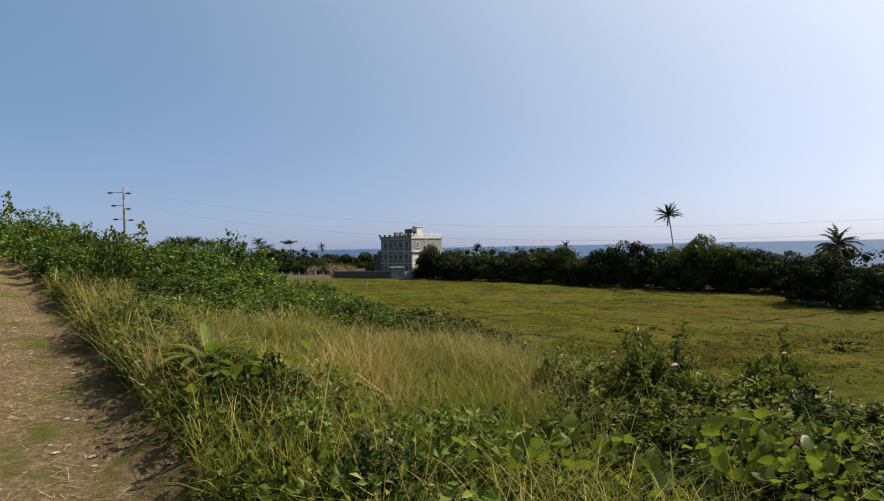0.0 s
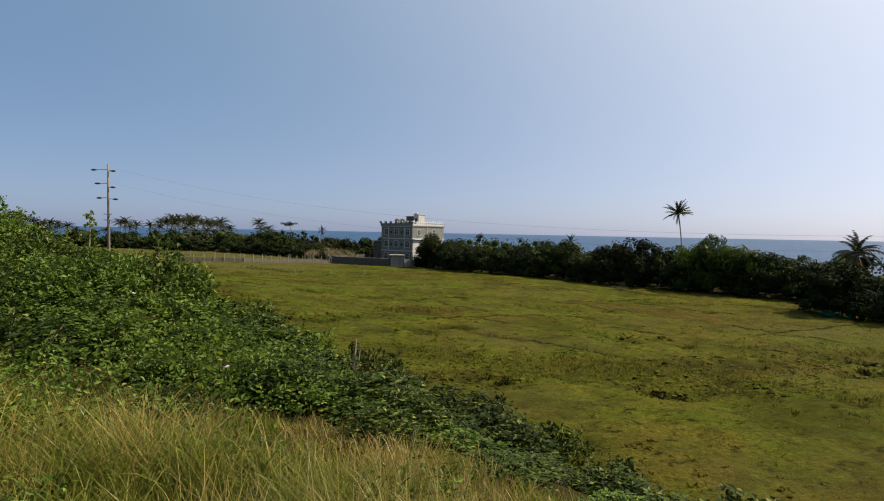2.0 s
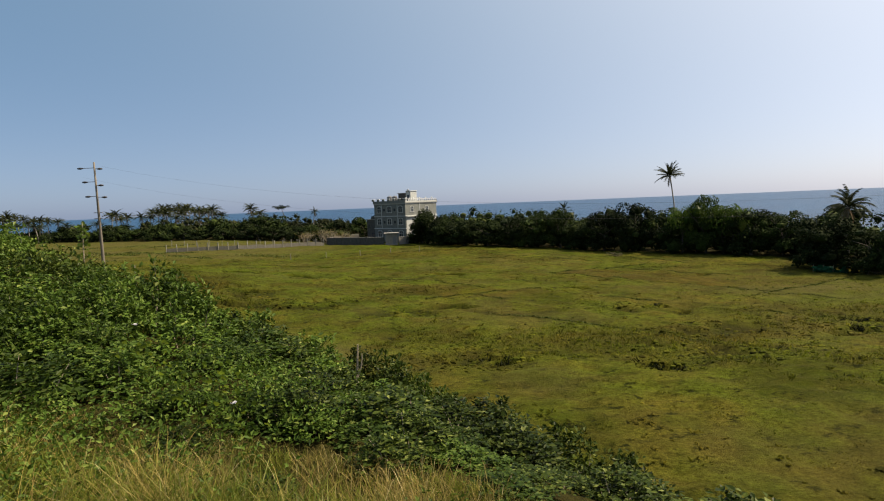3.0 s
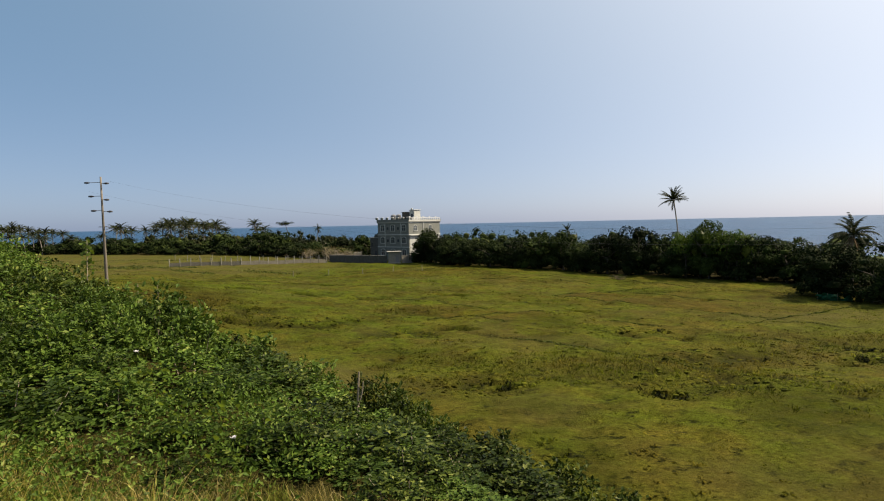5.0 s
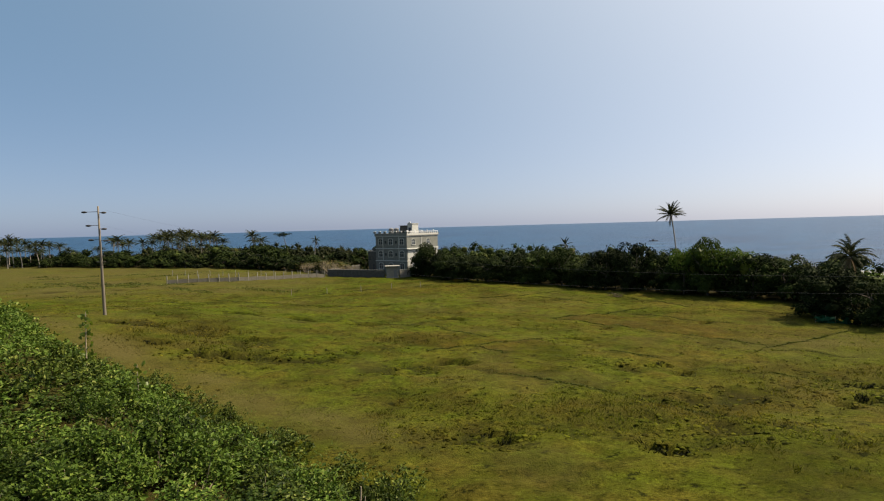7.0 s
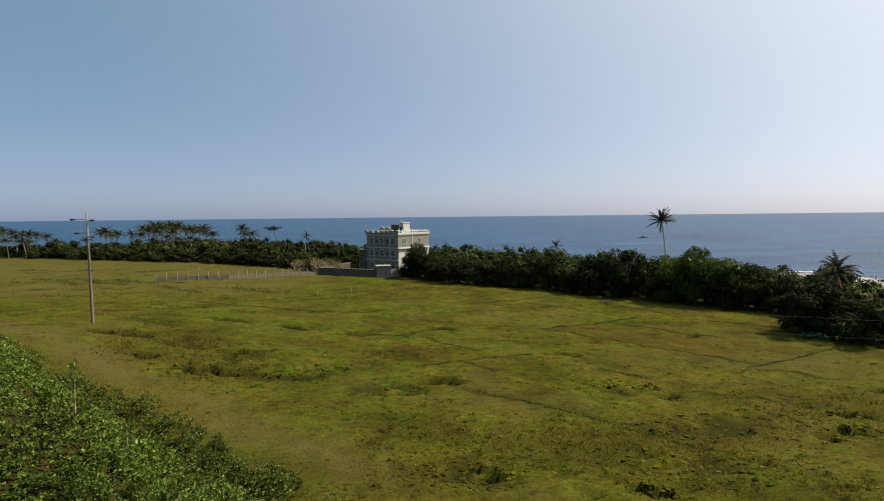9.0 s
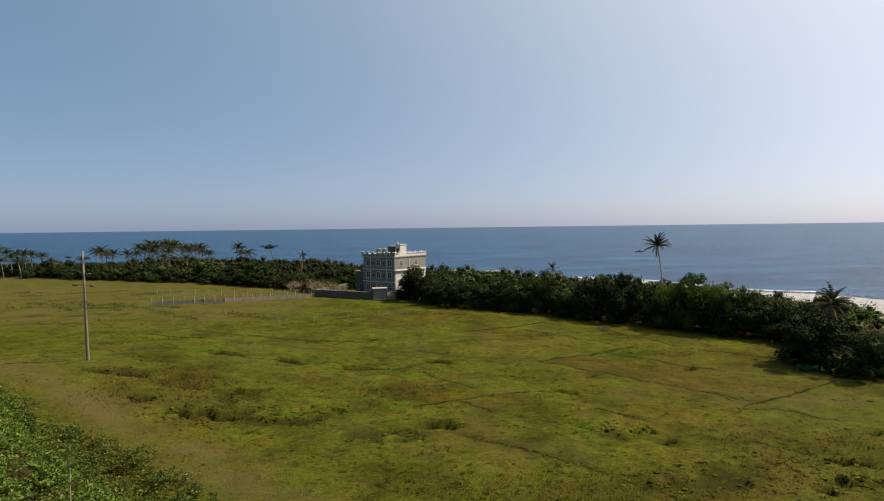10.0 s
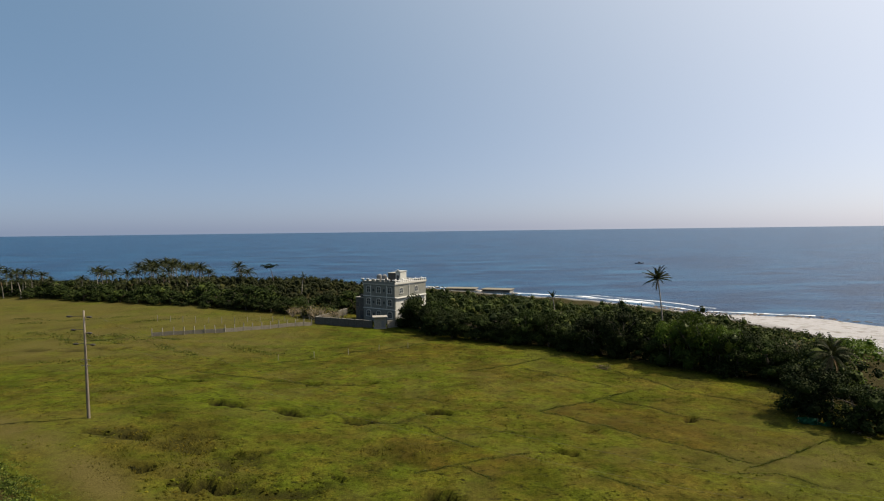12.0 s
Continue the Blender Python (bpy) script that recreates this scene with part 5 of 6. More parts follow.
def make_boat():
    b = thing("fishing_boat", Matrix.Translation((166, 440, SEA)) @ Matrix.Rotation(0.2, 4, "Z"), "small dark outrigger fishing boat on the sea", "boat")
    hull = bmesh.new()
    rings = []
    for x, w, z in ((-3.6, 0.1, 0.7), (-2.6, 0.42, 0.5), (0, 0.55, 0.42), (2.6, 0.42, 0.5), (3.6, 0.1, 0.75)):
        rings.append([hull.verts.new(p) for p in ((x, -w, z), (x, -w * 0.6, 0.0), (x, 0, -0.2), (x, w * 0.6, 0.0), (x, w, z))])
    for a, c in zip(rings[:-1], rings[1:]):
        for i in range(4):
            hull.faces.new((a[i], c[i], c[i + 1], a[i + 1]))
        hull.faces.new((a[4], c[4], c[0], a[0]))
    part("hull", hull, HULL, b)
    for y in (-2.0, 2.0):
        part("outrigger", mesh("outrigger", *tube([(-2.6, y, 0.1), (2.6, y, 0.1)], [0.08, 0.08], 6), BARK), BARK, b)
    for x in (-1.5, 1.5):
        part("cross_beam", mesh("cross_beam", *tube([(x, -2.1, 0.2), (x, 0, 0.6), (x, 2.1, 0.2)], [0.05] * 3, 5), BARK), BARK, b)
    part("cabin", boxed(-1.0, 0.6, -0.4, 0.4, 0.42, 1.3, bevel=0.05), HULL, b)


make_boat()


def make_net():
    rng = np.random.default_rng(5)
    pts = [(50.7, 76.4), (51.6, 75.8), (52.6, 75.3), (54.0, 74.7)]
    seg = np.concatenate([np.linspace(a, b, 10) for a, b in zip(pts[:-1], pts[1:])])
    n, rows = len(seg), 6
    z0 = land(seg[:, 0], seg[:, 1], False)
    top = 0.35 + 1.1 * value_noise(np.arange(n), np.zeros(n), 4, 3) ** 1.3
    verts = []
    for r in range(rows):
        f = r / (rows - 1)
        wob = (value_noise(np.arange(n) * 1.0, np.full(n, r * 3.0), 3, 9) - 0.5) * 1.1
        verts.append(np.c_[seg[:, 0] + wob, seg[:, 1] + wob * 0.6 - 0.25 * (1 - f), z0 + top * f - 0.05])
    i = (np.arange(rows - 1)[:, None] * n + np.arange(n - 1)).ravel()
    net = thing("net_fence", Matrix.Identity(4), "sagging green shade net fence at the field corner", "net fence")
    part("net", mesh("net", np.concatenate(verts), np.stack([i, i + 1, i + n + 1, i + n], 1), NET, True), NET, net)
    for p in pts:
        z = float(land(*p, False))
        part("stake", mesh("stake", *tube([(*p, z - 0.2), (p[0] + 0.04, p[1], z + 1.0)], [0.035, 0.03], 5), TWIG), TWIG, net)


make_net()


def make_van():
    v = thing("van", Matrix.Translation((58.6, 66.8, float(land(58.6, 66.8, False)))) @ Matrix.Rotation(math.radians(12), 4, "Z"), "white minivan parked under the trees by the field", "van")
    prof = [(-2.1, 0.35), (-2.15, 1.05), (-1.75, 1.15), (-1.2, 1.85), (-0.7, 1.98), (1.8, 1.98), (2.1, 1.75), (2.15, 0.35)]
    body = bmesh.new()
    a, b = [body.verts.new((x, -0.82, z)) for x, z in prof], [body.verts.new((x, 0.82, z)) for x, z in prof]
    body.faces.new(a)
    body.faces.new(b[::-1])
    for i in range(len(prof)):
        j = (i + 1) % len(prof)
        body.faces.new((a[i], b[i], b[j], a[j]))
    bmesh.ops.bevel(body, geom=list(body.edges), offset=0.06, segments=2, affect="EDGES")
    part("body", body, VAN_WHITE, v)
    for y in (-0.83, 0.83):
        for x0, x1 in ((-1.1, -0.25), (-0.1, 0.9), (1.05, 1.9)):
            part("side_window", boxed(x0, x1, min(y, y * 1.012), max(y, y * 1.012), 1.2, 1.75), DARK_GLASS, v)
        for x in (-1.4, 1.4):
            tyre = bmesh.new()
            bmesh.ops.create_cone(tyre, cap_ends=True, segments=18, radius1=0.33, radius2=0.33, depth=0.2, matrix=Matrix.Translation((x, y * 0.97, 0.33)) @ Matrix.Rotation(math.pi / 2, 4, "X"))
            wheel = part("wheel", tyre, RUBBER, v)
            rim = bmesh.new()
            bmesh.ops.create_cone(rim, cap_ends=True, segments=14, radius1=0.19, radius2=0.19, depth=0.21, matrix=Matrix.Translation((x, y * 0.975, 0.33)) @ Matrix.Rotation(math.pi / 2, 4, "X"))
            part("rim", rim, STEEL, wheel)
    ws = bmesh.new()
    ws.faces.new([ws.verts.new(p) for p in ((-1.78, -0.7, 1.19), (-1.78, 0.7, 1.19), (-1.27, 0.66, 1.82), (-1.27, -0.66, 1.82))])
    part("windscreen", ws, DARK_GLASS, v)
    for y in (-0.6, 0.6):
        part("headlight", boxed(-2.17, -2.12, y - 0.14, y + 0.14, 0.75, 0.95), WHITE_PAINT, v)


make_van()


def make_brush_pile(x, y, size, seed):
    rng = np.random.default_rng(seed)
    b = thing("brush_pile", Matrix.Translation((x, y, float(land(x, y, False)))), "heap of dry cut brush on the pasture", "brush pile", "brush piles")
    pieces = []
    for k in range(70):
        a = rng.random() * 6.28
        s = np.array([rng.normal() * size * 0.4, rng.normal() * size * 0.4, rng.random() * size * 0.4])
        pieces.append(limb(rng, s, s + np.array([math.cos(a), math.sin(a), rng.normal() * 0.3]) * size * 0.7, 0.025))
    part("brushwood", mesh("brushwood", *join(pieces), TWIG_MULCH), TWIG_MULCH, b)
    c = rng.normal(size=(420, 3)) * np.array([size * 0.5, size * 0.5, size * 0.16]) + np.array([0, 0, size * 0.25])
    part("foliage", mesh("foliage", *leaves(c, 0.16, rng), BUSH_LEAF), BUSH_LEAF, b)


make_brush_pile(56.0, 72.0, 1.6, 3)
make_brush_pile(34.5, 108.5, 1.4, 5)

# ---- bank: shrubs, bushes, leafy plants ----


def make_shrub(seed, leaf_mat, leaf, count, label, group, upright=0.5):
    """A leafy shrub one metre tall and wide: stems and a ragged cloud of leaves in sprays."""
    rng = np.random.default_rng(seed)
    t = thing("shrub", Matrix.Identity(4), label, "shrub", group)
    stems, cs, outs = [], [], []
    n = 64
    for k in range(n):
        a, q = rng.random() * 6.283, math.sqrt(rng.random()) * 0.60
        top = (1.0 - 0.75 * (q / 0.6) ** 2) * (0.82 + 0.30 * rng.random())
        end = np.array([math.cos(a) * q, math.sin(a) * q, top if rng.random() < 0.72 else top * (0.35 + 0.5 * rng.random())])
        start = np.array([math.cos(a) * 0.2 * q, math.sin(a) * 0.2 * q, -0.15])
        if k < 5:
            stems.append(limb(rng, start, end, 0.012, 0.2))
        m = count // n
        f = 1.05 - 0.34 * rng.random(m) ** 1.5
        p = start + (end - start) * f[:, None] + rng.normal(size=(m, 3)) * np.array([0.052, 0.052, 0.030])
        cs.append(p)
        out = (p - np.array([0, 0, 0.25])) * 1.6
        outs.append(out + (p - end) * 5)
    part("stem", mesh("stem", *join(stems), TWIG), TWIG, t)
    outs = np.concatenate(outs)
    part("foliage", mesh("foliage", *leaves(np.concatenate(cs), leaf, rng, upright, 0.58, outs * 0.8, outs), leaf_mat), leaf_mat, t)
    return t


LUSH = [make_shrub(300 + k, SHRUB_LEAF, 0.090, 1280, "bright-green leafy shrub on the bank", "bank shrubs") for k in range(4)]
DARK = [make_shrub(320 + k, BUSH_LEAF, 0.087, 1280, "dark-green leafy bush on the bank", "bank shrubs") for k in range(3)]
placed = {}


def plant(model, x, y, wide, tall):
    first = model.name not in placed
    placed[model.name] = 1
    m = Matrix.Translation((x, y, float(land(x, y, False)) - 0.05)) @ Matrix.Rotation(RNG.random() * 6.28, 4, "Z")
    c = model if first else copy_thing(model, m)
    c.matrix_world = m
    c.scale = (wide, wide, tall)
    return c


def bank_place(s, u):
    """The place s metres up the bank and u metres along it."""
    ox, oy = 0.3 - 0.69 * s, 20.3 - 0.72 * s
    k = u - (-0.72 * ox + 0.69 * oy)
    return ox - 0.72 * k, oy + 0.69 * k


def bank_foot(u):
    """How far out from the foot of the bank the shrubs reach."""
    return 0.6 - 4.2 * ease(11, 20, u) * ease(64, 48, u)


def shrub_line(u):
    """How far up the bank the shrubs reach; grass grows above."""
    return np.interp(u, (2, 4, 6, 8, 10, 13, 16), (9.5, 10.1, 11.2, 12.5, 13.2, 13.5, 13.2))


count, scrub = 0, ([], [])
for s0 in np.arange(-4.8, 13.8, 1.25):
    for u0 in np.arange(-6.0, 66, 1.6):
        s, u = s0 + RNG.normal() * 0.3, u0 + RNG.normal() * 0.4
        upper = float(shrub_line(u))
        if u < 1.5 and s > 7.2:
            continue
        foot = float(bank_foot(u))
        if s < foot or s > upper + RNG.normal() * 0.4 or (u > 34 and (s > 9.5 or RNG.random() < 0.25)) or (s < foot + 1.2 and RNG.random() < 0.35):
            continue
        x, y = bank_place(s, u)
        low = 0.75 if s > 6.5 else 1.0 if s > 2 else 0.85
        high = 1.12 if s > 3 else 0.9
        tall = (low + (high - low) * float(ease(9, 15, u))) * float(0.32 + 0.40 * ease(8.6, 7.4, s) * (1 - ease(4, 9.5, u)) + 0.68 * ease(4, 9.5, u)) * (0.60 + 0.75 * RNG.random() ** 1.3) * (0.45 + 1.1 * float(value_noise(x, y, 2.6, 83)))
        dark = value_noise(x, y, 3.2, 81) + 0.28 * (s < 5) - 0.22 * (s > 5 and u > 12) + 0.45 * (s < 10.5 and u < 9) > 0.49
        wide = (1.05 + 0.65 * RNG.random()) * (0.55 + 0.45 * min(1.0, tall / 0.7))
        if u > 21 or (s < 0 and u > 17):
            scrub[1 if dark else 0].append((x, y, wide + 0.3, tall))
            continue
        models = DARK if dark else LUSH
        plant(models[count % len(models)], x, y, wide, tall)
        count += 1

def make_sprig_bush(seed):
    """A bush of upright leafy sprigs, lighter at the tips to paint sunlight there."""
    rng = np.random.default_rng(seed)
    t = thing("shrub", Matrix.Identity(4), "dark glossy flowering bush with upright sprigs on the bank", "shrub", "flowering bushes")
    old, lit_top, stems = [], [], []
    for k in range(24):
        a, q = rng.random() * 6.283, math.sqrt(rng.random()) * 0.46
        h = (1.08 - 0.7 * q) * (1.0 if k < 2 else 0.42 + 0.45 * rng.random())
        start, end = np.array([math.cos(a) * q * 0.5, math.sin(a) * q * 0.5, -0.1]), np.array([math.cos(a) * q * 1.25, math.sin(a) * q * 1.25, h])
        stems.append(limb(rng, start, end, 0.010, 0.12))
        n = 125
        f = 0.10 + 0.93 * rng.random(n) ** 0.8
        p = start + (end - start) * f[:, None] + rng.normal(size=(n, 3)) * np.array([0.072, 0.072, 0.03]) * (1.3 - 0.6 * f[:, None])
        # lower leaves go dark and upper ones pale, as light would fall
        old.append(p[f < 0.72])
        lit_top.append(p[f >= 0.72])
    part("stem", mesh("stem", *join(stems[:10]), TWIG), TWIG, t)
    c = np.concatenate(old)
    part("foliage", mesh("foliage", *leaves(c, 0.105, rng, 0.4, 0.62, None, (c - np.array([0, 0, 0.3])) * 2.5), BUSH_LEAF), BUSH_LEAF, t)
    c = np.concatenate(lit_top)
    tips = part("shoot_leaves", mesh("shoot_leaves", *leaves(c, 0.088, rng, 0.3, 0.55, np.concatenate([(p - p.mean(0)) * 8 for p in lit_top])), LIT_TIP_LEAF), LIT_TIP_LEAF, t)
    tagged(tips, "light-green shoot tips, pale as if sunlit", kind="stuff")
    return t


for s, u, tall in ((11.2, 12.2, 0.9), (11.9, 13.0, 0.8), (10.6, 13.4, 1.0), (11.4, 14.2, 0.9), (12.2, 14.4, 0.8), (10.6, 15.2, 1.1), (11.9, 15.6, 0.9), (12.0, 11.4, 0.7), (9.0, 4.8, 0.3), (8.7, 4.4, 0.3), (8.4, 5.2, 0.4), (8.6, 2.2, 0.3), (10.1, 6.6, 0.4), (9.7, 5.8, 0.35), (9.4, 7.0, 0.45), (10.4, 7.4, 0.5), (8.9, 6.2, 0.4), (9.3, 3.6, 0.3), (8.2, 6.8, 0.5)):
    plant(LUSH[count % 4], *bank_place(s, u), 1.25 * (0.5 + 0.5 * min(1.0, tall / 0.7)), tall)
    count += 1


for x, y, tall in ((-2.6, 15.4, 1.5), (-1.7, 15.7, 1.75), (-0.7, 15.3, 1.8), (0.2, 15.1, 1.7), (0.8, 14.6, 1.35), (-1.2, 16.5, 2.0), (-0.2, 16.2, 2.0), (0.7, 16.0, 1.6), (1.4, 14.8, 1.1), (-3.4, 15.9, 1.5)):
    plant((DARK[count % 3], DARK[count % 3], LUSH[count % 4])[count % 3], x, y, 1.35 + 0.3 * RNG.random(), tall)
    count += 1


for s, u, tall in ((6.4, 16.1, 1.2), (7.3, 13.0, 1.0), (7.9, 11.2, 0.9), (6.6, 14.6, 1.1), (7.4, 12.1, 1.0), (-1.2, 29.0, 1.6), (-2.6, 34.0, 1.6), (-0.8, 31.5, 1.7), (-1.8, 36.5, 1.5)):
    plant(DARK[count % 3], *bank_place(s, u), 1.5, tall)
    count += 1


def bank_scrub(places, mat, label):
    """Shrubs that run into one another farther along the bank."""
    rng = np.random.default_rng(len(places))
    cs, outs = [], []
    for x, y, wide, tall in places:
        z = float(land(x, y, False))
        for k in range(36):
            a, q = rng.random() * 6.283, math.sqrt(rng.random()) * 0.62
            top = (1.0 - 0.75 * (q / 0.62) ** 2) * (0.75 + 0.4 * rng.random()) * (1 if rng.random() < 0.75 else 0.55)
            c = np.array([math.cos(a) * q, math.sin(a) * q, top]) + rng.normal(size=(11, 3)) * np.array([0.06, 0.06, 0.045])
            cs.append(c * np.array([wide, wide, tall]) + np.array([x, y, z]))
            outs.append((c - np.array([0, 0, 0.25])) * 1.6)
    outs = np.concatenate(outs)
    stuff("bank_scrub", leaves(np.concatenate(cs), 0.165, rng, 0.5, 0.58, outs * 0.8, outs), mat, label, "shrubs")


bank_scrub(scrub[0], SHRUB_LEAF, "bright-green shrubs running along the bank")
bank_scrub(scrub[1], BUSH_LEAF, "dark-green bushes running along the bank")
SPRIG = [make_sprig_bush(360 + k) for k in range(3)]
for x, y, wide, tall in ((1.55, 2.9, 0.85, 1.05), (1.9, 2.75, 0.9, 0.9), (2.5, 2.75, 0.85, 1.5), (2.75, 2.6, 0.9, 1.15), (2.3, 2.5, 0.9, 1.0), (3.2, 2.5, 1.1, 0.9), (4.1, 2.8, 0.7, 1.4), (3.9, 2.6, 0.8, 1.0), (4.7, 2.4, 1.1, 0.7),
                         (5.2, 2.2, 1.3, 0.75), (5.9, 2.0, 1.3, 0.72), (6.5, 2.4, 1.3, 0.75), (2.2, 2.0, 1.2, 0.75), (3.0, 1.9, 1.2, 0.78), (3.7, 1.8, 1.2, 0.75), (4.5, 1.6, 1.1, 0.55), (5.3, 1.4, 1.1, 0.55), (1.6, 2.3, 1.0, 0.62),
                         (2.7, 2.2, 1.1, 0.75), (3.5, 2.2, 1.2, 0.85), (4.4, 2.1, 1.1, 0.6)):
    plant(SPRIG[count % 3], x, y, wide, tall)
    count += 1
for x, y, wide, tall in ((1.5, 2.2, 1.1, 0.62), (1.25, 1.5, 0.9, 0.5), (1.75, 1.5, 1.0, 0.58), (2.15, 1.1, 0.9, 0.5), (1.5, 0.9, 0.9, 0.42), (2.9, 1.3, 1.0, 0.55), (3.5, 1.2, 1.1, 0.55), (4.2, 1.0, 1.1, 0.5), (3.9, 2.0, 1.2, 0.7), (2.3, 2.4, 1.1, 0.72),
                         (1.9, 0.5, 0.8, 0.36), (3.4, 0.5, 0.9, 0.42), (4.9, 1.6, 1.2, 0.55), (5.7, 1.3, 1.2, 0.55), (6.4, 1.6, 1.2, 0.55)):
    plant(DARK[count % 3], x, y, wide, tall)
    count += 1


# verge plants, every other one dark to stand for the shaded edge
for u in np.arange(0.0, 15, 1.0):
    s = 15.35 - 0.16 * (u - 3) + RNG.normal() * 0.12
    plant((DARK[count % 3], LUSH[count % 4])[count % 2], *bank_place(s, u), 0.62 + 0.3 * RNG.random(), 0.45 + 0.3 * RNG.random())
    count += 1


def make_stake():
    z = float(land(-1.62, 14.57, False))
    s = thing("stake", Matrix.Translation((-1.62, 14.57, z)), "thin grey forked wooden stake among the shrubs", "stake")
    part("shaft", mesh("shaft", *tube([(0.05, 0, -0.2), (0, 0, 0.9), (0.05, 0, 5.85 - z)], [0.04, 0.034, 0.022], 6), TWIG), TWIG, s)
    part("fork", mesh("fork", *tube([(0.02, 0, 5.0 - z), (0.12, 0, 5.3 - z), (0.15, 0, 5.6 - z)], [0.022, 0.018, 0.012], 5), TWIG), TWIG, s)


make_stake()


def ribbon_leaf(rng, root, a, rise, length, wide, curve, steps=6):
    """A broad strap leaf with a folded midrib that arches over."""
    f = np.linspace(0, 1, steps)
    ang = rise - curve * f
    out, up = np.cumsum(np.cos(ang)) * length / steps, np.cumsum(np.sin(ang)) * length / steps
    c = root + np.stack([np.cos(a) * out, np.sin(a) * out, up], 1)
    side = np.array([-math.sin(a), math.cos(a), 0])
    w = wide * np.sin(np.pi * np.clip(0.12 + 0.88 * f, 0, 1)) ** 0.8
    lift = np.array([0, 0, 1]) * (w * 0.35)[:, None]
    verts = np.concatenate([c - side * w[:, None] + lift, c, c + side * w[:, None] + lift])
    tris = []
    for i in range(steps - 1):
        for k in (0, steps):
            tris += [(k + i, k + i + 1, k + steps + i + 1), (k + i, k + steps + i + 1, k + steps + i)]
    return verts, np.array(tris)


def make_rosette(x, y, leaves_n, length, wide, label, seed, lift=0.0, name="leafy_plant"):
    rng = np.random.default_rng(seed)
    t = thing(name, Matrix.Translation((x, y, float(land(x, y, False)) + lift)), label, "plant", "leafy plants")
    for k in range(leaves_n):
        a = k * 2.4 + rng.normal() * 0.2
        part("leaf", mesh("leaf", *ribbon_leaf(rng, np.zeros(3), a, 1.0 - 0.6 * (k / leaves_n) + rng.normal() * 0.12, length * (0.75 + 0.4 * rng.random()), wide * (0.8 + 0.4 * rng.random()), 0.7 + rng.random() * 0.5), BROAD_LEAF, True), BROAD_LEAF, t)
    if lift:
        part("stem", mesh("stem", *tube([(0, 0, -lift - 0.1), (0.02, 0, -lift / 2), (0, 0, 0.05)], [0.06, 0.05, 0.04], 6), BROAD_LEAF), BROAD_LEAF, t)
    return t


for k, (x, y, size, lift) in enumerate(((-2.75, 2.2, 0.66, 0.36), (-3.4, 2.7, 0.46, 0.3), (-2.35, 1.8, 0.50, 0.34), (-4.6, 4.4, 0.45, 0.2), (-2.5, 2.7, 0.46, 0.2), (-3.05, 2.0, 0.42, 0.10))):
    make_rosette(x, y, 26, size, 0.052 * size / 0.6, "green rosette plant with strap leaves in tall grass", 401 + 10 * k, lift)
make_rosette(-2.5, 15.6, 14, 0.6, 0.06, "pale-tipped leafy plant among the bank shrubs", 403, 0.9)


def heart_leaf(rng, at, size, tilt):
    """A heart-shaped leaf with a folded midrib."""
    half = [(0, 0.0), (0.30, -0.12), (0.48, 0.10), (0.46, 0.42), (0.28, 0.75), (0, 1.05)]
    a = rng.random() * 6.283
    u, v = np.array([math.cos(a), math.sin(a), 0]), np.array([-math.sin(a) * math.cos(tilt), math.cos(a) * math.cos(tilt), math.sin(tilt)])
    n = np.cross(u, v)
    verts = [at + v * size * y for y in (0.0, 0.35, 0.72, 1.05)]
    verts += [at + size * (u * x * sg + v * y + n * abs(x) * 0.28) for sg in (-1, 1) for x, y in half[1:5]]
    tris = []
    for k, flip in ((4, 0), (8, 1)):
        for t in ((0, k, k + 1), (0, k + 1, 1), (1, k + 1, k + 2), (1, k + 2, 2), (2, k + 2, k + 3), (2, k + 3, 3)):
            tris.append(t[::-1] if flip else t)
    return np.array(verts), np.array(tris)


HEARTS = []
for k in range(8):
    rng_leaf = np.random.default_rng(440 + k)
    HEARTS.append(mesh("leaf", *join([heart_leaf(rng_leaf, np.zeros(3), 1.0, 0.0), tube([(0, 0, 0), (0.1, -0.5, -0.25), (0.1, -0.9, -0.8)], [0.02, 0.018, 0.015], 3)]), BROAD_LEAF, True))


def make_vine(x, y, n, spread, high, size, seed):
    """Heart-shaped leaves on their stalks, hanging over one another."""
    rng = np.random.default_rng(seed)
    z = float(land(x, y, False))
    t = thing("creeper", Matrix.Translation((x, y, z)), "bright-green creeper with heart-shaped leaves over the grass", "creeper", "creepers")
    for k in range(n):
        px, py = rng.normal(size=2) * spread
        h = high * (0.25 + 0.85 * rng.random() ** 0.7)
        if track_of(x + px, y + py) > 0.15:
            continue
        leaf = new("leaf", HEARTS[k % 8])
        leaf.parent = t
        leaf.matrix_basis = Matrix.Translation((px, py, h)) @ Euler((rng.normal() * 0.5 - 1.15, rng.normal() * 0.5, rng.random() * 6.283), "ZXY").to_matrix().to_4x4() @ Matrix.Scale(size * (0.3 + 0.62 * rng.random()), 4)


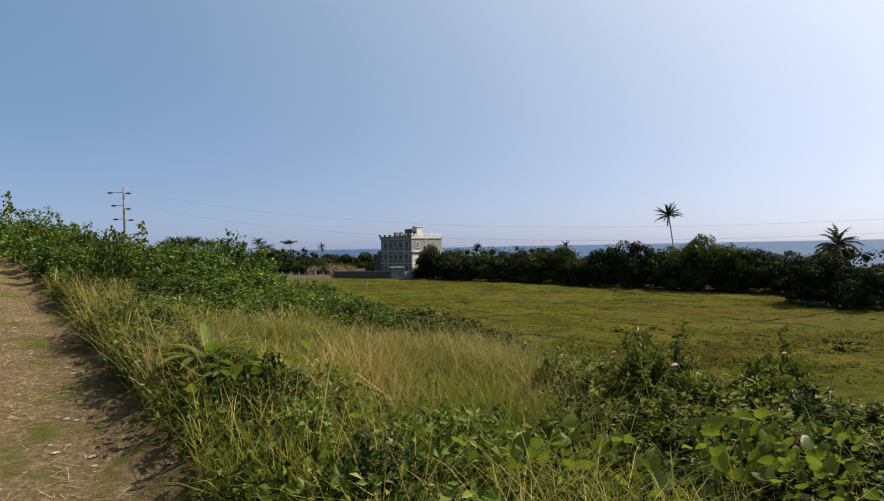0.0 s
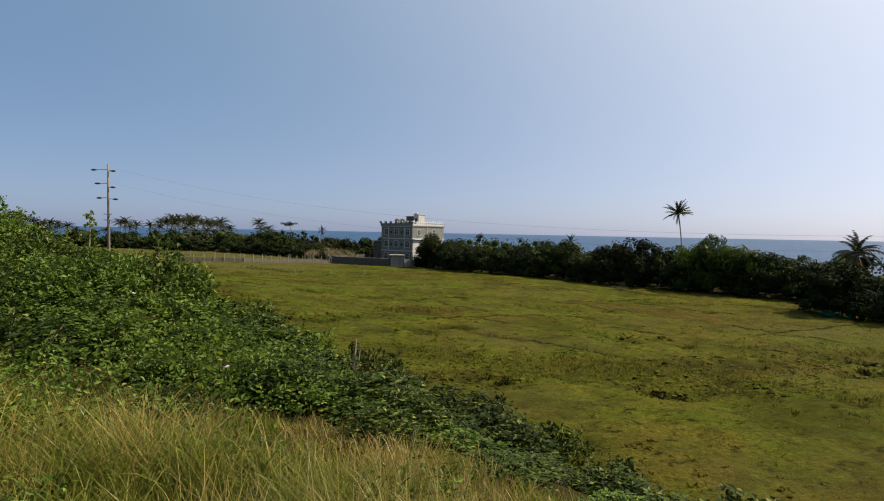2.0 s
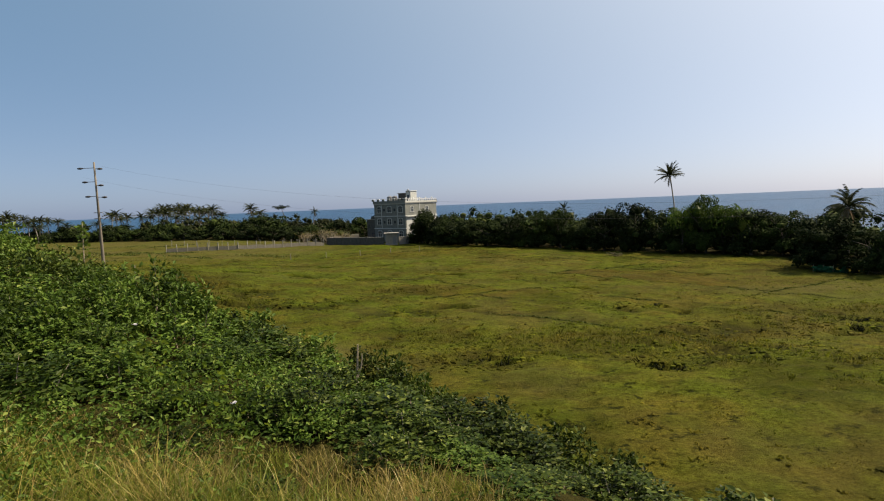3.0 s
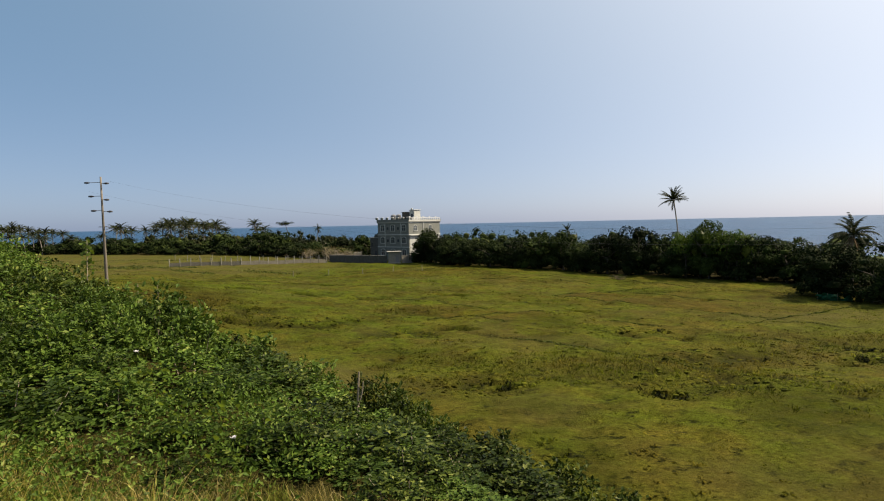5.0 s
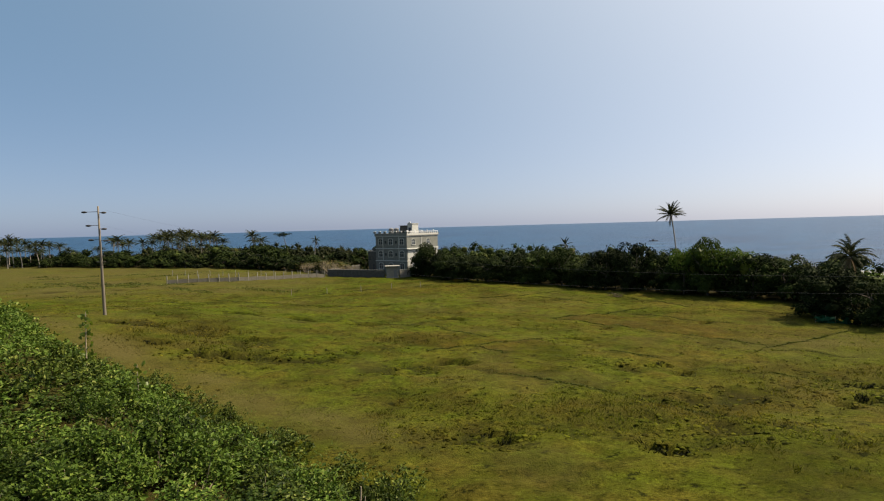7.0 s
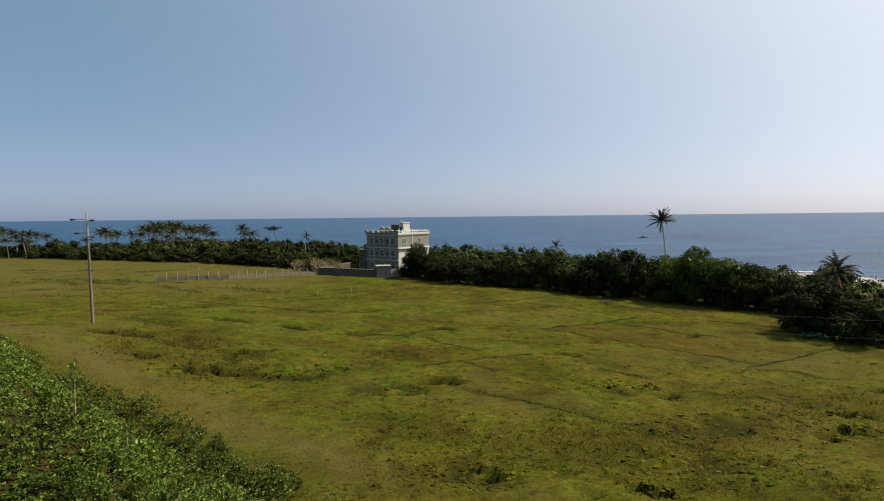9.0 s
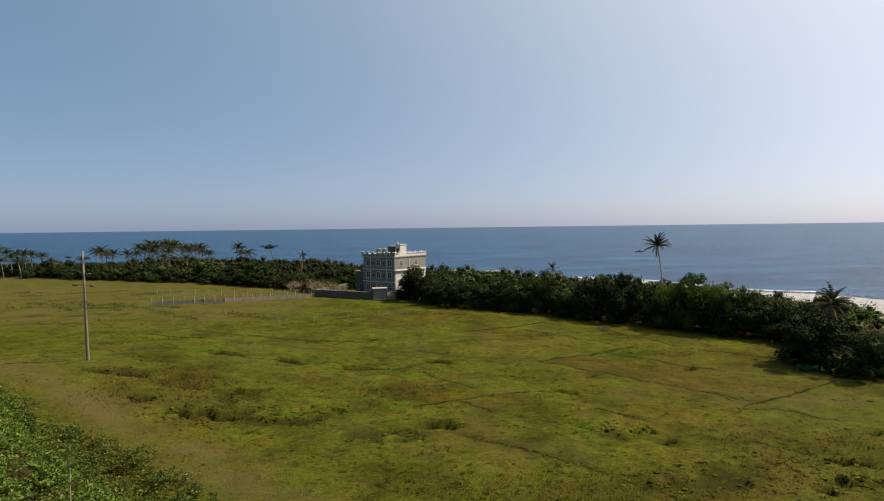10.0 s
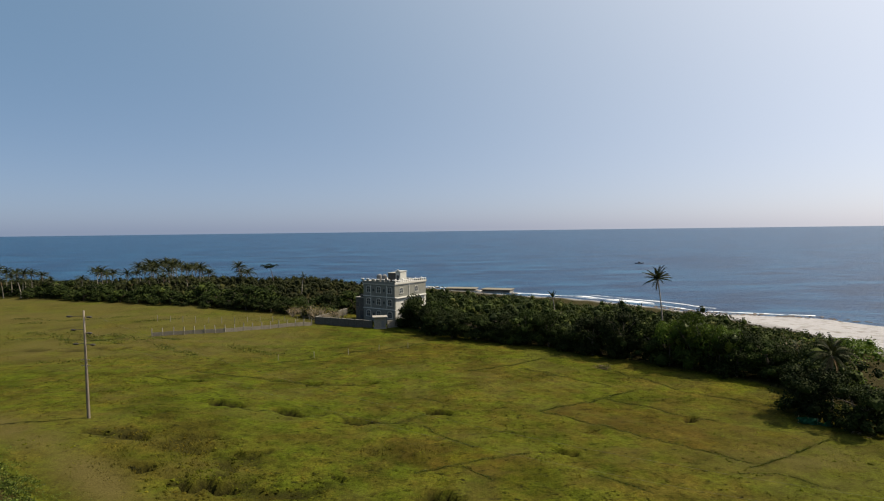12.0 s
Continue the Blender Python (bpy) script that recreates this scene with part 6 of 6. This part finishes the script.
for k, (x, y, n, spread, high, size) in enumerate(((0.2, 0.0, 60, 0.33, 0.50, 0.13), (0.8, 0.15, 65, 0.35, 0.50, 0.14), (1.1, -0.25, 34, 0.28, 0.40, 0.13), (2.35, 0.4, 80, 0.3, 0.74, 0.16), (2.85, 0.2, 60, 0.3, 0.66, 0.15), (3.3, 0.7, 50, 0.3, 0.70, 0.14),
                                                    (-0.5, 0.2, 34, 0.4, 0.42, 0.12), (-1.4, 1.4, 36, 0.45, 0.45, 0.11), (-2.05, 1.75, 64, 0.35, 0.55, 0.15), (-0.6, 2.2, 20, 0.5, 0.40, 0.10), (-1.5, 0.2, 24, 0.35, 0.35, 0.12), (-2.7, 1.5, 24, 0.35, 0.38, 0.10),
                                                    (-4.6, 9.4, 30, 0.5, 0.95, 0.10), (-3.6, 8.8, 34, 0.45, 0.85, 0.10), (-2.9, 8.2, 34, 0.4, 0.75, 0.10), (-2.4, 7.6, 26, 0.35, 0.65, 0.10))):
    make_vine(x, y, n, spread, high, size, 420 + k)


def make_tall_weed(x, y, height, leaves_n, size, seed):
    """A single upright weed with drooping leaves along a thin stem."""
    rng = np.random.default_rng(seed)
    t = thing("tall_weed", Matrix.Translation((x, y, float(land(x, y, False)))), "lanky dark-green weed with drooping leaves above the shrubs", "weed", "tall weeds")
    lean = rng.normal(size=2) * 0.12
    part("stem", mesh("stem", *tube([(0, 0, -0.2), (lean[0] * 0.4, lean[1] * 0.4, height * 0.5), (lean[0], lean[1], height)], [0.035, 0.025, 0.012], 6), TWIG), TWIG, t)
    for k in range(leaves_n):
        f = 0.35 + 0.66 * rng.random()
        a, q = rng.random() * 6.283, 0.30 * (0.3 + rng.random()) * (1.15 - 0.6 * f)
        leaf = new("leaf", HEARTS[k % 8])
        leaf.parent = t
        leaf.matrix_basis = Matrix.Translation((lean[0] * f + math.cos(a) * q, lean[1] * f + math.sin(a) * q, height * f)) @ Euler((-1.9 + rng.normal() * 0.4, rng.normal() * 0.4, a - 1.57), "ZXY").to_matrix().to_4x4() @ Matrix.Scale(size * (0.6 + 0.8 * rng.random()), 4)


for k, (x, y, height, n, size) in enumerate(((-14.6, 25.2, 3.1, 60, 0.13), (-11.0, 22.3, 2.0, 34, 0.12), (-24.5, 30.0, 2.5, 34, 0.15))):
    make_tall_weed(x, y, height, n, size, 460 + k)


def make_flowers(name, spots, mat, size, label):
    for k, (x, y, h) in enumerate(spots):
        rng = np.random.default_rng(500 + k)
        f = thing(name, Matrix.Translation((x, y, float(land(x, y, False)))), label, "flower", name + "s")
        part("stalk", mesh("stalk", *tube([(0, 0, 0), (0.01, 0, h * 0.5), (0, 0, h)], [0.004] * 3, 4), BROAD_LEAF), BROAD_LEAF, f)
        for j in range(5):
            a = j * 1.2566
            part("petal", mesh("petal", *heart_leaf(rng, np.array([math.cos(a) * 0.01, math.sin(a) * 0.01, h]), size, 0.5), mat), mat, f)


make_flowers("pink_flower", ((2.0, 2.7, 0.86), (4.15, 2.75, 0.95), (4.65, 2.35, 0.5), (5.9, 1.95, 0.42)), PETAL, 0.045, "small pink flower on a dark bush")
make_flowers("white_flower", ((2.55, 2.2, 0.85), (-2.45, 7.5, 0.62), (-5.1, 10.2, 1.0)), WHITE_PETAL, 0.06, "pale trumpet flower of a creeper")

# ---- grasses ----


def scatter(n, x0, x1, y0, y1):
    return x0 + (x1 - x0) * RNG.random(n), y0 + (y1 - y0) * RNG.random(n)


def near_grass():
    x, y = scatter(520000, -15, 9, -4.2, 12)
    s, u = bank(x, y)
    upper = shrub_line(u) - 0.6
    patch = 0.6 * value_noise(x, y, 1.1, 61) + 0.4 * value_noise(x, y, 0.35, 62)
    fade = np.clip(1.2 - np.hypot(x, y + 4.6) / 30, 0.3, 1)
    keep = (track_of(x, y) < 0.35) & (s > upper) & (s < 17.5) & (RNG.random(len(x)) < np.maximum(np.clip(2.8 * patch - 0.85, 0.04, 1.0) * fade * (1 - 0.88 * ease(2.4, 1.0, y) * ease(-1.6, -0.6, y) * ease(-1.2, 0, x)), 0.6 * (np.abs(s - shrub_line(u)) < 1.0) * (y > 3)) * (1 - 0.6 * ease(14.3, 14.8, s + 0.16 * np.clip(u - 3, -30, 22))) * (1 - 0.85 * ease(1.0, 1.7, x) * ease(3.4, 2.8, y) * ease(-0.9, -0.2, y)))
    x, y, s, u, patch = (v[keep] for v in (x, y, s, u, patch))
    z = land(x, y, False) - 0.03
    dryness = np.clip(value_noise(x, y, 2.2, 63) * 1.1 + value_noise(x, y, 0.6, 66) * 0.9 - 0.72 + 0.26 * ease(0.5, 3.0, y) - 0.3 * ease(0, 3, x), 0.05, 0.95)
    dry = RNG.random(len(x)) < dryness
    edge = ease(17.6, 16.0, s + 0.16 * np.clip(u - 3, -30, 22))
    h = (0.32 + 0.56 * RNG.random(len(x)) ** 1.4) * (0.5 + 0.5 * edge) * (0.4 + 1.15 * patch) * (0.4 + 0.6 * ease(0.3, 2.0, s - shrub_line(u)) + 0.4 * ease(0.0, 1.2, s - shrub_line(u)) * ease(6, 10, u))
    for name, pick, mat, w, label in (("dry_grass", dry, BLADE_DRY, 0.0055, "tall straw-coloured dry grass on the bank"), ("green_grass", ~dry, BLADE_GREEN, 0.0075, "knee-high green grass on the bank")):
        hh = h[pick] * (1.2 if name == "dry_grass" else 0.9)
        stuff(name, blades(x[pick], y[pick], z[pick], hh, w * (0.7 + 0.7 * RNG.random(pick.sum())), 0.25 + 0.75 * RNG.random(pick.sum()), RNG), mat, label, "grass")


def coarse_grass():
    """Long arching blades over the near verge."""
    x, y = scatter(20000, -7, 1.5, -3.2, 6)
    s, u = bank(x, y)
    edge = s + 0.16 * np.clip(u - 3, -30, 22)
    keep = (track_of(x, y) < 0.3) & (edge > 11.5) & (value_noise(x, y, 0.6, 64) * 0.7 + value_noise(x, y, 1.8, 65) * 0.5 > 0.5 + 0.3 * RNG.random(len(x)))
    x, y = x[keep], y[keep]
    n = len(x)
    stuff("coarse_grass", blades(x, y, land(x, y, False) - 0.03, 0.35 + 0.45 * RNG.random(n), 0.010 + 0.010 * RNG.random(n), 0.5 + 0.6 * RNG.random(n), RNG, 0.5), BLADE_GREEN, "long arching green grass blades on the verge", "grass")


def seed_stalks():
    """Thin straw culms that stand over the grass and lean out over the track."""
    x, y = scatter(9000, -13, 6, -3.2, 11)
    s, u = bank(x, y)
    edge = s + 0.16 * np.clip(u - 3, -30, 22)
    keep = (s > shrub_line(u) + 0.6) & (edge < 15.8) & (value_noise(x, y, 1.0, 67) > 0.25 + 0.5 * RNG.random(len(x)))
    x, y = x[keep], y[keep]
    n = len(x)
    stuff("straw_stalks", blades(x, y, land(x, y, False) - 0.03, 0.55 + 0.45 * RNG.random(n), np.full(n, 0.0055), 0.25 + 0.8 * RNG.random(n), RNG, 0.4), BLADE_DRY, "thin pale straw stalks standing over the grass", "grass")


def straw_litter():
    """Dry blades lying on the track and along its edge."""
    x, y = scatter(26000, -13, 0, -5, 12)
    keep = (track_of(x, y) > 0.3) & (value_noise(x, y, 0.9, 69) > 0.2 + 0.55 * RNG.random(len(x)))
    x, y = x[keep], y[keep]
    n = len(x)
    a, half = RNG.random(n) * 6.283, 0.05 + 0.13 * RNG.random(n)
    along = np.stack([np.cos(a), np.sin(a), RNG.normal(size=n) * 0.05], 1) * half[:, None]
    across = np.stack([-np.sin(a), np.cos(a), np.zeros(n)], 1) * 0.0022
    c = np.c_[x, y, land(x, y) + 0.012]
    verts = np.stack([c - along - across, c - along + across, c + along + across, c + along - across], 1).reshape(-1, 3)
    stuff("straw_litter", (verts, np.arange(4 * n).reshape(-1, 4)), STRAW_STALK, "dry straw lying on the dirt track", "straw")


near_grass()
coarse_grass()
straw_litter()
seed_stalks()


def pasture_grass():
    n = 125000
    r = 17 + 170 * RNG.random(n) ** 1.35
    a = (RNG.random(n) - 0.5) * 1.55
    x, y = r * np.sin(a), r * np.cos(a)
    s, u = bank(x, y)
    belt = np.where(x < -3, 215 - 0.8 * np.abs(x + 60), np.interp(x, BELT[:, 0], BELT[:, 1], right=70))
    clump = value_noise(x, y, 0.8, 91) * 0.6 + value_noise(x, y, 4.0, 93) * 0.6
    rough = rut_of(x, y) - 2.0 * hollow_of(x, y)
    rank = rank_of(x, y)
    keep = (s < 0.5) & (y < belt - 3) & ((clump + 0.5 * rough + 0.45 * rank) > 0.63 + 0.2 * RNG.random(n))
    x, y, r, rough, rank = x[keep], y[keep], r[keep], rough[keep], rank[keep]
    h = (0.05 + 0.09 * RNG.random(len(x))) * (1 + 0.9 * np.maximum(rough, 0) + 2.2 * rank) * (0.8 + r / 160)
    w = 0.016 + 0.0010 * r
    v, t = blades(x, y, land(x, y) - 0.02, h, w, 0.5 + 0.7 * RNG.random(len(x)), RNG)
    stuff("pasture_grass", (v, t), PASTURE_BLADE, "short tussocky pasture grass", "grass")


def pasture_blade():
    m, nt, bsdf = material("pasture_blade")
    c, p = pasture_colour(nt)
    g = nt.nodes.new("ShaderNodeNewGeometry")
    c = blend(nt, 1.0, c, ramp(nt, g.outputs["Random Per Island"], [(0.0, (0.6, 0.6, 0.55)), (0.6, (1.1, 1.1, 1.0)), (1.0, (1.7, 1.65, 1.5))]), "MULTIPLY")
    nt.links.new(c, bsdf.inputs["Base Color"])
    lift = nt.nodes.new("ShaderNodeVectorMath")
    lift.operation, lift.inputs[1].default_value = "ADD", (0.15, 0.0, 1.6)
    unit = nt.nodes.new("ShaderNodeVectorMath")
    unit.operation = "NORMALIZE"
    nt.links.new(g.outputs["Normal"], lift.inputs[0])
    nt.links.new(lift.outputs[0], unit.inputs[0])
    nt.links.new(unit.outputs[0], bsdf.inputs["Normal"])
    behind = nt.nodes.new("ShaderNodeBsdfTranslucent")
    nt.links.new(c, behind.inputs["Color"])
    mix = nt.nodes.new("ShaderNodeMixShader")
    mix.inputs[0].default_value = 0.5
    nt.links.new(bsdf.outputs[0], mix.inputs[1])
    nt.links.new(behind.outputs[0], mix.inputs[2])
    nt.links.new(mix.outputs[0], nt.nodes["Material Output"].inputs["Surface"])
    bsdf.inputs["Roughness"].default_value = 0.7
    bsdf.inputs["Specular IOR Level"].default_value = 0.03
    return m


PASTURE_BLADE = pasture_blade()
pasture_grass()


def sedge(lines, per_metre, low, high, mat, label, spread=0.09, width=0.05):
    """Rushy grass along some lines."""
    xs, ys = [], []
    for line in lines:
        for (ax, ay), (bx, by) in zip(line[:-1], line[1:]):
            n = int(np.hypot(bx - ax, by - ay) * per_metre)
            f = RNG.random(n)
            xs.append(ax + (bx - ax) * f + RNG.normal(size=n) * spread)
            ys.append(ay + (by - ay) * f + RNG.normal(size=n) * spread)
    x, y = np.concatenate(xs), np.concatenate(ys)
    keep = RNG.random(len(x)) < 1.7 * value_noise(x, y, 2.5, 103) - 0.05 - 1.2 * (deep_of(x, y) > 0.3)
    x, y = x[keep], y[keep]
    n = len(x)
    stuff("sedge", blades(x, y, land(x, y) - 0.02, low + (high - low) * RNG.random(n), np.full(n, width), 0.5 + 0.6 * RNG.random(n), RNG), mat, label, "grass")


sedge(RUTS + GULLIES, 72, 0.07, 0.20, BUSH_LEAF, "rushy grass along old ruts in the pasture")
rims = []
for (ax, ay), (bx, by), w in [h for h in HOLLOWS if h[2] <= 0.5]:
    for k in range(2):
        d = RNG.normal(size=4) * min(w, 0.6) * 0.7
        rims.append([(ax + d[0], ay + d[1]), (bx + d[2], by + d[3])])
# near-black leaf colour paints shade into the small hollows
sedge(rims, 60, 0.15, 0.42, SCRUB_LEAF, "near-black rushes standing in for shade in the small hollows", 0.16)
# ragged lines of rushes on the far rise by the fence
FAR_RUSHES = [[(-114.2, 173.3), (-98.7, 167.3), (-92.6, 168.6), (-81.3, 174.7)], [(-76.2, 163.6), (-65.7, 167.5)], [(-107.8, 163.5), (-99.1, 164.4)], [(-95.4, 147.6), (-85.6, 144.2), (-73.8, 130.6)], [(-85.0, 148.8), (-71.1, 136.2), (-64.7, 131.1)], [(-74.0, 143.7), (-63.0, 137.0), (-53.9, 127.9), (-43.7, 118.5)], [(-62.3, 140.5), (-53.8, 135.7)], [(-94.8, 138.7), (-84.8, 139.0)], [(-70.5, 113.2), (-62.8, 114.6), (-61.2, 117.1)], [(-40.9, 129.8), (-27.0, 119.3)], [(-53.5, 142.9), (-50.0, 140.8)], [(-76.1, 138.8), (-69.6, 136.0), (-66.7, 133.8)]]
sedge(FAR_RUSHES, 34, 0.10, 0.42, BUSH_LEAF, "dark clumps of rushes along the far field edges", 0.9, 0.10)


def tufts():
    """Small uneaten tufts dotted over the pasture, thicker where it is left long."""
    n = 5000
    r = 20 + 120 * RNG.random(n) ** 1.2
    a = (RNG.random(n) - 0.5) * 1.5
    x, y = r * np.sin(a), r * np.cos(a)
    s, u = bank(x, y)
    belt = np.where(x < -3, 160, np.interp(x, BELT[:, 0], BELT[:, 1], right=70))
    keep = (s < -1) & (y < belt - 4) & (0.55 * value_noise(x, y, 7.0, 111) + 0.4 * value_noise(x, y, 1.7, 113) + 0.45 * rank_of(x, y) + 0.35 * broken_of(x, y) - hollow_of(x, y) > 0.46 + 0.3 * RNG.random(n))
    x, y, r = x[keep], y[keep], r[keep]
    m = len(x)
    per = 11
    size = np.repeat((0.07 + 0.20 * RNG.random(m) ** 2.5), per)
    bx, by = np.repeat(x, per) + RNG.normal(size=m * per) * size * 0.7, np.repeat(y, per) + RNG.normal(size=m * per) * size * 0.5
    stuff("tufts", blades(bx, by, land(bx, by) - 0.02, size * (0.6 + 0.6 * RNG.random(m * per)), 0.05 + 0.25 * size, 0.6 + 0.6 * RNG.random(m * per), RNG), PASTURE_BLADE, "dark uneaten tufts dotted over the pasture", "grass")


tufts()


def turf_lumps():
    """Low cushions of coarse grass that cattle leave, thick where the turf is broken."""
    rng = np.random.default_rng(77)
    ball = unit_ball(1)
    n = 42000
    r = 22 + 110 * rng.random(n) ** 1.2
    a = (rng.random(n) - 0.5) * 1.5
    x, y = r * np.sin(a), r * np.cos(a)
    s, u = bank(x, y)
    belt = np.where(x < -3, 165, np.interp(x, BELT[:, 0], BELT[:, 1], right=70))
    near = np.zeros(n)
    for cx, cy, ax, ay in BROKEN:
        near = np.maximum(near, ease(1.25, 0.5, np.hypot((x - cx) / ax, (y - cy) / ay)))
    want = 0.5 * value_noise(x, y, 5.0, 151) + 0.5 * value_noise(x, y, 1.5, 153) + 0.30 * near + 0.14 * rank_of(x, y) - hollow_of(x, y)
    keep = (s < -2) & (y < belt - 5) & (want > 0.60 + 0.18 * rng.random(n))
    x, y, near = x[keep], y[keep], near[keep]
    z = land(x, y)
    size = (0.045 + 0.12 * rng.random(len(x)) ** 2.5) * (1 + 0.35 * near)
    verts = ball[0][None] * (0.72 + 0.5 * rng.random((len(x), len(ball[0]), 1))) * size[:, None, None] * np.array([1.2, 1.0, 0.8])
    verts = verts + np.stack([x, y, z - 0.01], 1)[:, None]
    tris = ball[1][None] + (np.arange(len(x)) * len(ball[0]))[:, None, None]
    stuff("turf_lumps", (verts.reshape(-1, 3), tris.reshape(-1, 3)), PASTURE_BLADE, "low dark cushions of coarse grass on the pasture", "grass")


turf_lumps()


def bank_weeds():
    """Low creeping weeds where the bank runs out into the pasture."""
    x, y = scatter(60000, -45, 14, 6, 62)
    s, u = bank(x, y)
    out = s - bank_foot(u)
    keep = (out > -2.4) & (out < 3.0) & (RNG.random(len(x)) < ease(-2.6, 0.8, out) * value_noise(x, y, 1.6, 95) * 1.3)
    x, y = x[keep], y[keep]
    c = np.c_[x, y, land(x, y) + 0.05 + 0.16 * RNG.random(len(x))]
    stuff("weeds", leaves(c, 0.16, RNG, 0.9, 0.6), SHRUB_LEAF, "low bright-green weeds at the foot of the bank", "weeds")


bank_weeds()


def shade_weeds():
    """Dark low leaves, added as shade under creepers and along the track's edge."""
    x, y = scatter(60000, -9, 5, -3.0, 9)
    s, u = bank(x, y)
    edge = s + 0.16 * np.clip(u - 3, -30, 22)
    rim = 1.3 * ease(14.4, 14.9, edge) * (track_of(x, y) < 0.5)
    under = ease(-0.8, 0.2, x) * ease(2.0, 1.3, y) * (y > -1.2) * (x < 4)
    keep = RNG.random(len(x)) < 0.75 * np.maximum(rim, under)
    x, y = x[keep], y[keep]
    c = np.c_[x, y, land(x, y, False) + 0.02 + 0.42 * RNG.random(len(x)) ** 1.3]
    stuff("shade_weeds", leaves(c, 0.095, RNG, 0.6, 0.5), BUSH_LEAF, "dark low leaves laid as shade under the creepers and along the track", "weeds")


shade_weeds()


def near_weeds():
    """Small leafy weeds among the near grass."""
    x, y = scatter(130000, -12, 8, -3.6, 11)
    s, u = bank(x, y)
    thick = value_noise(x, y, 0.7, 99) * 0.6 + value_noise(x, y, 2.0, 101) * 0.6
    rim = ease(2.6, 0.6, np.abs(s + 0.16 * np.clip(u - 3, -30, 22) - 15.4))
    keep = (s > 9.0) & (track_of(x, y) < 0.4) & ~((x > 1.2) & (y < 3.4)) & (thick + 0.12 * rim > 0.62 + 0.25 * RNG.random(len(x)))
    x, y, thick = x[keep], y[keep], thick[keep]
    c = np.c_[x, y, land(x, y, False) + 0.05 + 0.55 * RNG.random(len(x)) * thick]
    stuff("near_weeds", leaves(c, 0.085, RNG, 0.6, 0.55), SHRUB_LEAF, "small leafy weeds growing through the tall grass", "weeds")


near_weeds()


def gravel():
    pieces = []
    x, y = scatter(5200, -13, 1, -6, 12)
    keep = track_of(x, y) > 0.5
    x, y = x[keep][:1500], y[keep][:1500]
    z = land(x, y)
    shape = np.array([(1, 0, 0), (0, 1, 0), (-1, 0, 0), (0, -1, 0), (0.2, 0.1, 0.55), (0, 0, -0.6)])
    faces = np.array([(0, 1, 4), (1, 2, 4), (2, 3, 4), (3, 0, 4), (1, 0, 5), (2, 1, 5), (3, 2, 5), (0, 3, 5)])
    for k in range(len(x)):
        size = 0.010 + 0.032 * RNG.random() ** 3
        v = shape * (0.7 + 0.6 * RNG.random((6, 3))) * size * np.array([1.2, 1.0, 0.6])
        a = RNG.random() * 6.28
        v = np.c_[v[:, 0] * math.cos(a) - v[:, 1] * math.sin(a), v[:, 0] * math.sin(a) + v[:, 1] * math.cos(a), v[:, 2]]
        pieces.append((v + np.array([x[k], y[k], z[k] + size * 0.25]), faces))
    stuff("gravel", join(pieces), PEBBLE, "loose pale stones on the dirt track", "gravel")


gravel()
